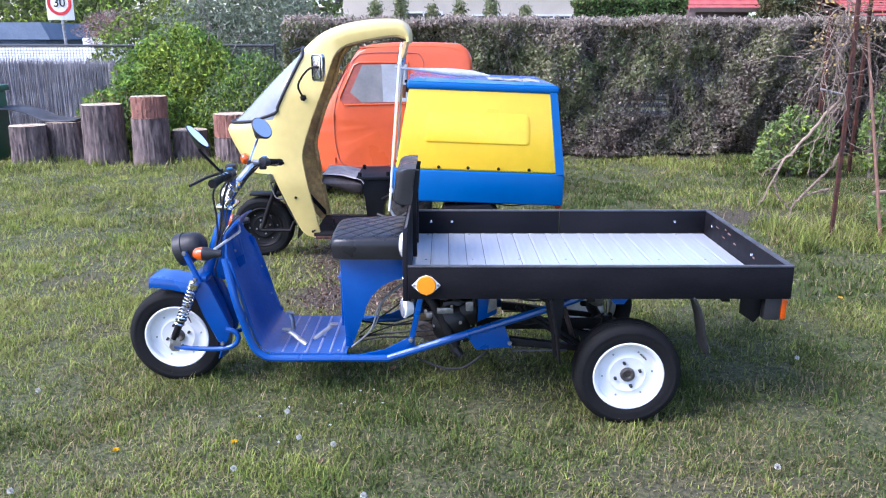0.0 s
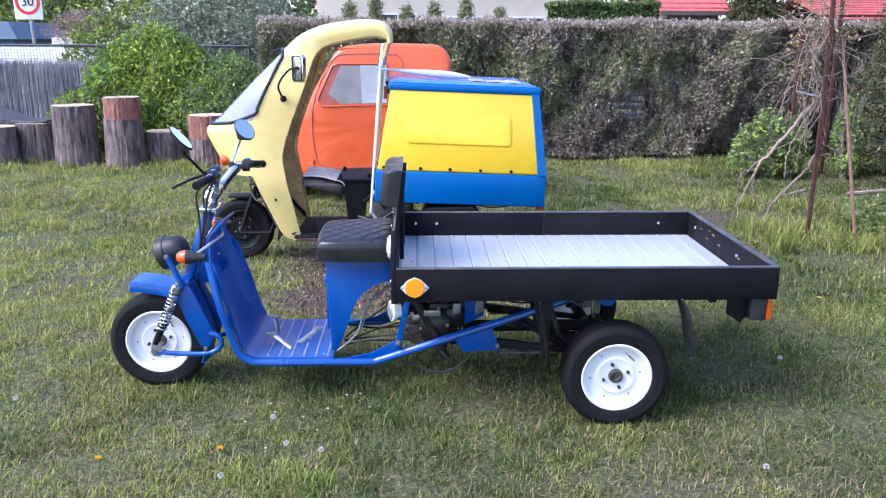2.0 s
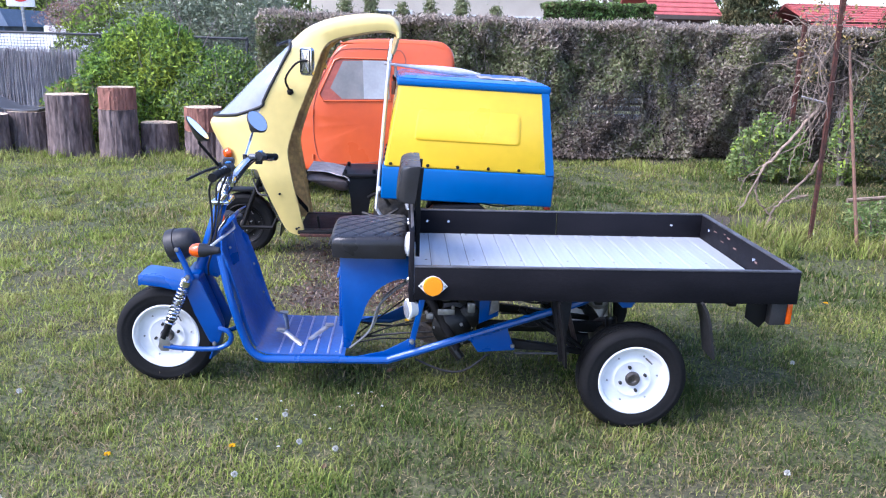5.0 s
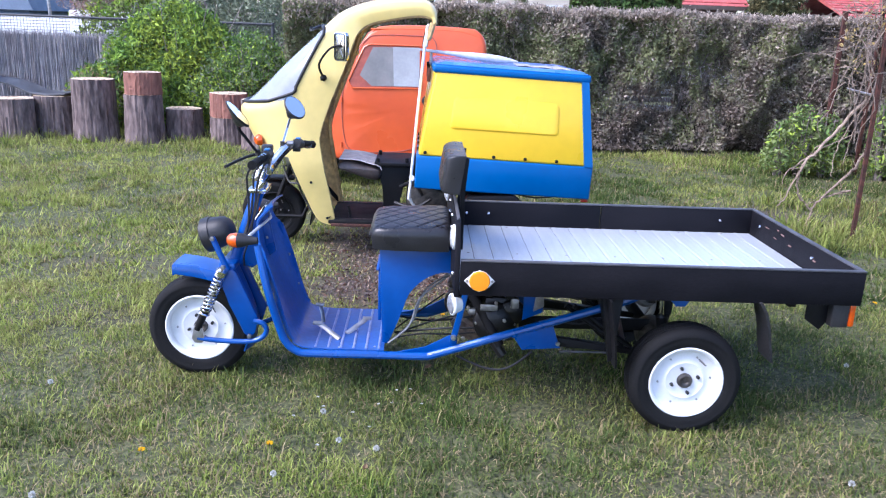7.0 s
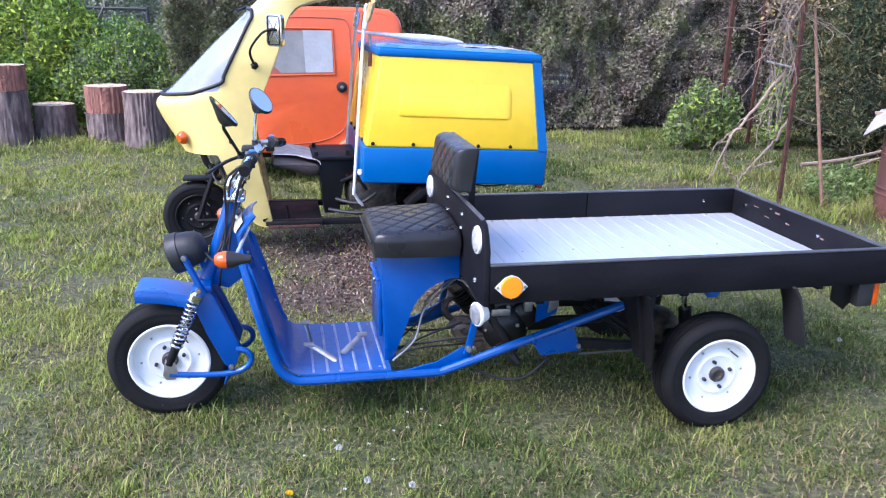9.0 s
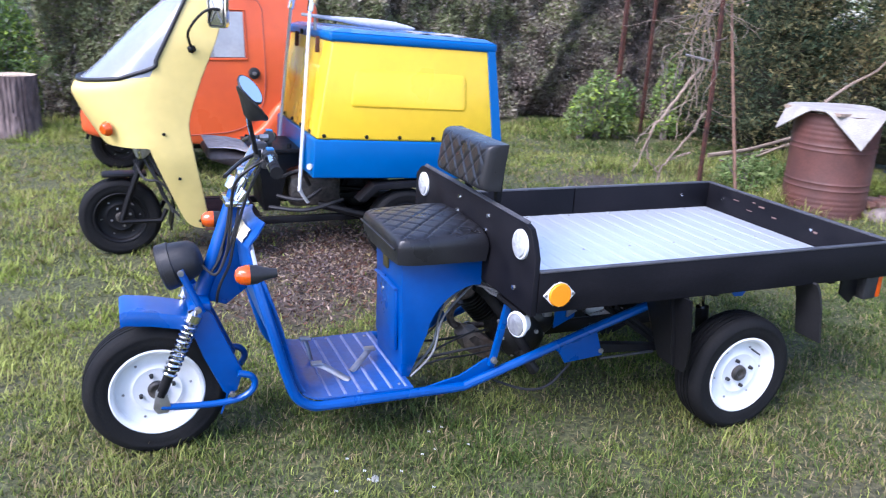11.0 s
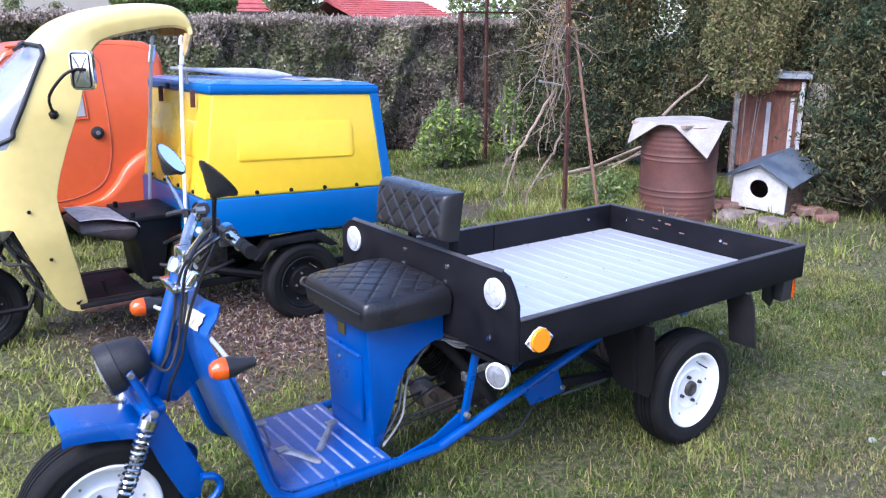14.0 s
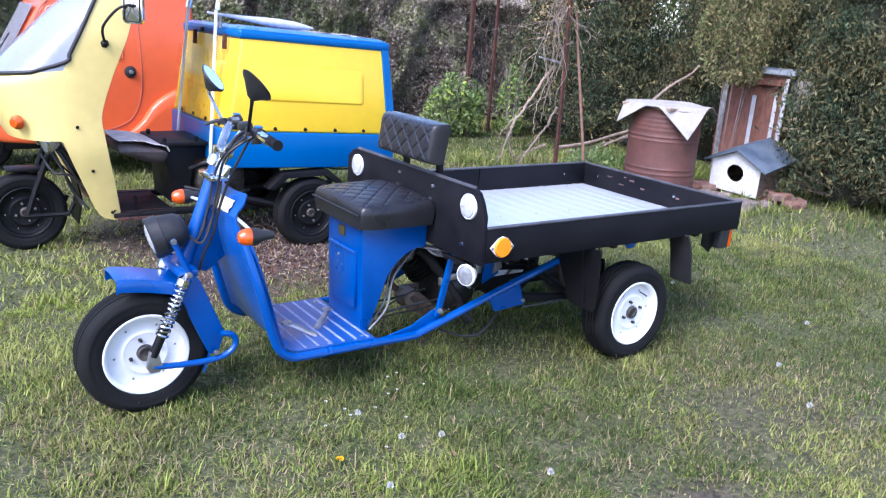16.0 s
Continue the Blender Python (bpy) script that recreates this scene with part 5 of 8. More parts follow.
for s in (-1, 1):
    part("indicator", lt([(0, 0.045), (0.03, 0.04), (0.046, 0.02), (0.05, 0)], (-1.735, YC + s * 0.36, 0.955), (-0.80, s * 0.6, -0.1), 20), ORANGE_LENS, ytrike, "orange indicator lens")
    yl = part("headlamp", lt([(0, -0.08), (0.06, -0.06), (0.085, 0.0), (0.082, 0.02), (0.06, 0.04), (0, 0.05)], (-1.54, YC + s * 0.20, 0.80), (-0.95, s * 0.1, -0.2), 24), CLEAR_LENS, ytrike, "round clear headlamp under the nose")
    part("lamp_ring", lt([(0.08, 0.01), (0.092, 0.012), (0.09, 0.03), (0.08, 0.03)], (-1.54, YC + s * 0.20, 0.80), (-0.95, s * 0.1, -0.2), 24), CHROME, yl)
    # square door mirrors on bent arms
    turn = Matrix.Translation((-1.03, YC + s * 0.60, 1.745)) @ Matrix.Rotation(radians(47 if s < 0 else 30), 4, "Z")
    mb = pl(arc(0.045, 0.085, 0.026, 0, 90, 5) + arc(-0.045, 0.085, 0.026, 90, 180, 5) + arc(-0.045, -0.085, 0.026, 180, 270, 5) + arc(0.045, -0.085, 0.026, 270, 360, 5), -0.018, 0.016, 0.006)
    mb.transform(turn @ Matrix.Rotation(radians(-90), 4, "Z"))
    mr = part("mirror", mb, CHROME, ytrike, "rectangular chrome-backed mirror")
    mb = bx(0.0165, 0.019, -0.058, 0.058, -0.098, 0.098, 0.001)
    mb.transform(turn)
    part("mirror_face", mb, MIRROR, mr)
    mb = bx(-0.0215, -0.0182, -0.055, 0.055, -0.096, 0.096, 0.001)
    mb.transform(turn)
    part("mirror_back", mb, CHROME, mr, "chrome back")
    for q in (-1, 1):
        mb = tb([(-0.024, -0.042, -0.075 * q), (-0.026, 0.0, 0.0), (-0.024, 0.042, 0.075 * q)], 0.0028, 5)
        mb.transform(turn)
        part("mirror_brace", mb, STEEL, mr)
    mb = tb([(-0.0225, y, z) for y, z in ((-0.055, -0.086), (-0.046, -0.097), (0.046, -0.097), (0.055, -0.086), (0.055, 0.086), (0.046, 0.097), (-0.046, 0.097), (-0.055, 0.086), (-0.055, -0.086))], 0.004, 5)
    mb.transform(turn)
    part("mirror_seal", mb, BLACK, mr, "thin black rubber edge")
    mb = bx(-0.036, -0.0225, -0.028, 0.014, -0.006, 0.014, 0.003)
    mb.transform(turn)
    part("mirror_clamp", mb, BLACK, mr)
    part("mirror_arm", tb([(-1.19, YC + s * 0.47, 1.495), (-1.215, YC + s * 0.54, 1.60), (-1.13, YC + s * 0.58, 1.72), (-1.05, YC + s * 0.60, 1.755)], 0.009, 8, bend=4), BLACK, mr)
    part("mirror_foot", lt([(0, 0.03), (0.018, 0.02), (0.03, 0.0), (0, 0)], (-1.19, YC + s * 0.462, 1.49), (0, s, 0), 6), BLACK, mr)
    # white roof stays
    part("roof_stay", tb([(-0.345, YC + s * 0.31, 1.93), (-0.372, YC + s * 0.325, 1.80), (-0.464, YC + s * 0.42, 0.62), (-0.464, YC + s * 0.42, 0.50), (-0.40, YC + s * 0.38, 0.40)], 0.0125, 10, bend=3), WHITE, ytrike, "white steel roof stay")
    part("stay_joint", tb([(-0.355, YC + s * 0.315, 1.88), (-0.375, YC + s * 0.328, 1.76)], 0.023, 8), CHROME, ytrike)
part("tail_strap", tb([(-0.31, YC - 0.33, 1.95), (-0.335, YC - 0.325, 1.86), (-0.352, YC - 0.32, 1.82)], 0.026, 6), YELLOW_INNER, ytrike)
# running gear
wheel(ytrike, "front_wheel", (-1.69, YC, 0.262), -1, BLACK, label="black steel wheel")
wheel(ytrike, "rear_wheel", (0.27, YC - 0.61, 0.252), -1, BLACK, half=0.075, label="black steel wheel")
wheel(ytrike, "rear_wheel", (0.27, YC + 0.61, 0.252), 1, BLACK, half=0.075, label="black steel wheel")
for s in (-1, 1):
    part("fork_leg", tb([(-1.44, YC + s * 0.11, 0.90), (-1.62, YC + s * 0.12, 0.45), (-1.69, YC + s * 0.12, 0.25)], 0.022, 8), BLACK, ytrike)
    part("trailing_arm", tb([(-1.69, YC + s * 0.13, 0.25), (-1.42, YC + s * 0.13, 0.25), (-1.38, YC + s * 0.13, 0.33)], 0.018, 8), BLACK, ytrike)
    part("body_brace", tb([(-1.50, YC + s * 0.2, 0.82), (-1.32, YC + s * 0.3, 0.52), (-1.15, YC + s * 0.36, 0.30)], 0.02, 8, bend=3), BLACK, ytrike)
    part("chassis_rail", bx(-1.15, 0.95, YC + s * 0.33 - 0.02, YC + s * 0.33 + 0.02, 0.24, 0.29, 0.004), BLACK, ytrike)
    part("rear_arch", pl([(-0.10, 0.47), (0.02, 0.585), (0.40, 0.60), (0.54, 0.49), (0.47, 0.49), (0.37, 0.56), (0.05, 0.55), (-0.05, 0.46)], YC + s * 0.69, YC + s * 0.69 - s * 0.14, 0.003), BLACK, ytrike)
    part("axle_beam", tb([(-0.30, YC + s * 0.3, 0.36), (0.27, YC + s * 0.55, 0.252)], 0.03, 8), BLACK, ytrike)
part("mudguard", bx(-1.80, -1.50, YC - 0.075, YC + 0.075, 0.56, 0.585, 0.01), BLACK, ytrike)
part("inner_guard", sheet(bmesh.new(), [[(x, YC - 0.13, z), (x, YC + 0.13, z)] for x, z in ((-1.45, 0.60), (-1.36, 0.50), (-1.33, 0.35), (-1.36, 0.17))], 0.012), BLACK, ytrike)
part("cab_floor", bx(-1.16, -0.72, YC - 0.40, YC + 0.40, 0.255, 0.285, 0.006), RUBBER, ytrike, "black rubber-covered cab floor")
part("floor_lip", bx(-1.14, -0.74, YC - 0.412, YC - 0.40, 0.235, 0.262, 0.004), RUST, ytrike, "rusty red floor edge")
part("foot_pedal", tb([(-0.98, YC - 0.3, 0.29), (-0.995, YC - 0.3, 0.40)], 0.011, 6), BLACK, ytrike)
part("seat_stand", pl([(-0.76, 0.745), (-0.42, 0.745), (-0.42, 0.64), (-0.52, 0.62), (-0.56, 0.40), (-0.57, 0.30), (-0.69, 0.30), (-0.71, 0.55)], YC - 0.20, YC + 0.30, 0.006), BLACK, ytrike, "black steel engine and seat stand")
part("stand_lid", bx(-0.78, -0.40, YC - 0.26, YC + 0.34, 0.745, 0.775, 0.006), BLACK, ytrike)
for x, y in ((-0.75, -0.24), (-0.5, -0.2), (-0.75, 0.2)):
    part("stand_bolt", lt([(0, 0.04), (0.016, 0.035), (0.016, 0)], (x, YC + y, 0.775), (0, 0, 1), 8), BLACK, ytrike)
prof = [(-1.10, 0.765), (-1.085, 0.795), (-1.03, 0.808), (-0.90, 0.785), (-0.78, 0.755), (-0.73, 0.73), (-0.72, 0.70), (-0.75, 0.668), (-0.85, 0.675), (-1.0, 0.71), (-1.08, 0.735)]
prof = [(p[0], p[2]) for p in smooth_line([(x, 0, z) for x, z in prof + prof[:1]], 3)]
rows = []
for q in (-1.0, -0.985, -0.94, -0.86, -0.7, -0.3, 0.3, 0.7, 0.86, 0.94, 0.985, 1.0):
    k = max(0.03, (1 - abs(q) ** 7) ** 0.5)
    rows.append([(-0.91 + (x + 0.91) * (0.85 + 0.15 * k) * (1 if k > 0.05 else 0.3), YC + q * 0.27, 0.712 + (z - 0.738) * k * (1.0 if z > 0.738 else 1.5)) for x, z in prof])
part("bench_seat", sheet(bmesh.new(), rows), mk("worn_dark_vinyl", (0.10, 0.078, 0.074), (0.055, 0.045, 0.044), 9, 0.5, bump=0.2, bscale=40, fine=0.15), ytrike, "worn dark mauve-brown bench seat", 60)
part("seat_cover", sheet(bmesh.new(), [[(x, YC + q, z + 0.004 * math.sin(9 * q + 30 * x)) for q in (-0.262, -0.15, 0.0, 0.15, 0.25)] for x, z in ((-1.085, 0.800), (-0.98, 0.802), (-0.90, 0.789), (-0.82, 0.772), (-0.755, 0.757), (-0.728, 0.738), (-0.714, 0.708))], 0.006), mk("cracked_white_cover", (0.80, 0.75, 0.74), (0.56, 0.51, 0.50), 14, 0.7, bump=0.4, bscale=40), ytrike, "pale worn patch of seat cover", 60)
part("gear_mass", bx(-0.50, -0.10, YC - 0.22, YC + 0.22, 0.32, 0.56, 0.05), ENGINE, ytrike, "dark drive unit")
for pts in ([(-0.60, YC - 0.22, 0.42), (-0.42, YC - 0.3, 0.40), (-0.28, YC - 0.3, 0.48)], [(-0.55, YC - 0.2, 0.56), (-0.44, YC - 0.3, 0.62), (-0.36, YC - 0.25, 0.50)], [(-0.66, YC - 0.24, 0.34), (-0.4, YC - 0.34, 0.33), (-0.12, YC - 0.34, 0.40)]):
    part("hose", tb(pts, 0.016, 8, bend=5), BLACK_PLASTIC, ytrike)
for pts in ([(-1.52, YC - 0.16, 0.78), (-1.44, YC - 0.24, 0.66), (-1.36, YC - 0.26, 0.50), (-1.26, YC - 0.30, 0.36)], [(-1.55, YC - 0.10, 0.76), (-1.46, YC - 0.20, 0.60), (-1.40, YC - 0.20, 0.44), (-1.30, YC - 0.24, 0.30)], [(-1.58, YC - 0.14, 0.70), (-1.52, YC - 0.22, 0.58), (-1.42, YC - 0.26, 0.56), (-1.32, YC - 0.30, 0.44)], [(-1.50, YC - 0.05, 0.74), (-1.42, YC - 0.14, 0.52), (-1.34, YC - 0.20, 0.32)]):
    part("control_cable", tb(pts, 0.009, 6, bend=6), BLACK_PLASTIC, ytrike)
for x, z in ((-1.39, 0.93), (-1.30, 0.62), (-1.17, 0.30)):
    part("shell_bolt", lt([(0, 0.010), (0.010, 0.008), (0.012, 0)], (x, YC - half_w(z) - 0.006, z), (0, -1, 0), 8), BLACK, ytrike)
# cargo box: blue base and lid, yellow panels; it widens towards its foot
TIP = Matrix.Translation((0.3, YC, 1.1)) @ Matrix.Rotation(radians(2.2), 4, "Y") @ Matrix.Translation((-0.3, -YC, -1.1))


def box_ring(z, ins):
    return [(-0.41 + ins * 1.7, YC - 0.655 + ins), (1.045 - ins * 1.7, YC - 0.63 + ins), (1.045 - ins * 1.7, YC + 0.665 - ins), (-0.41 + ins * 1.2, YC + 0.69 - ins)], z


def bpart(name, bm, mat, parent, label="", smooth=35):
    bm.transform(TIP)
    return part(name, bm, mat, parent, label, smooth)


def ring_mesh(levels, bev=0.0):
    b = bmesh.new()
    loops = [[b.verts.new((x, y, z)) for x, y in pts] for pts, z in levels]
    for p, q in zip(loops, loops[1:]):
        for k in range(4):
            b.faces.new((p[k], p[(k + 1) % 4], q[(k + 1) % 4], q[k]))
    b.faces.new(loops[0][::-1])
    b.faces.new(loops[-1])
    if bev:
        bmesh.ops.bevel(b, geom=b.edges[:], offset=bev, segments=3, affect="EDGES", profile=0.5)
    return b


bpart("box_base", ring_mesh([box_ring(0.613, 0.0), box_ring(0.885, 0.0)], 0.012), BOX_BLUE, ytrike, "bright blue painted box base")
bpart("box_body", ring_mesh([box_ring(0.885, 0.008), box_ring(1.57, 0.066)], 0.02), YELLOW, ytrike, "glossy yellow sheet-metal box sides")
bpart("box_rim", ring_mesh([box_ring(1.55, 0.052), box_ring(1.615, 0.052)], 0.02), BOX_BLUE, ytrike, "bright blue lid edge")
# Lid's blue is lightened in its colour to carry light from the sky.
bpart("box_lid", ring_mesh([box_ring(1.615, 0.06), box_ring(1.64, 0.10)], 0.008), mk("lid_blue_with_painted_skylight", (0.02, 0.13, 0.45), (0.10, 0.22, 0.5), 3, 0.28, coat=0.4), ytrike, "blue lid")
lidm = bmesh.new()
random.seed(9)
for k in range(3):
    sheet(lidm, [[(0.36 + 0.15 * k + 0.07 * u + random.uniform(-.01, .01), YC - 0.5 + 0.12 * v, 1.642 + 0.012 * random.random()) for u in range(3)] for v in range(4)], 0.004)
bpart("lid_foil", lidm, CLOTH, ytrike, "crumpled pale plastic foil", 60)
bpart("corner_trim", sheet(bmesh.new(), [[(1.040 - i * 0.10, YC - 0.625 + i * 0.06, z), (1.036 - i * 0.10, YC - 0.640 + i * 0.06, z), (0.975 - i * 0.09, YC - 0.640 + i * 0.06, z), (0.973 - i * 0.09, YC - 0.625 + i * 0.06, z)] for i, z in ((0, 0.885), (1, 1.56))], 0.004), BOX_BLUE, ytrike)
# pressed panel on the near side
def near_side(x, z, out=0.0):
    ins = 0.008 + 0.058 * (z - 0.885) / 0.685
    u = (x + 0.41) / 1.455
    return (x, YC - 0.655 + ins + 0.025 * u - out, z)


panel = arc(-0.125, 1.145, 0.03, 180, 270, 4) + arc(0.705, 1.145, 0.03, 270, 360, 4) + arc(0.675, 1.325, 0.05, 0, 90, 4) + arc(-0.09, 1.325, 0.05, 90, 180, 4)
outer = [near_side(x, z, 0.001) for x, z in panel]
cx, cz = 0.29, 1.245
inner = [near_side(cx + (x - cx) * 0.965, cz + (z - cz) * 0.90, 0.008) for x, z in panel]
pb = bmesh.new()
vo, vi = [pb.verts.new(p) for p in outer], [pb.verts.new(p) for p in inner]
for k in range(len(vo)):
    j = (k + 1) % len(vo)
    pb.faces.new((vo[k], vo[j], vi[j], vi[k]))
pb.faces.new(vi)
bpart("pressed_panel", pb, YELLOW, ytrike, "", 25)
def front_side(y, z, out=0.0):
    return (-0.41 + 1.7 * (0.008 + 0.058 * (z - 0.885) / 0.685) - out, YC + y, z)


pb = bmesh.new()
vo = [pb.verts.new(front_side(y, z, 0.001)) for y, z in ((-0.44, 1.13), (0.44, 1.13), (0.41, 1.37), (-0.41, 1.37))]
vi = [pb.verts.new(front_side(y, z, 0.009)) for y, z in ((-0.415, 1.15), (0.415, 1.15), (0.39, 1.35), (-0.39, 1.35))]
for k in range(4):
    pb.faces.new((vo[k], vo[(k + 1) % 4], vi[(k + 1) % 4], vi[k]))
pb.faces.new(vi)
bpart("pressed_panel", pb, YELLOW, ytrike, "", 25)
for x in (-0.34, -0.03, 0.22, 0.48, 0.74, 0.98):
    bpart("box_bolt", lt([(0, 0.014), (0.012, 0.012), (0.015, 0)], near_side(x, 0.912, 0.0), (0, -1, 0), 8), BLACK, ytrike)
for y in (-0.45, -0.15, 0.15, 0.45):
    bpart("box_bolt", lt([(0, 0.014), (0.012, 0.012), (0.015, 0)], (-0.395, YC + y, 0.915), (-1, 0, 0), 8), BLACK, ytrike)
for y in (-0.38, 0.30):
    bpart("lid_hinge", bx(-0.365, -0.335, YC + y - 0.010, YC + y + 0.010, 1.46, 1.57, 0.004), RUST, ytrike, "rust-streaked hinge strap")
bpart("lid_catch", lt([(0, 0.02), (0.02, 0.02), (0.02, 0)], (-0.35, YC + 0.1, 1.58), (-1, 0, 0), 10), BLACK, ytrike)
bpart("side_marker", lt([(0, 0.012), (0.022, 0.01), (0.024, 0)], (-0.425, YC - 0.62, 0.69), (-0.7, -0.7, 0), 14), CLEAR_LENS, ytrike)
bpart("tail_lamp", bx(0.985, 1.04, YC - 0.61, YC - 0.56, 0.585, 0.611, 0.006), mk("dull_red_lens", (0.35, 0.03, 0.015), (0.25, 0.02, 0.01), 20, 0.25), ytrike, "red tail lamp")
bpart("box_cable", tb([(0.40, YC - 0.55, 0.61), (0.60, YC - 0.56, 0.585), (0.78, YC - 0.56, 0.61)], 0.007, 6, bend=5), BLACK_PLASTIC, ytrike)
pa, pb_ = Vector((-0.42, YC - 0.24, 1.735)), Vector((0.40, YC - 0.34, 1.668))
pn = (pb_ - pa).length
solo("plastic_pipe", lt([(0, 0)] + [(r, q * pn) for q, r in ((0.005, 0.011), (0.18, 0.013), (0.35, 0.019), (0.52, 0.029), (0.68, 0.034), (0.82, 0.031), (0.93, 0.018), (1.0, 0.006))] + [(0, pn)], pa, pb_ - pa, 14), mk("grey_plastic", (0.50, 0.50, 0.53), (0.40, 0.40, 0.43), 6, 0.4), "long grey tapered plastic pipe lying on the blue lid", "pipe", smooth=60)
solo("lid_post", tb([(-0.32, YC - 0.25, 1.63), (-0.32, YC - 0.25, 1.725)], 0.012, 8), STEEL, "short steel catch post on the box lid", "post")

# ---- the orange cab tricycle at the back ----
OY = 10.40
otrike = thing("cab_tricycle", (-0.8, OY, 0.0), "orange closed-cab three-wheeler with sliding side window", "tricycle")
OSEC = [(0.33, 0.50), (0.36, 1.10), (0.355, 1.60), (0.33, 1.78), (0.24, 1.88), (0.10, 1.91), (-0.50, 1.92), (-0.85, 1.90), (-0.98, 1.85), (-1.08, 1.75), (-1.40, 1.20), (-1.52, 1.06), (-1.62, 0.98), (-1.85, 0.86), (-1.98, 0.70), (-2.0, 0.55), (-1.95, 0.42), (-1.60, 0.36), (-1.30, 0.34), (-0.50, 0.34), (0.22, 0.36), (0.32, 0.42), (0.33, 0.50)]
out = smooth_line([(x, 0, z) for x, z in OSEC], 3)
mid = Vector((-0.6, 0, 0.95))
def wide(x, z):
    """Half the cab's width at a place on its side."""
    return 0.65 - 0.10 * max(0, z - 1.1) ** 1.3 - 0.22 * max(0, min(1, (-1.25 - x) / 0.7))


bm = bmesh.new()
order = [(0.0, 0.0), (0.25, 0.0), (0.5, 0.0), (0.7, 0.0), (0.85, 0.0), (0.955, 0.0), (0.985, 0.014), (1.0, 0.045)]
ringsb = []
for s, seq in ((-1, order), (1, order[::-1])):
    for f, w in seq:
        pts = [(mid[0] + (p[0] - mid[0]) * f, mid[2] + (p[2] - mid[2]) * f) for p in out]
        ringsb.append([(x, OY + s * (wide(x, z) - w), z) for x, z in pts])
sheet(bm, ringsb)
bmesh.ops.remove_doubles(bm, verts=bm.verts[:], dist=0.0005)
part("body", bm, ORANGE, otrike, "orange fibreglass cab body", 50)


def oside(x, z, o=0.0):
    return (x, OY - (0.65 - 0.10 * max(0, z - 1.1) ** 1.3 - 0.22 * max(0, min(1, (-1.25 - x) / 0.7))) - o, z)


FADED = mk("faded_red_trim", (0.42, 0.10, 0.06), (0.30, 0.08, 0.06), 8, 0.5)
door_line = [(-0.235, 1.70), (-0.215, 1.10), (-0.24, 0.78), (-0.34, 0.58), (-0.55, 0.48), (-0.80, 0.45), (-1.18, 0.45), (-1.30, 0.62), (-1.32, 1.12), (-1.18, 1.55), (-1.05, 1.74), (-0.90, 1.80), (-0.36, 1.80), (-0.27, 1.77)]
part("door_gap", tb([oside(x, z, 0.002) for x, z in door_line + door_line[:1]], 0.006, 6, bend=4), FADED, otrike)
wpts = [(-0.42, 1.69), (-0.40, 1.21), (-1.20, 1.19), (-1.25, 1.27), (-1.07, 1.66), (-1.0, 1.69)]
SIDE_GLASS = mk("side_glass", (0.20, 0.21, 0.21), (0.30, 0.29, 0.28), 4, 0.12, fine=0.05, trans=0.15)
wb = bmesh.new()
wb.faces.new([wb.verts.new(oside(x, z, 0.004)) for x, z in wpts])
win = part("side_window", wb, FADED, otrike, "grey sliding side window in faded red trim")
part("window_frame", tb([oside(x, z, 0.006) for x, z in wpts + wpts[:1]], 0.010, 6), ORANGE, win)
wb = bmesh.new()
wb.faces.new([wb.verts.new(oside(x, z, 0.007)) for x, z in ((-0.44, 1.67), (-0.43, 1.23), (-0.98, 1.22), (-1.12, 1.34), (-0.97, 1.66))])
part("fixed_pane", wb, SIDE_GLASS, win)
wb = bmesh.new()
wb.faces.new([wb.verts.new(oside(x, z, 0.010)) for x, z in ((-0.43, 1.67), (-0.42, 1.23), (-0.72, 1.225), (-0.74, 1.67))])
part("sliding_pane", wb, mk("pale_pane", (0.40, 0.41, 0.42), (0.33, 0.34, 0.35), 4, 0.12, fine=0.05), win)
wb = bmesh.new()
wb.faces.new([wb.verts.new((-1.10 - 0.02 + (1.74 - z) * -0.52 - 0.012, OY + y, z)) for y, z in ((-0.42, 1.68), (0.42, 1.68), (0.46, 1.16), (-0.46, 1.16))])
part("windscreen", wb, WINDOW, otrike, "flat windscreen")
dh = part("door_handle", lt([(0, 0.03), (0.03, 0.03), (0.055, 0.02), (0.06, 0)], oside(-0.33, 1.07, 0.0), (0, -1, 0), 20), BLACK_PLASTIC, otrike, "round black door handle")
part("handle_knob", lt([(0, 0.05), (0.02, 0.045), (0.022, 0.02)], oside(-0.33, 1.07, 0.0), (0, -1, 0), 14), STEEL, dh)
for z in (1.05, 0.52):
    part("door_hinge", tb([oside(-1.33, z - 0.03, 0.012), oside(-1.33, z + 0.03, 0.012)], 0.012, 8), ORANGE, otrike)
ridge = smooth_line([(-0.62, 0.385, 0), (-0.40, 0.43, 0), (-0.24, 0.56, 0), (-0.11, 0.74, 0), (0.08, 0.87, 0), (0.26, 0.92, 0)], 5)
arch = bmesh.new()
rows = []
for i, p in enumerate(ridge):
    k = min(1, i / 8)
    rows.append([oside(p[0] + 0.10 * q * k, p[1] + (0.34 - p[1]) * q ** 1.3, 0.003 + 0.062 * k * min(1, q / 0.15) ** 0.5) for q in (0, 0.03, 0.08, 0.15, 0.4, 1.0)])
sheet(arch, rows, 0.006)
part("rear_wing", arch, ORANGE, otrike, "", 60)
part("roof_gutter", tb([oside(x, z, -0.01) for x, z in ((-1.0, 1.86), (-0.5, 1.875), (0.0, 1.87), (0.22, 1.82))], 0.012, 6, bend=3), ORANGE, otrike)
wheel(otrike, "front_wheel", (-1.66, OY, 0.262), -1, BLACK, label="black steel wheel")
wheel(otrike, "rear_wheel", (0.10, OY - 0.50, 0.262), -1, BLACK, label="black steel wheel")
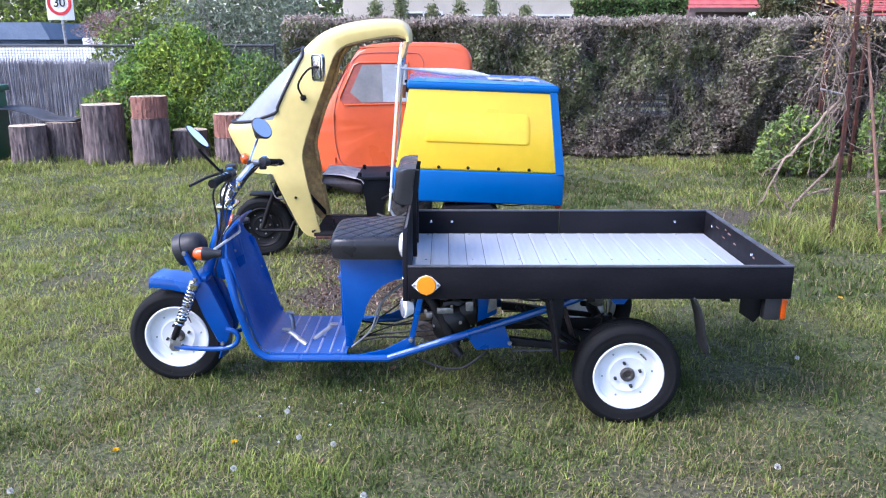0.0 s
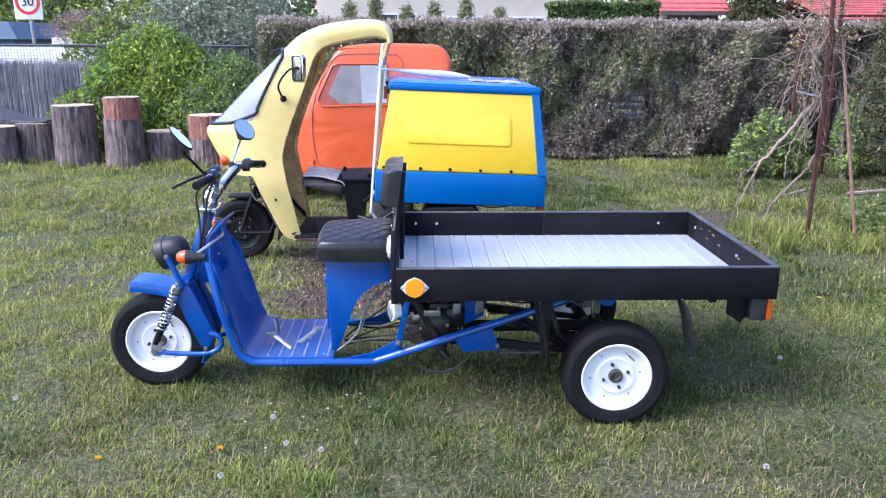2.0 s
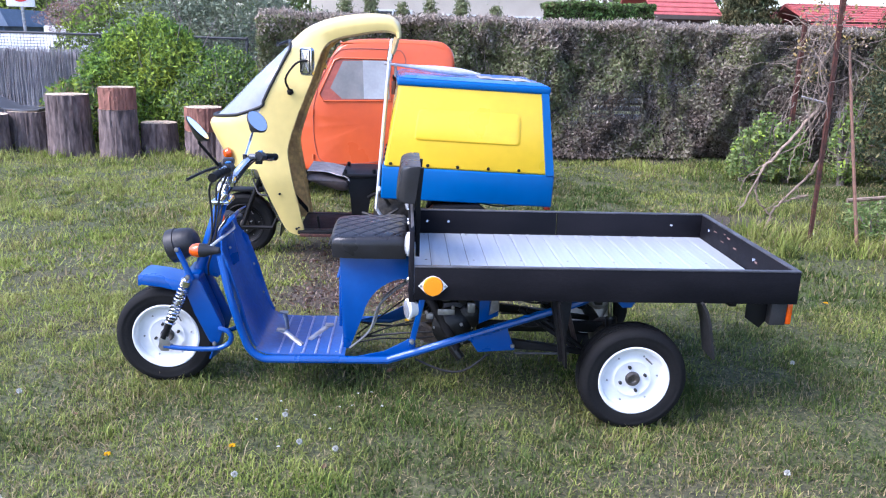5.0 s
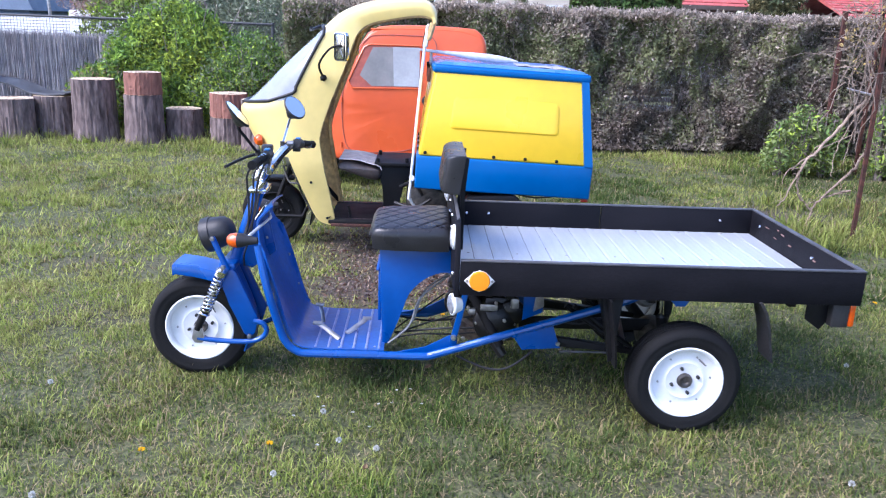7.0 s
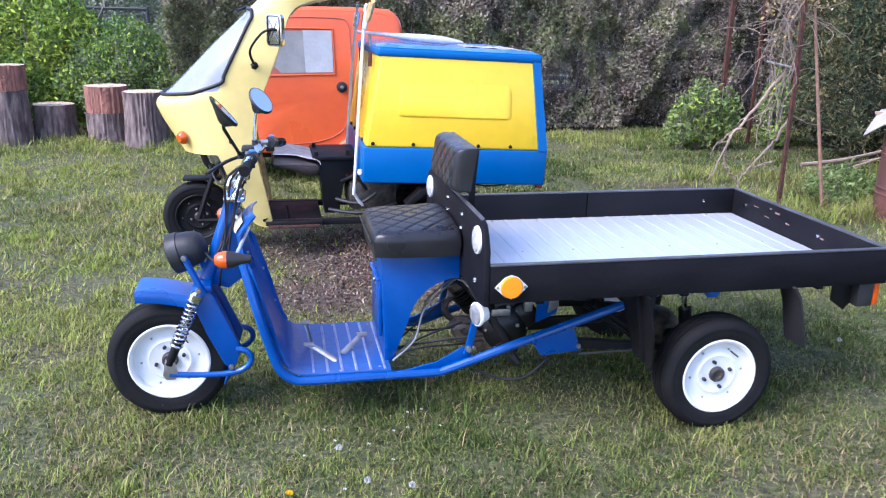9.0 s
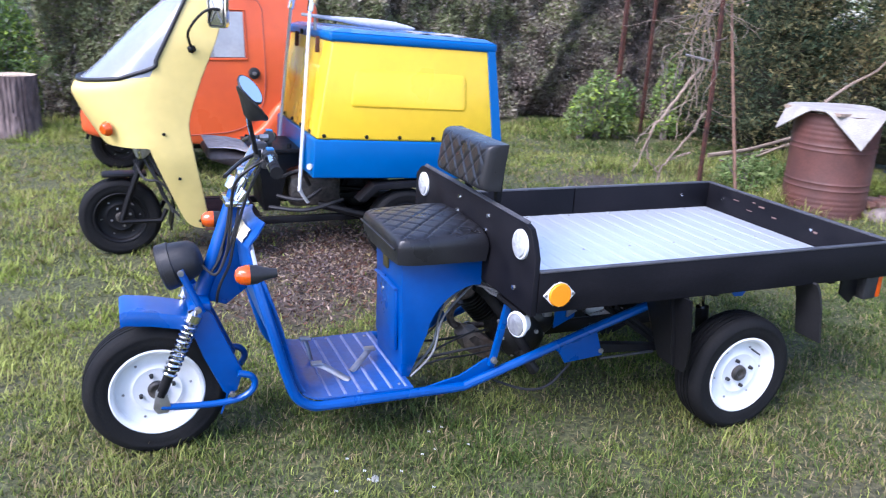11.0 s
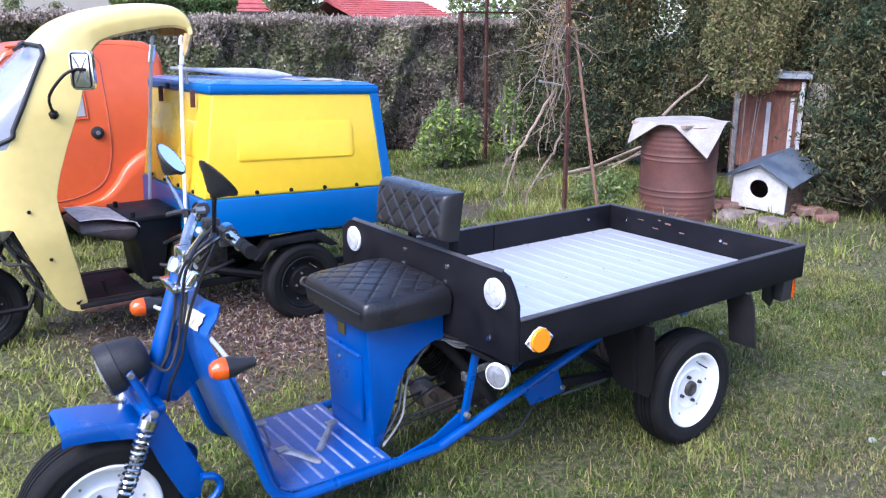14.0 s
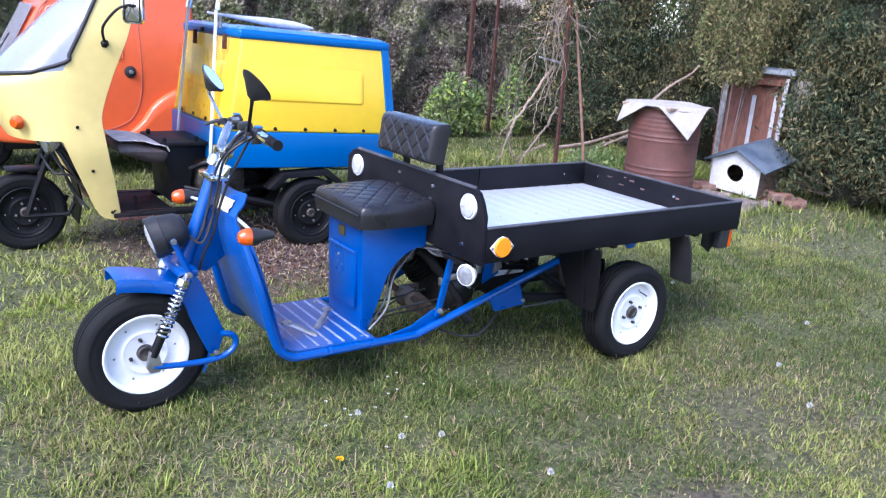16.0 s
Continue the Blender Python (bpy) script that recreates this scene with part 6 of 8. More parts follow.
wheel(otrike, "rear_wheel", (0.10, OY + 0.50, 0.262), 1, BLACK, label="black steel wheel")
part("chassis", bx(-1.5, 0.3, OY - 0.45, OY + 0.45, 0.26, 0.36, 0.02), BLACK, otrike)
part("front_arch", pl(arc(-1.66, 0.262, 0.30, 10, 170, 10) + arc(-1.66, 0.262, 0.33, 170, 10, 10), OY - 0.09, OY + 0.09), BLACK, otrike)
part("nose_light", lt([(0, 0.03), (0.05, 0.02), (0.06, 0)], (-1.95, OY - 0.25, 0.72), (-0.8, -0.4, 0.2), 16), CLEAR_LENS, otrike)
part("front_wiper", tb([(-1.55, OY - 0.3, 1.10), (-1.35, OY - 0.1, 1.38)], 0.008, 6), BLACK_PLASTIC, otrike)

# ---- hedge along the back ----
rng = np.random.default_rng(11)


def rods(name, a, b, r, mat):
    """Many thin three-sided sticks from a to b in one mesh."""
    a, b = np.asarray(a), np.asarray(b)
    n = len(a)
    d = b - a
    d /= np.linalg.norm(d, axis=1, keepdims=True) + 1e-9
    u = np.cross(d, rng.normal(size=(n, 3)))
    u /= np.linalg.norm(u, axis=1, keepdims=True) + 1e-9
    w = np.cross(d, u)
    r = np.broadcast_to(np.asarray(r, dtype=float), (n,))[:, None]
    ring = [u * math.cos(t) + w * math.sin(t) for t in (0, 2.094, 4.189)]
    v = np.stack([a + q * r for q in ring] + [b + q * r * 0.45 for q in ring], 1).reshape(-1, 3)
    i = np.arange(n)[:, None] * 6
    f = np.concatenate([i + np.array([[0, 1, 4, 3]]), i + np.array([[1, 2, 5, 4]]), i + np.array([[2, 0, 3, 5]])], 1).reshape(-1, 4)
    return cloud(name, v, f, [mat])


def hedge_top(x):
    return 2.19 + 0.018 * np.sin(x * 2.1) + 0.015 * np.sin(x * 5.3 + 1)


def hedge_side(x, z):
    return 13.45 + 0.12 * np.sin(x * 1.7 + z) + 0.10 * np.sin(x * 3.9 - 2 * z) + 0.08 * (z / 2.2)


hedge = thing("hedge", (3.0, 13.9, 0), "clipped deciduous hedge, sparse brown twigs with few small leaves", "hedge")
m = 5200
x0, y0 = rng.uniform(-2.6, 9.5, m), rng.uniform(13.62, 14.3, m)
z0 = rng.uniform(0.0, 1.6, m)
ln = rng.uniform(0.35, 0.9, m)
dr = rng.normal(0, 0.35, (m, 3))
dr[:, 2] = 0.7 + 0.4 * rng.random(m)
dr /= np.linalg.norm(dr, axis=1, keepdims=True)
A = np.stack([x0, y0, z0], 1)
B = A + dr * ln[:, None]
B[:, 2] = np.minimum(B[:, 2], hedge_top(B[:, 0]) + rng.normal(0.02, 0.04, m))
B[:, 1] = np.maximum(B[:, 1], hedge_side(B[:, 0], B[:, 2]) + 0.03)
part("twig_tangle", rods("twig_tangle", A, B, rng.uniform(0.002, 0.007, m), TWIG), TWIG, hedge)
m = 190000
x = rng.uniform(-2.6, 9.5, m)
z = 0.06 + rng.random(m) ** 0.85 * (hedge_top(x) - 0.06)
sway = 0.25 * np.sin(z * 2.3 + x * 0.8)
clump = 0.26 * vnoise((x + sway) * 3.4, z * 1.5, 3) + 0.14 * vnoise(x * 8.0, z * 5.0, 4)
y = hedge_side(x, z) - 0.20 + clump + np.abs(rng.normal(0, 0.09, m))
top = rng.random(m) < 0.17
z = np.where(top, hedge_top(x) + rng.normal(0, 0.035, m) + 0.06 * vnoise(x * 6, y * 6, 6), z)
y = np.where(top, rng.uniform(13.45, 14.4, m), y)
thin = vnoise(x * 1.9, z * 2.4, 5)
bare_band = np.clip((1.75 - z) / 0.4, 0, 1) * np.clip((z - 0.3) / 0.3, 0, 1)
ok = rng.random(m) < 1.0 - 3.0 * np.clip(thin - 0.60, 0, 1) * bare_band
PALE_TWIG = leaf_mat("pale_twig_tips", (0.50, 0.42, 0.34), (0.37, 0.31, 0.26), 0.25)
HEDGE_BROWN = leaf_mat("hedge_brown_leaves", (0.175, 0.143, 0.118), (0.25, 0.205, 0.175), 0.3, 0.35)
side = ok & ~top
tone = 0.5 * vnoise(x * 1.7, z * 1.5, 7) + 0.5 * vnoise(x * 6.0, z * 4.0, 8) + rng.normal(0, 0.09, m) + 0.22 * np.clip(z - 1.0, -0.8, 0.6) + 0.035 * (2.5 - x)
# Leaves lying deeper in the clumps (kind 2) get the shade-darkened colour.
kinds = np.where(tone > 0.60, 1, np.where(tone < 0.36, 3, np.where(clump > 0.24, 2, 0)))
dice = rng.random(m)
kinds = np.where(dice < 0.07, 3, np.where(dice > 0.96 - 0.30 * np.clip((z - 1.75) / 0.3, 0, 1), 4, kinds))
part("foliage", leaf_cloud("foliage", np.stack([x, y, z], 1)[side], 0.030, [HEDGE_LEAF, HEDGE_GREEN, HEDGE_SHADE, HEDGE_BROWN, PALE_TWIG], rng, long=2.0, up=0.25, picks=kinds[side]), HEDGE_LEAF, hedge)
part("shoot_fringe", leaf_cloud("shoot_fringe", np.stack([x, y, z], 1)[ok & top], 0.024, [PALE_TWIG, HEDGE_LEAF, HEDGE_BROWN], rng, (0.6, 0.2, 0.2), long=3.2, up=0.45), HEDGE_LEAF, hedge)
# Added dark slab behind the leaves for the hedge's inner shade, with gaps left open.
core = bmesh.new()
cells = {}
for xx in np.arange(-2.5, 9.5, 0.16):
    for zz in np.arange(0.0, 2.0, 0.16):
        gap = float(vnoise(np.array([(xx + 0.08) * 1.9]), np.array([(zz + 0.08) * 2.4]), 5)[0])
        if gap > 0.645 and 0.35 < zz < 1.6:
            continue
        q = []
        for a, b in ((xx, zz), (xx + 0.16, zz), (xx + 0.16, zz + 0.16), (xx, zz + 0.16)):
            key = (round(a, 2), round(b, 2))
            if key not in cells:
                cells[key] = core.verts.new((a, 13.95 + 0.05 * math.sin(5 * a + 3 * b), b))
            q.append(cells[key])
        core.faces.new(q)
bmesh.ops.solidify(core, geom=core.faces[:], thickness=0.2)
part("hedge_core", core, mk("hedge_inner_shade", (0.045, 0.043, 0.032), (0.085, 0.075, 0.06), 9, 1.0, bump=1.0, bscale=20, fine=0.4), hedge)

sf = thing("slatted_fence", (3.0, 14.75, 0), "pale slatted fence just showing through gaps in the hedge", "fence")
SLAT = mk("pale_fence_slat", (0.62, 0.63, 0.66), (0.50, 0.51, 0.54), 3, 0.7, bump=0.1)
for k in range(2, 9):
    part("slat", bx(-2.4, 9.4, 14.70, 14.725, 0.16 + 0.145 * k, 0.245 + 0.145 * k, 0.004), SLAT, sf)
for k in range(6):
    part("fence_post", bx(-2.35 + 2.32 * k, -2.27 + 2.32 * k, 14.73, 14.81, -0.05, 1.5, 0.005), STEEL, sf)


# ---- shrubs and trees ----
def bush(name, at, rx, ry, h, nleaf, size, mats, share, label, seed, stems=26, base=0.1, category="bush", stem=0.014):
    r = np.random.default_rng(seed)
    ob = thing(name, (at[0], at[1], 0), label, category)
    th = r.uniform(0, 2 * math.pi, nleaf)
    u = r.random(nleaf) ** 0.45
    zz = r.random(nleaf)
    w = (0.55 + 0.45 * np.sin(np.clip(zz, 0, 1) * math.pi * 0.85 + 0.25)) * (1 + 0.22 * np.sin(3 * th + 5 * zz) + 0.12 * np.sin(7 * th - 9 * zz))
    c = np.stack([at[0] + np.cos(th) * rx * u * w, at[1] + np.sin(th) * ry * u * w, base + zz * (h - base) * (1 - 0.28 * u * u) + r.normal(0, 0.04, nleaf)], 1)
    lump3 = np.sin(c[:, 0] * 5.1 + c[:, 2] * 3) * np.sin(c[:, 2] * 6.0 + c[:, 1] * 4)
    c = c[r.random(nleaf) < 0.68 + 0.4 * lump3]
    part("foliage", leaf_cloud("foliage", c, size, mats, r, share, long=2.6), mats[0], ob)
    bm = bmesh.new()
    for k in range(stems):
        t = r.uniform(0, 2 * math.pi)
        p0 = Vector((at[0] + math.cos(t) * rx * 0.15, at[1] + math.sin(t) * ry * 0.15, -0.02))
        p2 = Vector((at[0] + math.cos(t) * rx * r.uniform(0.3, 0.9), at[1] + math.sin(t) * ry * r.uniform(0.3, 0.9), h * r.uniform(0.6, 1.0)))
        tube(bm, [p0, p0.lerp(p2, 0.5) + Vector((0, 0, 0.1 * h)), p2], stem, 5, bend=3, taper=0.35)
    part("stem_tangle", bm, TWIG, ob)
    return ob


bush("leafy_shrub", (-4.45, 14.2), 1.25, 0.42, 2.2, 40000, 0.033, [BUSH_LEAF, BUSH_DARK], (0.6, 0.4), "bright green leafy garden shrub behind the stumps", 21)
bush("leafy_shrub", (-3.25, 14.0), 0.9, 0.6, 1.75, 22000, 0.026, [BUSH_DARK, BUSH_LEAF, JUNIPER], (0.6, 0.2, 0.2), "darker green shrub beside the bright one", 22)
bush("leafy_shrub", (-5.7, 13.9), 0.6, 0.4, 1.15, 5000, 0.04, [BUSH_DARK, BUSH_LEAF, STRAW], (0.5, 0.35, 0.15), "thin low shrub against the reed fence", 23)
bush("juniper_bush", (-3.9, 17.0), 2.2, 1.0, 3.3, 34000, 0.036, [JUNIPER], None, "grey-green juniper bush beyond the fence", 24)
bush("juniper_bush", (-1.9, 15.4), 1.1, 0.8, 2.45, 22000, 0.03, [JUNIPER, FAR_LEAF], (0.5, 0.5), "olive-green evergreen bush at the end of the hedge", 25)
for x, y, w, h, n, sd in ((4.80, 11.6, 0.24, 0.78, 1300, 26), (5.12, 11.65, 0.30, 1.08, 2200, 46), (5.50, 11.7, 0.24, 0.96, 1400, 47)):
    bush("leafy_shrub", (x, y), w, 0.3, h, n, 0.032, [MID_LEAF, BUSH_DARK, BUSH_LEAF], (0.6, 0.25, 0.15), "fresh green young shrub by the hedge", sd, stems=14)
bush("leafy_shrub", (6.25, 11.5), 0.24, 0.3, 1.25, 1700, 0.030, [MID_LEAF, BUSH_DARK, BUSH_LEAF], (0.6, 0.25, 0.15), "fresh green young shrub by the trellis", 27)
bush("leafy_shrub", (4.75, 8.0), 0.4, 0.35, 0.42, 2800, 0.02, [MID_LEAF, BUSH_DARK], (0.6, 0.4), "low green weeds at the foot of the post", 28, stems=8)


# Near-black filler colour: painted shade for the inside of thujas and the far hedge.
SHADE_CORE = mk("painted_inner_shade", (0.018, 0.022, 0.012), (0.04, 0.034, 0.02), 14, 1.0, bump=1.0, bscale=30, fine=0.5)


def conifer(at, h, r0, seed, n=9000, mats=None, label="dense dark green thuja with brownish sprays", name="thuja_tree", size=0.085):
    r = np.random.default_rng(seed)
    ob = thing(name, (at[0], at[1], 0), label, "tree", "row of thujas")
    part("trunk", tb([(at[0], at[1], -0.03), (at[0] + 0.03, at[1], h * 0.5), (at[0], at[1], h * 0.97)], 0.09, 8, taper=0.15), BARK, ob)
    m = 1300
    th, zz = r.uniform(0, 2 * math.pi, m), r.random(m) ** 0.8
    w = r0 * (1 - zz ** 1.6) * (1 + 0.2 * np.sin(3 * th + 8 * zz)) * r.uniform(0.86, 1.14, m) + 0.05
    tip = np.stack([at[0] + np.cos(th) * w, at[1] + np.sin(th) * w, 0.1 + zz * (h - 0.1) + 0.18], 1)
    root = np.stack([np.full(m, at[0]), np.full(m, at[1]), np.maximum(tip[:, 2] - 0.35, 0.05)], 1)
    part("limb_tangle", rods("limb_tangle", root, root + (tip - root) * 0.78, 0.009, BARK), BARK, ob)
    wt = np.clip(1.4 - zz, 0.1, 1) * (1 - 0.75 * (tip[:, 2] > 3.3))
    k = r.choice(m, n, p=wt / wt.sum())
    f = 1 - r.random(n) ** 1.3 * 0.5
    c = root[k] + (tip[k] - root[k]) * f[:, None] + r.normal(0, 0.08, (n, 3))
    c[:, 2] = np.maximum(c[:, 2], 0.03)
    part("crown", leaf_cloud("crown", c, size, mats or [THUJA, THUJA_DEEP, OLIVE_LEAF], r, (0.56, 0.32, 0.12) if mats is None else None, long=3.0, up=0.3), THUJA, ob)
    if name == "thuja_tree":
        # Added dark cone inside the crown: it paints inner shade and stops see-through.
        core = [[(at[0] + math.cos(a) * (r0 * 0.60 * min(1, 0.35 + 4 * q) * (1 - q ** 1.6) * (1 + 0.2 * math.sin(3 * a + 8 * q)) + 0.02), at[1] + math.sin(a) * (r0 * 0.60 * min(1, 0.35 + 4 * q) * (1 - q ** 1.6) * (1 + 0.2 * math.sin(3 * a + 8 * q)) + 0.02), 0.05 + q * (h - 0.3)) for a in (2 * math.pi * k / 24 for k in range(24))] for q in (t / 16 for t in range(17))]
        part("shade_core", sheet(bmesh.new(), core, close=True), SHADE_CORE, ob)
    return ob


for x, y, h, r0, s in ((7.4, 11.6, 4.2, 0.9, 1), (7.0, 10.2, 4.6, 0.95, 2), (8.3, 9.0, 4.8, 1.1, 3), (9.6, 8.2, 4.6, 1.2, 4), (7.02, 5.95, 4.4, 0.8, 5), (8.3, 6.5, 4.4, 0.9, 8), (7.2, 4.9, 4.5, 0.95, 6), (8.6, 4.2, 4.2, 1.0, 7)):
    conifer((x, y), h, r0, 40 + s, n=48000, size=0.022)

# ---- rusty trellis with dead vines ----
RPOST = [((3.94, 7.84), (3.93, 7.90), 2.75, 0.024), ((5.58, 11.9), (5.58, 11.9), 2.32, 0.040), ((6.17, 12.0), (6.17, 12.0), 2.75, 0.03)]
for (xa, ya), (xb, yb), h, r in RPOST:
    bm = bmesh.new()
    tube(bm, [(xa, ya, -0.05), (xa * 0.5 + xb * 0.5, ya, h * 0.5), (xb, yb, h)], r, 4)
    solo("trellis_post", bm, RUST, "rusty angle-iron trellis post standing in the grass", "post", "trellis posts", smooth=None)
solo("trellis_rail", tb([(5.54, 11.9, 2.32), (7.1, 12.1, 2.34)], 0.022, 4), RUST, "rusty iron rail across two trellis posts", "rail", smooth=None)
solo("trellis_rail", tb([(3.93, 7.92, 1.44), (3.80, 8.15, 1.48)], 0.013, 6), STEEL, "short grey pipe tied to the rusty post", "pipe")
solo("wooden_pole", tb([(4.43, 7.79, -0.03), (4.31, 7.83, 0.65), (4.14, 7.90, 1.67), (4.09, 7.92, 2.0)], 0.020, 7, taper=0.6), mk("reddish_pole_wood", (0.27, 0.145, 0.10), (0.19, 0.115, 0.085), 9, 0.85, bump=0.3, fine=0.2), "thin reddish-brown leaning wooden pole", "pole")
vine = thing("dead_vine", (3.75, 7.95, 0), "tangle of dry leafless vine stems on the trellis", "vine")
r = random.Random(4)
bm = bmesh.new()
for k in range(64):
    x, y, z = 3.86 + r.gauss(0, 0.13), 7.98 + r.uniform(-0.2, 0.3), r.triangular(1.25, 2.5, 2.0)
    pts = [Vector((x, y, z))]
    d = Vector((r.uniform(-1, 1), r.uniform(-0.5, 0.5), r.uniform(-0.45, 0.6)))
    for q in range(r.randint(3, 6)):
        d = (d.normalized() + Vector((r.uniform(-0.6, 0.6), r.uniform(-0.4, 0.4), r.uniform(-0.6, 0.5)))).normalized()
        pts.append(pts[-1] + d * r.uniform(0.05, 0.14))
        pts[-1].z = max(0.9, min(2.6, pts[-1].z))
    tube(bm, pts, r.uniform(0.003, 0.0065), 5, bend=2, taper=0.4)
for k in range(9):
    x = 3.85 + r.uniform(-0.1, 0.12)
    pts = [Vector((x, 7.95, 2.1 + r.uniform(-0.3, 0.4)))]
    for q in range(6):
        pts.append(pts[-1] + Vector((r.uniform(-0.09, 0.08), r.uniform(-0.06, 0.06), -r.uniform(0.12, 0.25))))
    tube(bm, pts, r.uniform(0.004, 0.008), 5, bend=2, taper=0.6)
part("stem_tangle", bm, mk("grey_brown_vine_stems", (0.29, 0.225, 0.175), (0.17, 0.13, 0.105), 12, 0.9, fine=0.3, island=0.3), vine)
VINE_WOOD = mk("weathered_vine_bark", (0.30, 0.225, 0.17), (0.15, 0.11, 0.085), 30, 0.9, bump=0.8, bscale=90, fine=0.4)
stems = (([(3.99, 8.08, 1.40), (3.75, 8.1, 1.09), (3.55, 8.1, 0.84), (3.48, 8.1, 0.75), (3.43, 8.1, 0.62)], 0.017, DRY_WOOD),
         ([(3.48, 8.1, 0.75), (3.32, 8.08, 0.40), (3.24, 8.06, 0.30)], 0.010, DRY_WOOD),
         ([(3.43, 8.1, 0.62), (3.45, 8.1, 0.42), (3.55, 8.1, 0.32), (3.61, 8.1, 0.24)], 0.011, VINE_WOOD),
         ([(4.06, 8.04, 0.92), (3.98, 8.08, 0.72), (3.90, 8.1, 0.60), (3.71, 8.1, 0.39), (3.61, 8.1, 0.24), (3.60, 8.1, -0.03)], 0.015, VINE_WOOD),
         ([(3.98, 8.08, 0.47), (3.86, 8.1, 0.44), (3.72, 8.1, 0.39)], 0.014, VINE_WOOD),
         ([(3.55, 8.1, 0.84), (3.42, 8.12, 0.72), (3.29, 8.1, 0.63), (3.28, 8.1, 0.52)], 0.007, VINE_WOOD),
         ([(3.55, 8.1, 0.85), (3.82, 8.1, 0.99), (3.97, 8.08, 1.08)], 0.006, DRY_WOOD),
         ([(3.98, 8.05, 1.37), (3.80, 8.06, 1.05), (3.74, 8.05, 0.86), (3.72, 8.02, 0.62)], 0.006, DRY_WOOD),
         ([(3.95, 8.02, 1.30), (3.86, 8.04, 1.0), (3.83, 8.05, 0.75)], 0.005, VINE_WOOD),
         ([(3.97, 8.06, 1.36), (3.88, 8.02, 1.7), (3.96, 8.0, 2.0), (3.86, 8.0, 2.4)], 0.010, VINE_WOOD),
         ([(3.98, 8.02, 1.28), (4.03, 8.0, 1.6), (3.93, 8.0, 1.95), (4.08, 8.0, 2.3)], 0.008, DRY_WOOD),
         ([(3.98, 8.05, 2.0), (4.25, 8.1, 2.0), (4.62, 8.2, 2.08)], 0.008, VINE_WOOD),
         ([(4.1, 8.05, 1.95), (4.45, 8.15, 1.85), (4.8, 8.2, 1.66)], 0.007, DRY_WOOD),
         ([(4.02, 8.0, 1.0), (4.2, 8.0, 0.9), (4.4, 8.0, 0.86)], 0.006, VINE_WOOD))
for pts, rad, mat in stems:
    line = [Vector(p) for p in smooth_line(pts, 5)]
    line = [p + Vector((r.uniform(-1, 1), r.uniform(-1, 1), r.uniform(-1, 1))) * 0.010 if 0 < k < len(line) - 1 else p for k, p in enumerate(line)]
    part("thick_stem", tb(line, rad, 7, taper=0.6), mat, vine)
    for k in range(2, len(line) - 1, 3):
        d = Vector((r.uniform(-1, 1), r.uniform(-0.6, 0.6), r.uniform(-0.5, 0.8))).normalized()
        part("side_twig", tb([line[k], line[k] + d * 0.07, line[k] + d * 0.12 + Vector((r.uniform(-0.05, 0.05), 0, r.uniform(-0.06, 0.02)))], rad * 0.32, 5, taper=0.4), mat, vine)
vr = np.random.default_rng(8)
c = np.concatenate([np.stack([vr.normal(cx + 0.12, 0.07, 60), vr.normal(7.98, 0.08, 60), vr.normal(cz, 0.06, 60)], 1) for cx, cz in ((3.55, 1.95), (3.75, 2.15), (3.95, 2.3), (3.7, 1.75), (4.05, 2.05), (3.6, 2.35))])
GOLD_LEAF = leaf_mat("withered_gold_leaves", (0.46, 0.33, 0.12), (0.34, 0.26, 0.12), 0.3)
part("dry_foliage", leaf_cloud("dry_foliage", c, 0.022, [GOLD_LEAF, STRAW, DRY_WOOD], vr, (0.45, 0.25, 0.3)), STRAW, vine)
solo("fallen_branch", tb([(4.8, 8.75, 0.30), (5.3, 8.7, 0.36), (6.0, 8.9, 0.42), (7.2, 9.0, 0.62)], 0.026, 8, bend=4, taper=0.7), DRY_WOOD, "bare pale fallen branch lying behind the drum", "branch")
solo("fallen_branch", tb([(4.9, 8.65, 0.26), (5.8, 8.8, 0.34), (6.6, 8.9, 0.45)], 0.018, 7, bend=4, taper=0.6), DRY_WOOD, "bare pale fallen branch lying behind the drum", "branch")
solo("fallen_branch", tb([(4.85, 8.5, 0.20), (5.3, 8.55, 0.30), (6.2, 8.7, 0.50)], 0.016, 7, bend=4, taper=0.5), DRY_WOOD, "bare thin fallen branch lying behind the drum", "branch")
solo("fallen_branch", tb([(5.55, 7.9, 1.03), (6.0, 8.0, 1.22), (6.4, 8.05, 1.36), (6.55, 8.05, 1.48)], 0.018, 7, bend=4, taper=0.6), DRY_WOOD, "bare branch leaning over the drum lid", "branch")

# ---- oil drum, kennel, hutch, bricks ----
DX, DY = 5.08, 7.26
drum = thing("oil_drum", (DX, DY, 0), "brown ribbed steel oil drum under a pale cloth lid", "drum")
pr = [(0, 0.0), (0.40, 0.0), (0.415, 0.02)]
for zc in (0.07, 0.12, 0.17, 0.22, 0.30, 0.36, 0.68, 0.73, 0.80, 0.85, 0.90, 0.95):
    pr += [(0.406, zc - 0.02), (0.407, zc - 0.014), (0.413 if zc in (0.30, 0.36, 0.68, 0.73) else 0.409, zc), (0.407, zc + 0.014), (0.406, zc + 0.02)]
pr += [(0.405, 1.02), (0.415, 1.035), (0, 1.035)]
part("barrel", lt(pr, (DX, DY, -0.02), (0, 0, 1), 48), DRUM, drum, "", 40)
part("lid_board", pl([(DX - 0.36, DY - 0.34), (DX + 0.40, DY - 0.30), (DX + 0.42, DY + 0.36), (DX - 0.36, DY + 0.38)], 1.017, 1.045, axis="z"), DRY_WOOD, drum)
cl = []
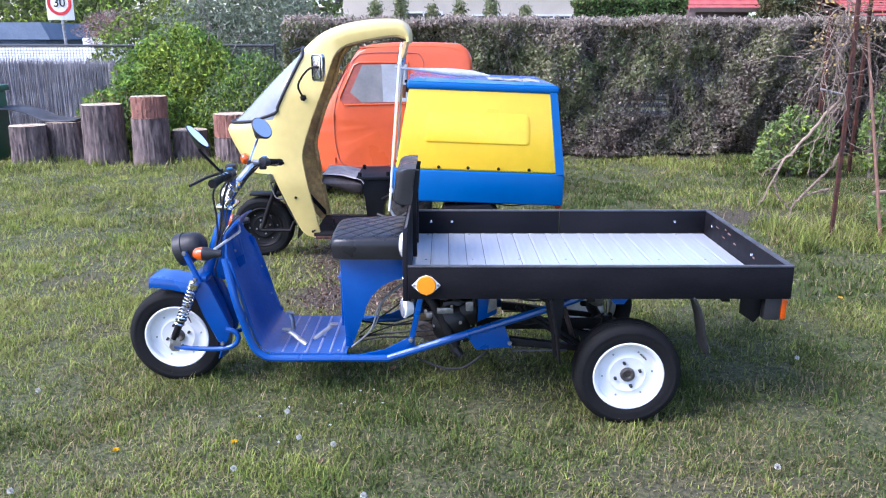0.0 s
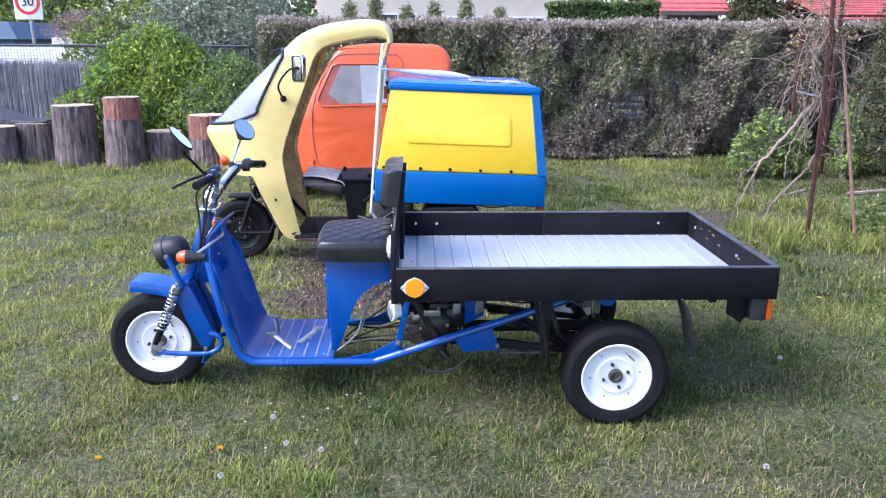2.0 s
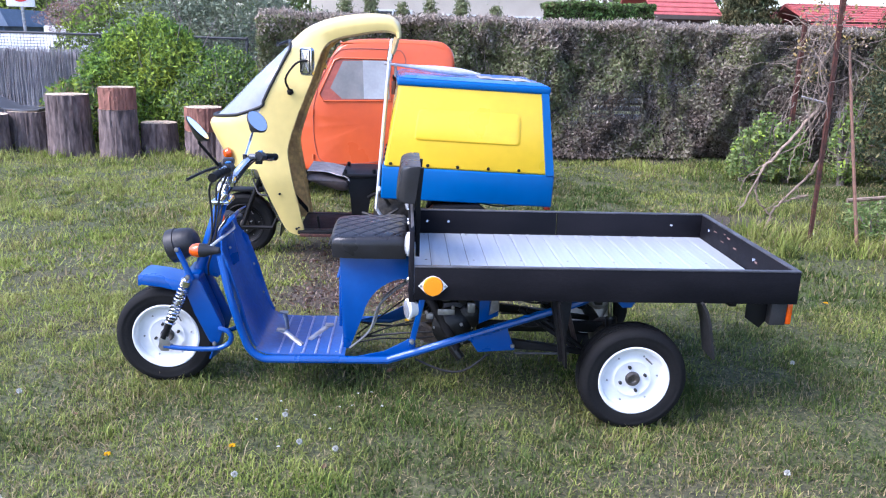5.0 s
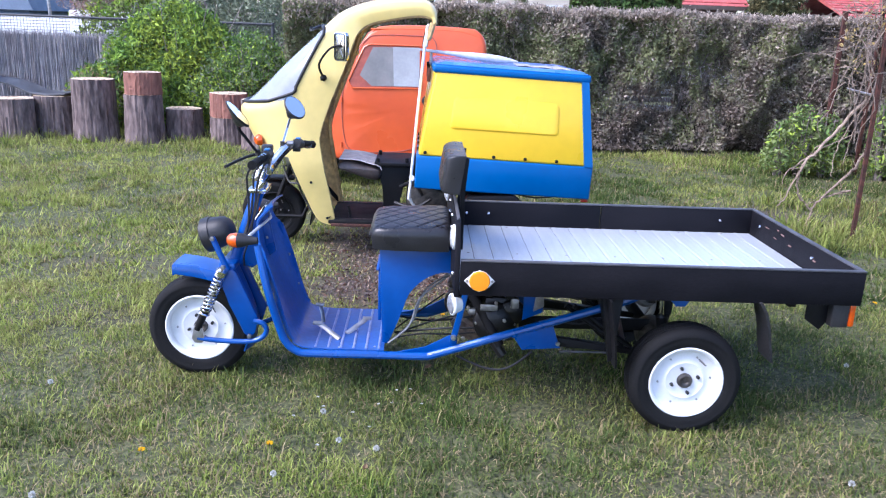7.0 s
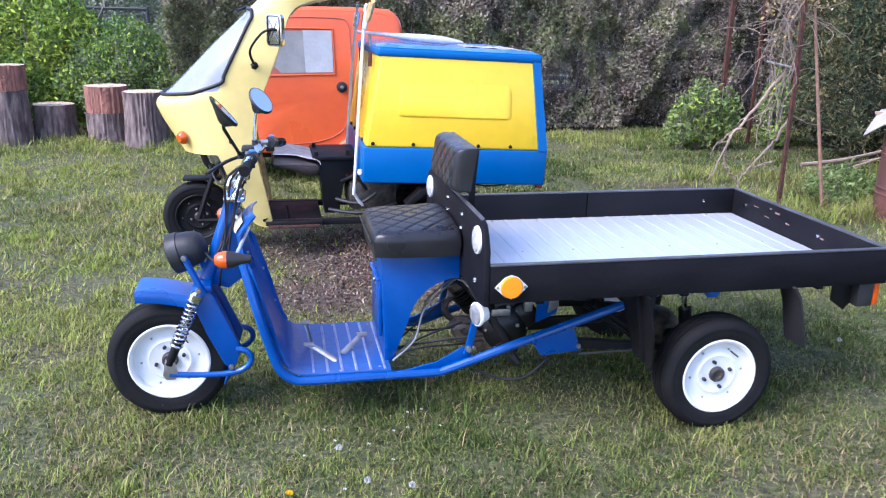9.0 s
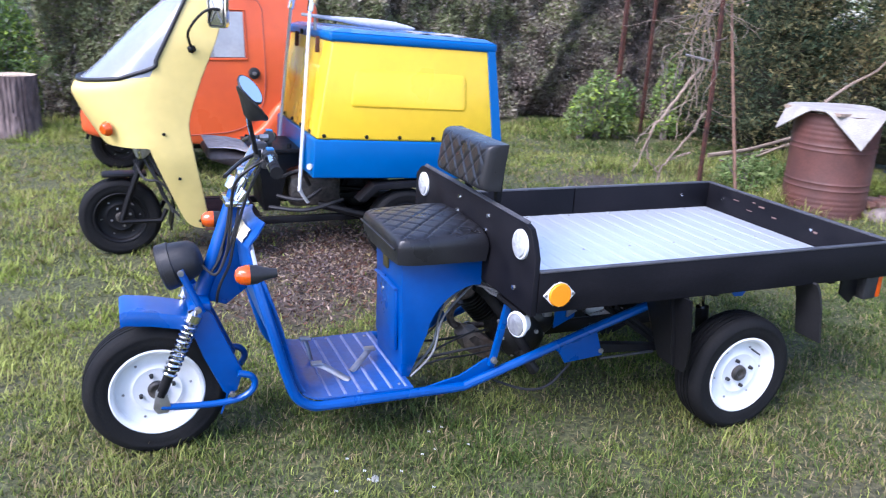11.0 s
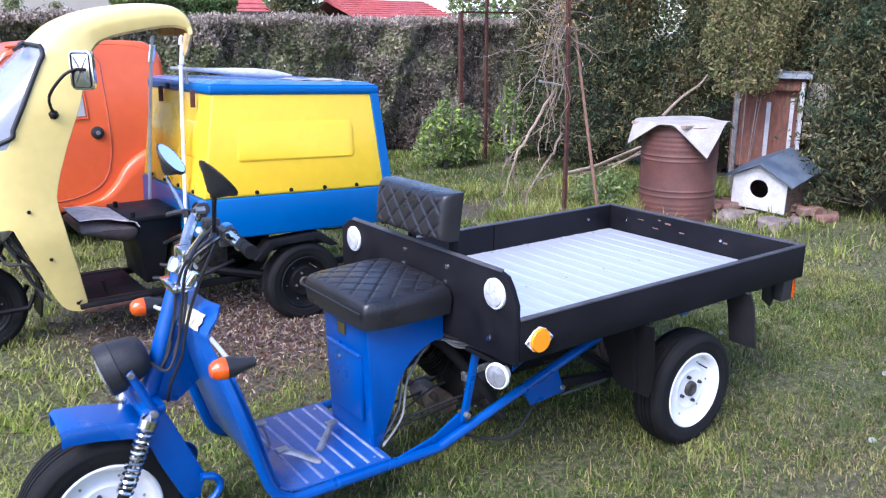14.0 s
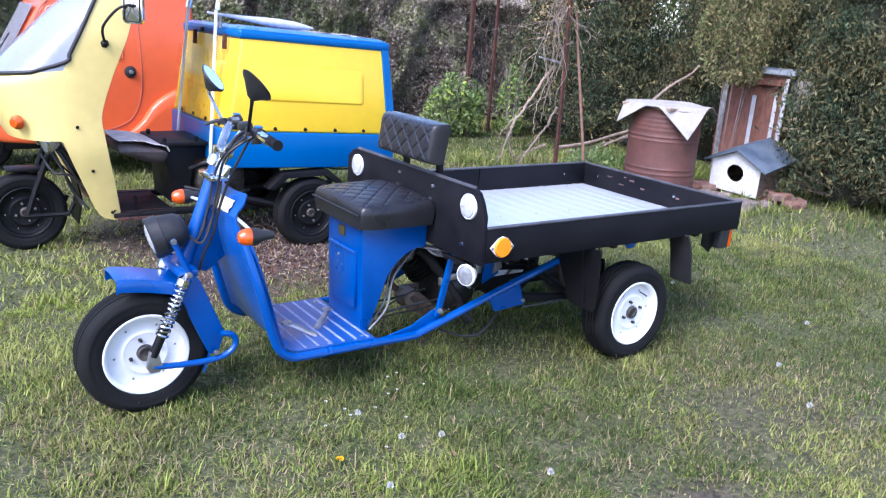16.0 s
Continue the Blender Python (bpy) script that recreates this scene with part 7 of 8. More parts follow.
for i in range(25):
    row = []
    for j in range(25):
        a, b = (i / 24 - 0.5) * 0.98, (j / 24 - 0.5) * 0.98
        x, y, z = a, b, 0.006 * math.sin(11 * a + 4 * b)
        for ang, fold, drop, pull in ((45, 0.37, 1.15, 0.38), (135, 0.42, 0.45, 0.10), (225, 0.40, 1.1, 0.35), (315, 0.40, 0.85, 0.26)):
            ca, sa = math.cos(radians(ang)), math.sin(radians(ang))
            t = max(0, a * ca + b * sa - fold)
            z -= drop * (t - 0.02 * (1 - math.exp(-t / 0.02)))
            x, y = x - pull * t * ca, y - pull * t * sa
        row.append((DX + x, DY + y, 1.063 + z))
    cl.append(row)
cb = sheet(bmesh.new(), cl, 0.008)
bmesh.ops.rotate(cb, verts=cb.verts[:], cent=(DX, DY, 1.1), matrix=Matrix.Rotation(radians(-113 - 45), 3, "Z"))
part("cloth_cover", cb, CLOTH, drum, "dirty white stiff cloth folded over the rim", 60)

KX, KY, KA = 5.77, 6.70, radians(-80)
kennel = thing("pet_house", (KX, KY, 0), "small white wooden pet house with round hole and grey roof", "pet house")
KM = Matrix.Translation((KX, KY, 0.085)) @ Matrix.Rotation(KA, 4, "Z") @ Matrix.Rotation(radians(4), 4, "Y") @ Matrix.Rotation(radians(7), 4, "X")


def kpart(name, bm, mat, label="", smooth=35):
    bm.transform(KM)
    return part(name, bm, mat, kennel, label, smooth)


KWHITE = mk("flaking_white_paint", (0.66, 0.66, 0.67), (0.52, 0.51, 0.50), 7, 0.6, bump=0.2, fine=0.1)
KROOF = mk("grey_roof_felt", (0.045, 0.065, 0.095), (0.10, 0.125, 0.155), 5, 0.7, bump=0.3, bscale=60)
KWOOD = mk("brown_board", (0.16, 0.10, 0.07), (0.09, 0.06, 0.045), 8, 0.8, bump=0.3, stretch=(1, 1, 5))
front = [(-0.30, 0.0), (0.30, 0.0), (0.30, 0.345), (0.0, 0.50), (-0.30, 0.345)]
fb = bmesh.new()
ho = [(0.105 * math.cos(t), 0.235 + 0.105 * math.sin(t)) for t in (2 * math.pi * k / 24 for k in range(24))]
for y in (0.0, 0.02):
    o = [fb.verts.new((x, y, z)) for x, z in front]
    h = [fb.verts.new((x, y, z)) for x, z in ho]
    es = [fb.edges.new((q[k], q[(k + 1) % len(q)])) for q in (o, h) for k in range(len(q))]
    bmesh.ops.triangle_fill(fb, edges=es, use_beauty=True)
fb.verts.ensure_lookup_table()
for off, cnt in ((0, 5), (5, 24)):
    for k in range(cnt):
        a, b = fb.verts[off + k], fb.verts[off + (k + 1) % cnt]
        c, d = fb.verts[29 + off + k], fb.verts[29 + off + (k + 1) % cnt]
        fb.faces.new((a, b, d, c))
kpart("front_wall", fb, KWHITE, "white front wall with round entrance")
kpart("side_wall", bx(-0.30, -0.28, 0.022, 0.62, 0.0, 0.345), KWOOD, "brown board side")
kpart("side_wall", bx(0.28, 0.30, 0.022, 0.62, 0.0, 0.345), KWOOD, "brown board side")
kpart("back_wall", pl(front, 0.622, 0.64), KWOOD)
kpart("floor", bx(-0.28, 0.28, 0.022, 0.62, 0.0, 0.02), KWOOD)
kpart("roof_panel", pl([(-0.38, 0.32), (0.0, 0.514), (0.0, 0.536), (-0.39, 0.34)], -0.06, 0.78, 0.002), KROOF, "grey felted roof slope")
kpart("roof_panel", pl([(0.38, 0.32), (0.39, 0.34), (0.0, 0.538), (0.0, 0.516)], -0.06, 0.78, 0.002), KROOF, "grey felted roof slope")
r = random.Random(7)
BRICK = mk("old_brick", (0.19, 0.085, 0.062), (0.20, 0.135, 0.11), 10, 0.85, bump=0.4, fine=0.2, island=0.25)
for k in range(26):
    bm = bx(-0.13, 0.13, -0.06, 0.06, -0.035, 0.035, 0.006)
    u = r.uniform(0, 1)
    x, y = 5.55 + u * 0.75 + r.uniform(-0.15, 0.3), 7.25 - u * 1.05 + r.uniform(-0.12, 0.12)
    lev = r.choice((0, 0, 1))
    bm.transform(Matrix.Translation((x, y, 0.03 + 0.07 * lev)) @ Euler((r.uniform(-.15, .15), r.uniform(-.15, .15), r.uniform(0, 3.1))).to_matrix().to_4x4())
    solo("brick", bm, BRICK, "loose old red brick lying in the rubble pile", "brick", "bricks under the pet house")
STONE = mk("grey_brown_stone", (0.15, 0.115, 0.10), (0.23, 0.19, 0.17), 7, 0.85, bump=0.6, bscale=22, fine=0.25)
for x, y, sz, ht, sd in ((5.43, 6.81, 0.16, 0.13, 0), (5.35, 6.24, 0.19, 0.15, 1), (5.75, 6.77, 0.10, 0.08, 2), (5.81, 6.25, 0.10, 0.08, 3), (5.31, 7.00, 0.12, 0.10, 4)):
    bm = bmesh.new()
    bmesh.ops.create_icosphere(bm, subdivisions=3, radius=1.0)
    q = random.Random(sd)
    ph = [q.uniform(0, 6) for _ in range(4)]
    for v in bm.verts:
        k = 1 + 0.14 * math.sin(3 * v.co.x + ph[0]) + 0.12 * math.sin(4 * v.co.y + ph[1]) + 0.1 * math.sin(5 * v.co.z + ph[2])
        v.co = Vector((x + v.co.x * sz * k, y + v.co.y * sz * 0.7 * k, 0.02 + max(-0.4, min(0.6, v.co.z * k)) * ht))
    solo("stone", bm, STONE, "rough grey-brown stone in the rubble by the pet house", "stone", "rubble stones")
hut = thing("rabbit_hutch", (6.98, 7.62, 0), "weathered reddish wooden hutch with sheet-metal roof behind the drum", "hutch")
HA = Matrix.Translation((6.98, 7.62, 0)) @ Matrix.Rotation(radians(-62), 4, "Z")


def hpart(name, bm, mat, label=""):
    bm.transform(HA)
    return part(name, bm, mat, hut, label)


PALE_LATH = mk("weathered_pale_lath", (0.55, 0.56, 0.58), (0.42, 0.42, 0.43), 9, 0.7, bump=0.2)
HWOOD = mk("red_brown_wood", (0.23, 0.095, 0.062), (0.14, 0.065, 0.048), 9, 0.8, bump=0.3, stretch=(4, 4, 1))
for x in (-0.22, 0.52):
    for y in (0.0, 0.55):
        hpart("corner_post", bx(x - 0.03, x + 0.03, y - 0.03, y + 0.03, -0.02, 1.42), HWOOD if y else STEEL)
hpart("back_panel", bx(-0.2, 0.52, 0.56, 0.58, 0.3, 1.4), HWOOD)
hpart("front_panel", bx(-0.19, 0.22, -0.005, 0.015, 0.35, 1.30), HWOOD)
hpart("top_rail", bx(-0.28, 0.56, -0.06, -0.031, 1.30, 1.42), HWOOD)
hpart("side_panel", bx(0.56, 0.86, 0.2, 0.22, 0.95, 1.38), CLOTH, "pale board")
hpart("shelf_board", bx(0.56, 0.86, 0.16, 0.24, 0.86, 0.90), CUT_WOOD)
hpart("shelf_board", bx(0.56, 0.84, 0.16, 0.24, 0.70, 0.76), CUT_WOOD)
hpart("white_batten", bx(0.13, 0.18, -0.03, -0.01, 0.0, 1.15), PALE_LATH, "pale upright batten")
hpart("white_batten", bx(0.40, 0.445, -0.03, -0.01, 0.0, 1.2), PALE_LATH, "pale upright batten")
hpart("white_batten", bx(0.51, 0.55, -0.095, -0.062, 0.0, 1.40), PALE_LATH, "pale upright batten")
hpart("front_panel", bx(0.22, 0.49, 0.04, 0.06, 0.3, 1.3), HWOOD)
hpart("side_panel", bx(-0.27, -0.255, 0.0, 0.56, 0.3, 1.35), HWOOD)
hpart("roof", pl([(-0.32, 1.46), (0.62, 1.44), (0.62, 1.50), (-0.32, 1.52)], -0.14, 0.72), mk("tin_roof", (0.35, 0.40, 0.45), (0.28, 0.31, 0.34), 6, 0.45, 0.4, bump=0.1), "grey sheet-metal roof")

bush("dry_shrub", (6.5, 7.45), 0.62, 0.40, 3.6, 24000, 0.019, [STRAW, FAR_LEAF, OLIVE_LEAF], (0.15, 0.35, 0.5), "tall thin olive-green shrub hanging before the hutch", 36, stems=5, base=1.32, stem=0.006)

# ---- stumps ----
def stump(x, y, r0, h, seed, mat, label, z0=0.0, group="sawn log stumps"):
    rr = random.Random(seed)
    ob = thing("log_stump", (x, y, z0), label, "stump", group)
    nseg, ph = 72, rr.uniform(0, 6)
    ridge = [rr.choice((-0.03, 0.0, 0.025)) for k in range(nseg)]
    rows = []
    for i in range(17):
        z = z0 - 0.03 * (z0 == 0) + (h + 0.03 * (z0 == 0)) * i / 16
        if i % 4 == 3:
            ridge = [q if rr.random() < 0.75 else rr.choice((-0.03, 0.0, 0.025)) for q in ridge]
        flare = 1 + (0.10 * (1 - i / 16) ** 3 if z0 == 0 else 0)
        rows.append([(x + math.cos(2 * math.pi * k / nseg) * r0 * flare * (1 + 0.03 * math.sin(3 * 2 * math.pi * k / nseg + ph) + ridge[k] + rr.uniform(-0.02, 0.02)), y + math.sin(2 * math.pi * k / nseg) * r0 * flare * (1 + ridge[k] + rr.uniform(-0.02, 0.02)), z) for k in range(nseg)])
    bm = sheet(bmesh.new(), rows, close=True)
    part("bark", bm, mat, ob, "", 30)
    tp = bmesh.new()
    tp.faces.new([tp.verts.new((a * 0.985 + x * 0.015, b * 0.985 + y * 0.015, c + 0.004)) for a, b, c in rows[-1]])
    part("cut_face", tp, CUT_WOOD, ob, "pale sawn face")
    for q in (0.35, 0.6, 0.82):
        tp = bmesh.new()
        tube(tp, [(x + math.cos(t) * r0 * q, y + math.sin(t) * r0 * q, z0 + h + 0.004) for t in (2 * math.pi * k / 24 for k in range(25))], 0.004, 4, flat=0.5)
        part("growth_ring", tp, DRY_WOOD, ob)
    return ob


stump(-5.52, 13.0, 0.315, 0.93, 1, BARK, "tall thick sawn log with rough dark bark")
stump(-4.72, 12.9, 0.285, 0.73, 2, BARK, "thick sawn log carrying a second log")
stump(-4.71, 12.9, 0.27, 0.33, 3, BARK_RED, "short reddish-barked log on top of another", z0=0.736)
stump(-4.22, 13.3, 0.285, 0.49, 4, BARK, "low sawn stump with pale cut top")
stump(-3.40, 12.95, 0.29, 0.42, 5, BARK, "thick sawn log carrying a reddish second log")
stump(-3.40, 12.95, 0.285, 0.36, 6, BARK_RED, "reddish-barked log on top of another", z0=0.426)
stump(-2.85, 12.6, 0.28, 0.74, 7, BARK, "sawn log standing by the yellow cab")
stump(-6.62, 12.75, 0.27, 0.62, 8, BARK, "sawn log with tilted pale top")
stump(-6.2, 13.2, 0.33, 0.64, 9, BARK, "sawn log under a folded dark sheet")
solo("roofing_sheet", sheet(bmesh.new(), [[(x, y, z) for y in (12.98, 13.6)] for x, z in ((-7.7, 0.82), (-7.3, 0.87), (-7.0, 0.86), (-6.75, 0.80), (-6.5, 0.69), (-6.25, 0.665), (-5.95, 0.69))], 0.018), mk("dark_roof_sheet", (0.025, 0.025, 0.028), (0.11, 0.115, 0.12), 3, 0.5, bump=0.1), "bent grey sheet lying over the logs", "sheet")
bn = thing("waste_bin", (-7.6, 12.95, 0), "dark green plastic waste bin", "bin")
GREEN_P = mk("green_plastic", (0.02, 0.10, 0.05), (0.03, 0.12, 0.06), 5, 0.45)
part("bin_body", bx(-7.95, -7.28, 12.9, 13.5, 0.0, 1.12, 0.03), GREEN_P, bn)
part("bin_lid", bx(-7.98, -7.24, 12.86, 13.54, 1.12, 1.22, 0.03), GREEN_P, bn)

# ---- reed fence and road side ----
rf = thing("reed_fence", (-8.0, 14.5, 0), "weathered grey reed mat fence with dark posts", "fence")
m = 3800
x = np.linspace(-14, -5.2, m) + rng.normal(0, 0.02, m)
a = np.stack([x, 14.5 + rng.normal(0, 0.015, m), np.zeros(m)], 1)
b = np.stack([x + rng.normal(0, 0.06, m), 14.5 + rng.normal(0, 0.02, m), 1.56 + rng.normal(0, 0.03, m)], 1)
REED = mk("grey_reed", (0.38, 0.355, 0.36), (0.26, 0.24, 0.25), 5, 0.9, island=0.35, fine=0.2)
part("reed_mat", rods("reed_mat", a, b, 0.006, REED), REED, rf)
part("backing", bx(-14, -5.2, 14.53, 14.55, 0.0, 1.52), REED, rf)
GREY_WIRE = mk("dark_wire", (0.05, 0.055, 0.06), (0.08, 0.08, 0.085), 9, 0.6, 0.3)
for x in (-13.0, -10.5, -8.0, -5.5, -3.0):
    part("fence_post", tb([(x, 14.6, -0.02), (x, 14.6, 1.86)], 0.03, 8), GREY_WIRE, rf)
part("top_rail", tb([(-14, 14.58, 1.83), (-3.0, 14.58, 1.83)], 0.022, 6), GREY_WIRE, rf)
wa = [(xx, 14.58, 0.9) for xx in np.arange(-14, -3.0, 0.055)] + [(-14, 14.58, zz) for zz in np.arange(1.45, 1.83, 0.05)]
wbb = [(xx, 14.58, 1.83) for xx in np.arange(-14, -3.0, 0.055)] + [(-3.0, 14.58, zz) for zz in np.arange(1.45, 1.83, 0.05)]
part("wire_mesh", rods("wire_mesh", wa, wbb, 0.006, GREY_WIRE), GREY_WIRE, rf)
PLASTER = mk("cream_plaster", (0.62, 0.54, 0.43), (0.56, 0.48, 0.38), 2, 0.85, bump=0.15, bscale=60)
PALE = mk("pale_wall", (0.75, 0.75, 0.74), (0.66, 0.66, 0.66), 2, 0.8, bump=0.1)
solo("garden_wall", bx(-22, -7.4, 21.0, 21.3, -0.05, 1.75, 0.02), PALE, "low white boundary wall beyond the fence", "wall", kind="structure")
van = thing("dark_shed", (-13.2, 23.6, 0), "blue-grey low shed roof beyond the fence", "shed")
part("shed_wall", bx(-15.5, -10.9, 22.6, 25.0, -0.05, 1.9, 0.02), mk("blue_grey_wall", (0.13, 0.17, 0.23), (0.10, 0.14, 0.19), 3, 0.6), van)
part("shed_roof", pl([(-15.7, 1.9), (-10.7, 1.9), (-10.9, 2.35), (-15.5, 2.35)], 22.4, 25.2), mk("blue_grey_roof", (0.16, 0.21, 0.28), (0.13, 0.17, 0.23), 3, 0.5), van)
sign = thing("traffic_sign", (-10.15, 22, 0), "white square traffic sign with red ring and speed number", "sign")
part("sign_post", tb([(-10.05, 22.05, -0.05), (-10.15, 22.05, 2.9)], 0.04, 10), STEEL, sign)
part("sign_plate", bx(-10.50, -9.78, 22.0, 22.02, 2.40, 3.25, 0.008), PALE, sign)
part("red_ring", lt([(0.24, 0), (0.32, 0), (0.32, 0.01), (0.24, 0.01), (0.24, 0)], (-10.14, 21.998, 2.84), (0, -1, 0), 36), mk("sign_red", (0.55, 0.02, 0.02), (0.5, 0.02, 0.02), 4, 0.4), sign, "red ring")
tx = bpy.data.curves.new("sign_number", "FONT")
tx.body, tx.size, tx.align_x, tx.align_y, tx.extrude = "30", 0.33 * U, "CENTER", "CENTER", 0.004
to = new("sign_number", tx)
to.data.materials.append(BLACK)
to.parent = sign
to.matrix_parent_inverse = Matrix.Translation(-sign.location)
to.matrix_basis = pose(-10.14 * U, 21.985 * U, 2.84 * U, 90, 0, 0)
RED_TWIG = leaf_mat("reddish_twig_tips", (0.34, 0.19, 0.16), (0.26, 0.15, 0.13), 0.25)
bush("bare_shrub", (-7.9, 20.0), 0.85, 0.6, 2.65, 9000, 0.022, [PALE_TWIG, TWIG, RED_TWIG], (0.35, 0.2, 0.45), "reddish-brown twiggy shrub in a planter", 31, stems=50, base=1.7)
solo("planter", bx(-8.6, -7.2, 19.6, 20.4, -0.02, 1.95, 0.03), PALE, "pale stone planter box beyond the fence", "planter")

# ---- neighbours' houses ----
def house(name, x0, x1, y0, y1, wall_h, roof_h, wall, roof, wins, label, eave=0.5):
    ob = thing(name, ((x0 + x1) / 2, y0, 0), label, "house")
    part("wall", bx(x0, x1, y0, y1, -0.05, wall_h), wall, ob)
    ym = (y0 + y1) / 2
    rp = bmesh.new()
    plate(rp, [(y0 - eave, wall_h - 0.1), (ym, wall_h + roof_h), (y1 + eave, wall_h - 0.1), (y1 + eave, wall_h + 0.05), (ym, wall_h + roof_h + 0.17), (y0 - eave, wall_h + 0.05)], x0 - eave, x1 + eave, axis="x")
    ro = part("roof", rp, roof, ob)
    nn = 9
    for k in range(nn):
        f = (k + 0.5) / nn
        yy, zz = y0 - eave + (ym - y0 + eave) * f, wall_h + 0.05 + (roof_h + 0.12) * f
        part("tile_course", tb([(x0 - eave, yy, zz + 0.02), (x1 + eave, yy, zz + 0.02)], 0.05, 5), roof, ro)
    for (wx, wz, ww, wh) in wins:
        w = part("window", bx(wx - ww / 2, wx + ww / 2, y0 - 0.03, y0 + 0.02, wz - wh / 2, wz + wh / 2), PALE, ob)
        part("pane", bx(wx - ww / 2 + 0.07, wx - 0.03, y0 - 0.045, y0 - 0.031, wz - wh / 2 + 0.07, wz + wh / 2 - 0.07), DARKPANE, w)
        part("pane", bx(wx + 0.03, wx + ww / 2 - 0.07, y0 - 0.045, y0 - 0.031, wz - wh / 2 + 0.07, wz + wh / 2 - 0.07), DARKPANE, w)
    part("eave_board", bx(x0 - eave, x1 + eave, y0 - eave - 0.02, y0 - eave + 0.02, wall_h - 0.2, wall_h + 0.02), mk(name + "_eave", (0.10, 0.07, 0.06), (0.08, 0.06, 0.05), 3, 0.7), ob)
    return ob


DARKPANE = mk("dark_pane", (0.03, 0.035, 0.04), (0.05, 0.055, 0.06), 2, 0.08, fine=0.02)
# Brown wall with the shade under its eaves put into the colour.
BROWN_WALL = mk("brown_wall_painted_shade", (0.16, 0.11, 0.10), (0.12, 0.085, 0.08), 2, 0.85, bump=0.15)
RTILE = mk("red_roof_tile", (0.46, 0.115, 0.10), (0.37, 0.085, 0.08), 3, 0.6, bump=0.3, bscale=14, fine=0.15)
house("cream_house", -3.6, 5.6, 30, 38, 4.6, 2.2, PLASTER, RTILE, [(-0.7, 2.2, 1.4, 1.3), (4.0, 2.2, 1.3, 1.1), (1.7, 2.2, 1.3, 1.1)], "cream plastered house seen over the hedge")
house("red_roof_house", 14.0, 16.9, 46, 54, 3.45, 2.4, BROWN_WALL, RTILE, [(15.4, 2.4, 1.4, 1.2)], "low house with red tiled roof")
house("red_roof_house", 20.9, 26.6, 41, 48, 2.95, 1.1, PALE, RTILE, [(22.0, 1.9, 1.2, 1.2), (24.0, 1.9, 1.2, 1.2)], "low house with red tiled roof")
for k, x in enumerate((-2.15, -1.35, -0.35, 0.55, 1.55, 2.65)):
    conifer((x, 26.5), 2.9 + 0.15 * math.sin(k * 2.1), 0.38, 70 + k, n=5000, mats=[HEDGE_GREEN], label="small clipped cone-shaped thuja by the house", name="clipped_thuja", size=0.04)
conifer((18.4, 44.5), 7.5, 1.75, 79, n=30000, mats=[THUJA], label="tall dark conifer beside the red-roofed house", name="far_conifer", size=0.10)
bush("far_hedge", (17.4, 26.0), 2.0, 0.8, 3.05, 12000, 0.06, [BUSH_DARK, JUNIPER], (0.7, 0.3), "clipped green hedge beyond the garden hedge", 37, stems=12, category="hedge")
fh = thing("far_hedge", (5.85, 26.2, 0), "clipped green hedge before the red-roofed house", "hedge")
# Added dark box standing in for the shade behind the leaves.
part("hedge_core", bx(4.2, 7.5, 25.95, 26.7, -0.05, 2.95, 0.05), SHADE_CORE, fh)
hr = np.random.default_rng(33)
m = 26000
on = hr.random(m) < 0.3
hx, hz = hr.uniform(4.1, 7.6, m), np.where(on, 2.98, hr.uniform(0.6, 3.0, m))
c = np.stack([hx, np.where(on, hr.uniform(25.8, 26.8, m), 25.88 + 0.10 * vnoise(hx * 3, hz * 3, 9)) + hr.normal(0, 0.04, m), hz + 0.10 * vnoise(hx * 2.5, hz, 10) + hr.normal(0, 0.04, m)], 1)
part("foliage", leaf_cloud("foliage", c, 0.06, [BUSH_DARK, THUJA, FAR_LEAF], hr, (0.5, 0.35, 0.15), long=2.0), BUSH_DARK, fh)
bush("leafy_shrub", (-6.2, 18.5), 1.6, 0.8, 2.9, 16000, 0.05, [FAR_LEAF, BUSH_LEAF], (0.6, 0.4), "tall light green shrub by the road", 34)
bush("leafy_shrub", (-12.2, 27.0), 3.0, 1.4, 4.6, 20000, 0.075, [FAR_LEAF, BUSH_LEAF], (0.7, 0.3), "tall light green shrubs beyond the road", 35)

# far woods
fr = np.random.default_rng(77)
m = 100000
th = fr.uniform(radians(-75), radians(100), m)
dist = fr.uniform(66, 84, m)
hh = 11.5 + 2.2 * np.sin(th * 9) + 1.3 * np.sin(th * 23 + 1)
hh = np.where((th > radians(23.5)) & (th < radians(34)), 4.3 + 0.6 * np.sin(th * 60), hh)
c = np.stack([np.sin(th) * dist, np.cos(th) * dist, fr.random(m) ** 0.8 * hh], 1)
tagged(new("far_woods", leaf_cloud("far_woods", c, 0.34, [FAR_LEAF, BUSH_DARK, TWIG], fr, (0.5, 0.3, 0.2), long=1.3)), "distant mixed trees behind the houses", "trees", kind="stuff")

for ob in bpy.data.objects:
    if ob.name.split(".")[0] in ("twig_tangle", "foliage", "shoot_fringe", "stem_tangle", "limb_tangle", "dry_foliage", "reed_mat", "crown", "wire_mesh"):
        tagged(ob, kind="stuff")

# ---- small things in the grass ----
dr = random.Random(12)
FLUFF = leaf_mat("seed_fluff", (0.62, 0.62, 0.58), (0.50, 0.50, 0.46), 0.2)
PETAL = leaf_mat("yellow_petals", (0.85, 0.55, 0.02), (0.75, 0.42, 0.01), 0.2)
nr = np.random.default_rng(9)


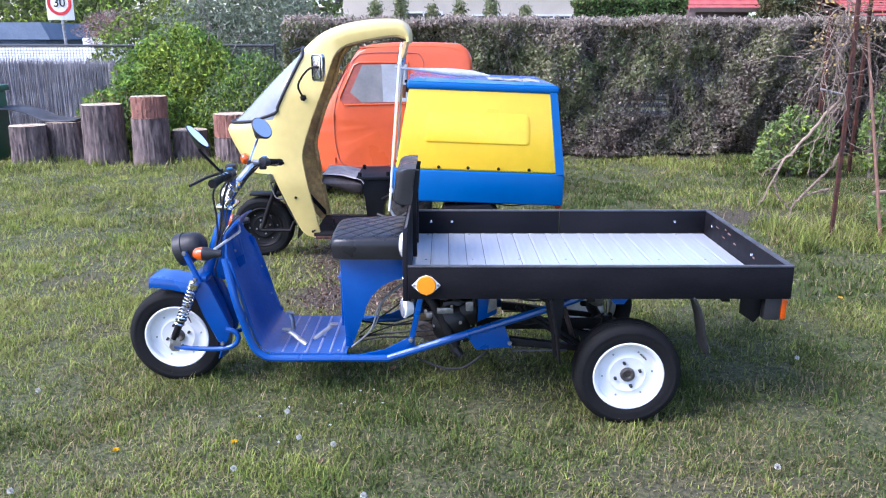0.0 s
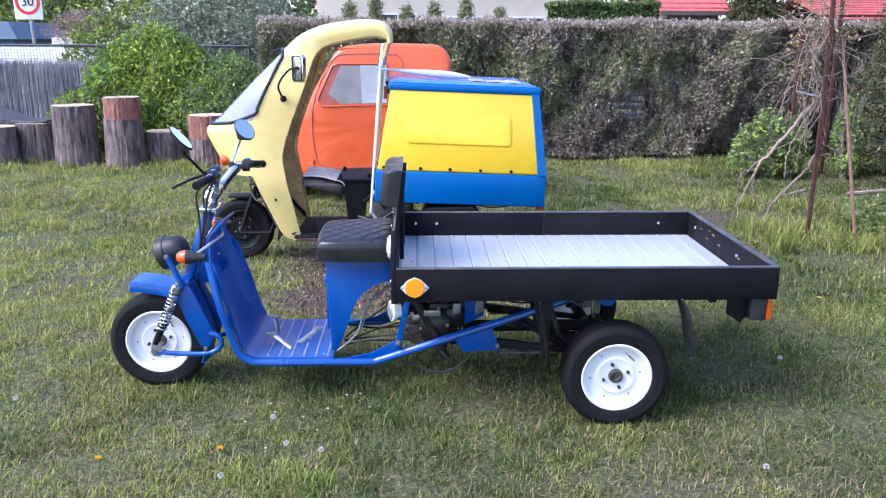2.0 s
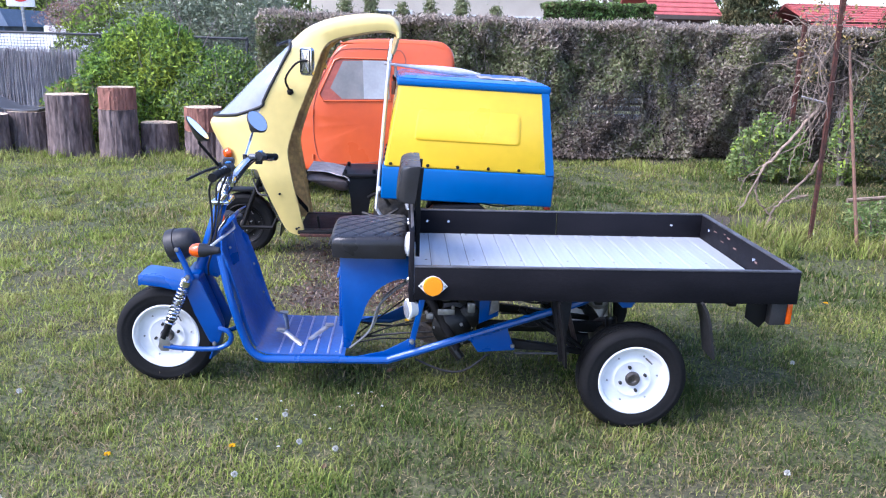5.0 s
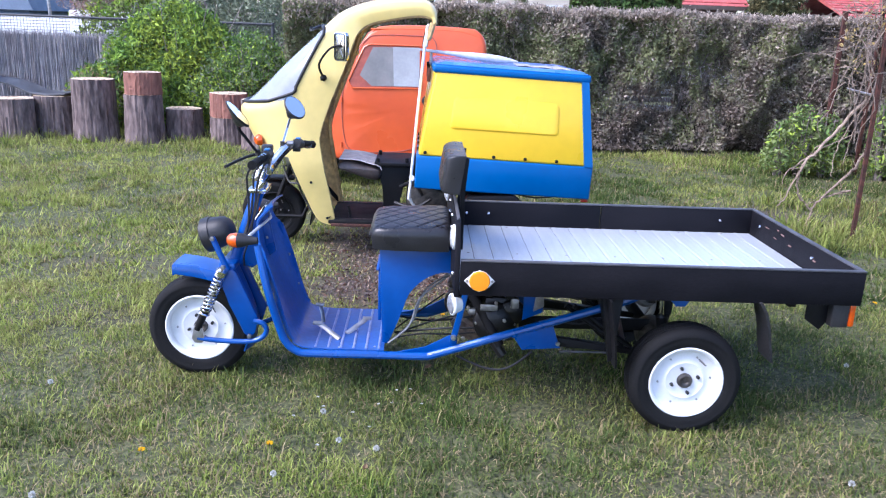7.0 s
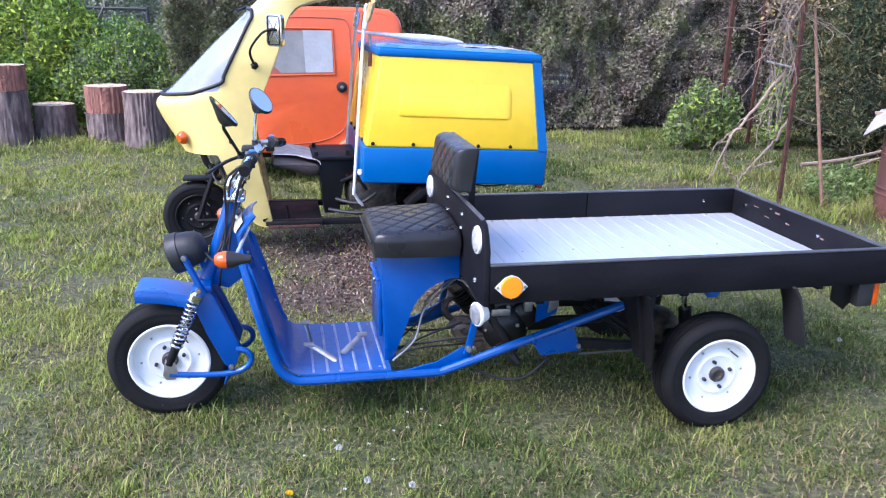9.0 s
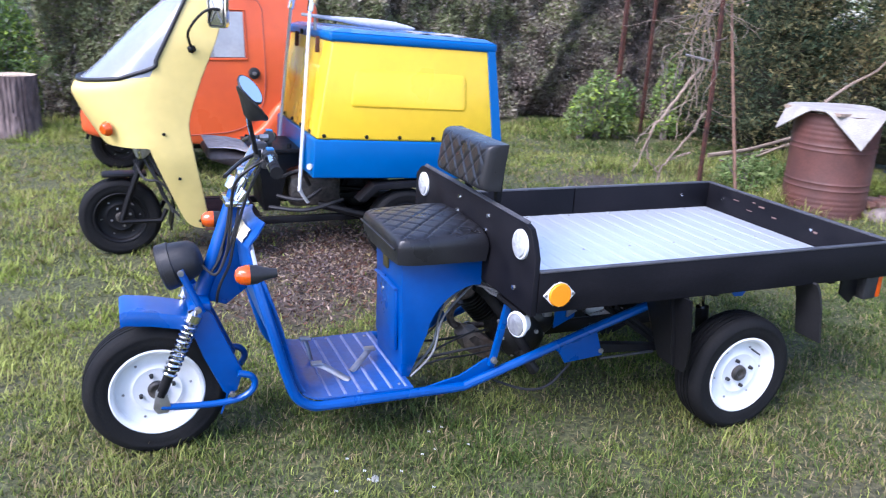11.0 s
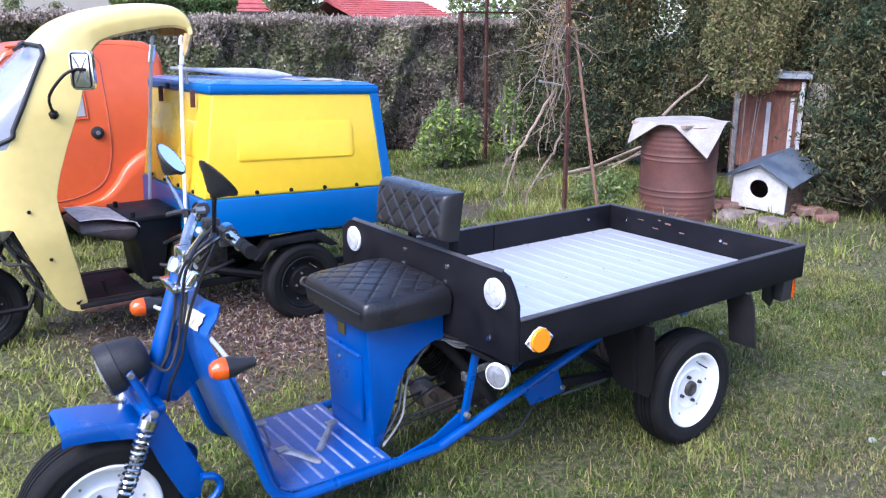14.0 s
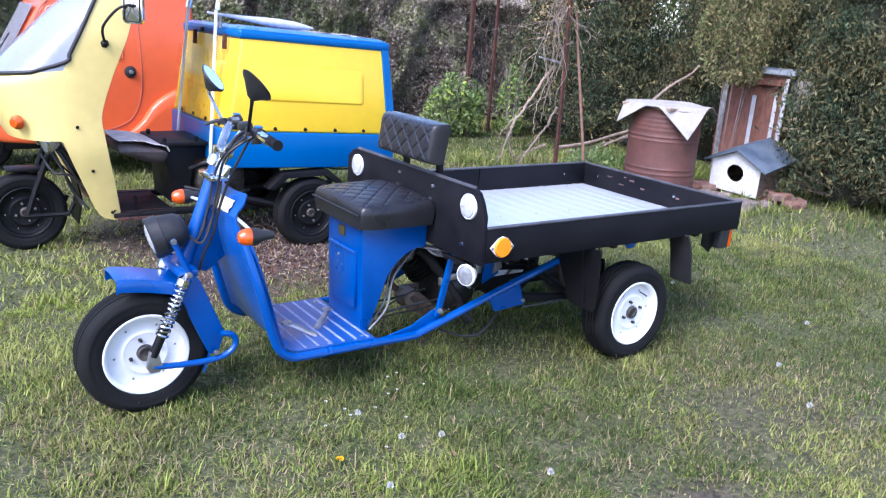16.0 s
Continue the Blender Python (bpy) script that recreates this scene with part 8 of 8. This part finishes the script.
def head_of(name, mat, n, r, flat):
    """A flower head: thin petals or hairs standing out from the middle."""
    d = nr.normal(size=(n, 3))
    d[:, 2] = np.abs(d[:, 2]) if flat else d[:, 2]
    d /= np.linalg.norm(d, axis=1, keepdims=True)
    if flat:
        d[:, 2] *= 0.45
    e = np.cross(d, nr.normal(size=(n, 3)))
    e /= np.linalg.norm(e, axis=1, keepdims=True)
    w = r * (0.22 if flat else 0.13)
    v = np.stack([d * r * 0.15, d * r * 0.8 + e * w, d * r * nr.uniform(0.85, 1.1, (n, 1)), d * r * 0.8 - e * w], 1).reshape(-1, 3)
    i = np.arange(n)[:, None] * 4
    return cloud(name, v, np.concatenate([i + np.array([[0, 1, 2]]), i + np.array([[0, 2, 3]])], 1).reshape(-1, 3), [mat])


puff, bloom = head_of("seed_head", FLUFF, 110, 0.0165, False), head_of("bloom", PETAL, 46, 0.019, True)
stem = fill("stem", tb([(0, 0, -0.10), (0.004, 0, 0)], 0.0025, 5), GRASS, 60)
spots = [(-0.98, 3.33), (-2.30, 4.16), (-0.83, 3.87), (-0.73, 3.65), (-0.55, 3.60), (-0.35, 3.10), (1.55, 3.3), (4.05, 8.0), (2.2, 4.6), (1.2, 2.9), (-2.7, 3.9), (-1.9, 3.1), (2.5, 3.7), (-3.2, 5.2)]
for x, y in spots:
    z = float(lump(np.float64(x), np.float64(y)))
    d = thing("dandelion", (x, y, z), "white dandelion seed head standing in the lawn", "dandelion", "dandelions")
    hgt = dr.uniform(0.055, 0.095)
    for nm, me in (("seed_head", puff), ("stem", stem)):
        o = new(nm, me)
        o.parent = d
        o.location = (0, 0, hgt * U)
for x, y in ((-1.62, 3.55), (-1.05, 3.62), (-2.75, 3.35), (-0.2, 5.4), (3.1, 5.9)):
    z = float(lump(np.float64(x), np.float64(y)))
    d = thing("yellow_dandelion", (x, y, z), "small yellow dandelion flower low in the lawn", "flower", "yellow dandelions")
    for nm, me in (("bloom", bloom), ("stem", stem)):
        o = new(nm, me)
        o.parent = d
        o.location = (0, 0, 0.045 * U)
daisy = head_of("daisy_head", leaf_mat("white_petals", (0.75, 0.75, 0.72), (0.65, 0.66, 0.62), 0.1), 22, 0.010, True)
for k in range(12):
    x, y = dr.gauss(-0.72, 0.28), dr.gauss(3.98, 0.14)
    z = float(lump(np.float64(x), np.float64(y)))
    d = thing("daisy", (x, y, z), "tiny white flower low in the short grass", "flower", "small white flowers")
    for nm, me in (("daisy_head", daisy), ("stem", stem)):
        o = new(nm, me)
        o.parent = d
        o.location = (0, 0, dr.uniform(0.035, 0.05) * U)
DEAD = leaf_mat("dead_brown_leaf", (0.26, 0.17, 0.10), (0.20, 0.13, 0.08), 0.2)
for k in range(7):
    x, y = dr.uniform(-3.0, 2.6), dr.uniform(2.2, 4.6)
    z = float(lump(np.float64(x), np.float64(y))) + 0.045
    a, w, q = dr.uniform(0, 6.28), dr.uniform(0.012, 0.022), dr.uniform(0.25, 0.5)
    rows = [[(x + math.cos(a) * t * w * 1.5 - math.sin(a) * s * w * (1 - t * t) * 0.8, y + math.sin(a) * t * w * 1.5 + math.cos(a) * s * w * (1 - t * t) * 0.8, z + q * w * abs(s) + 0.3 * w * t * t) for s in (-1, -0.4, 0, 0.4, 1)] for t in (-0.98, -0.5, 0, 0.5, 0.98)]
    solo("dead_leaf", sheet(bmesh.new(), rows, 0.001), DEAD, "small curled brown dead leaf on the grass", "leaf", "dead leaves")
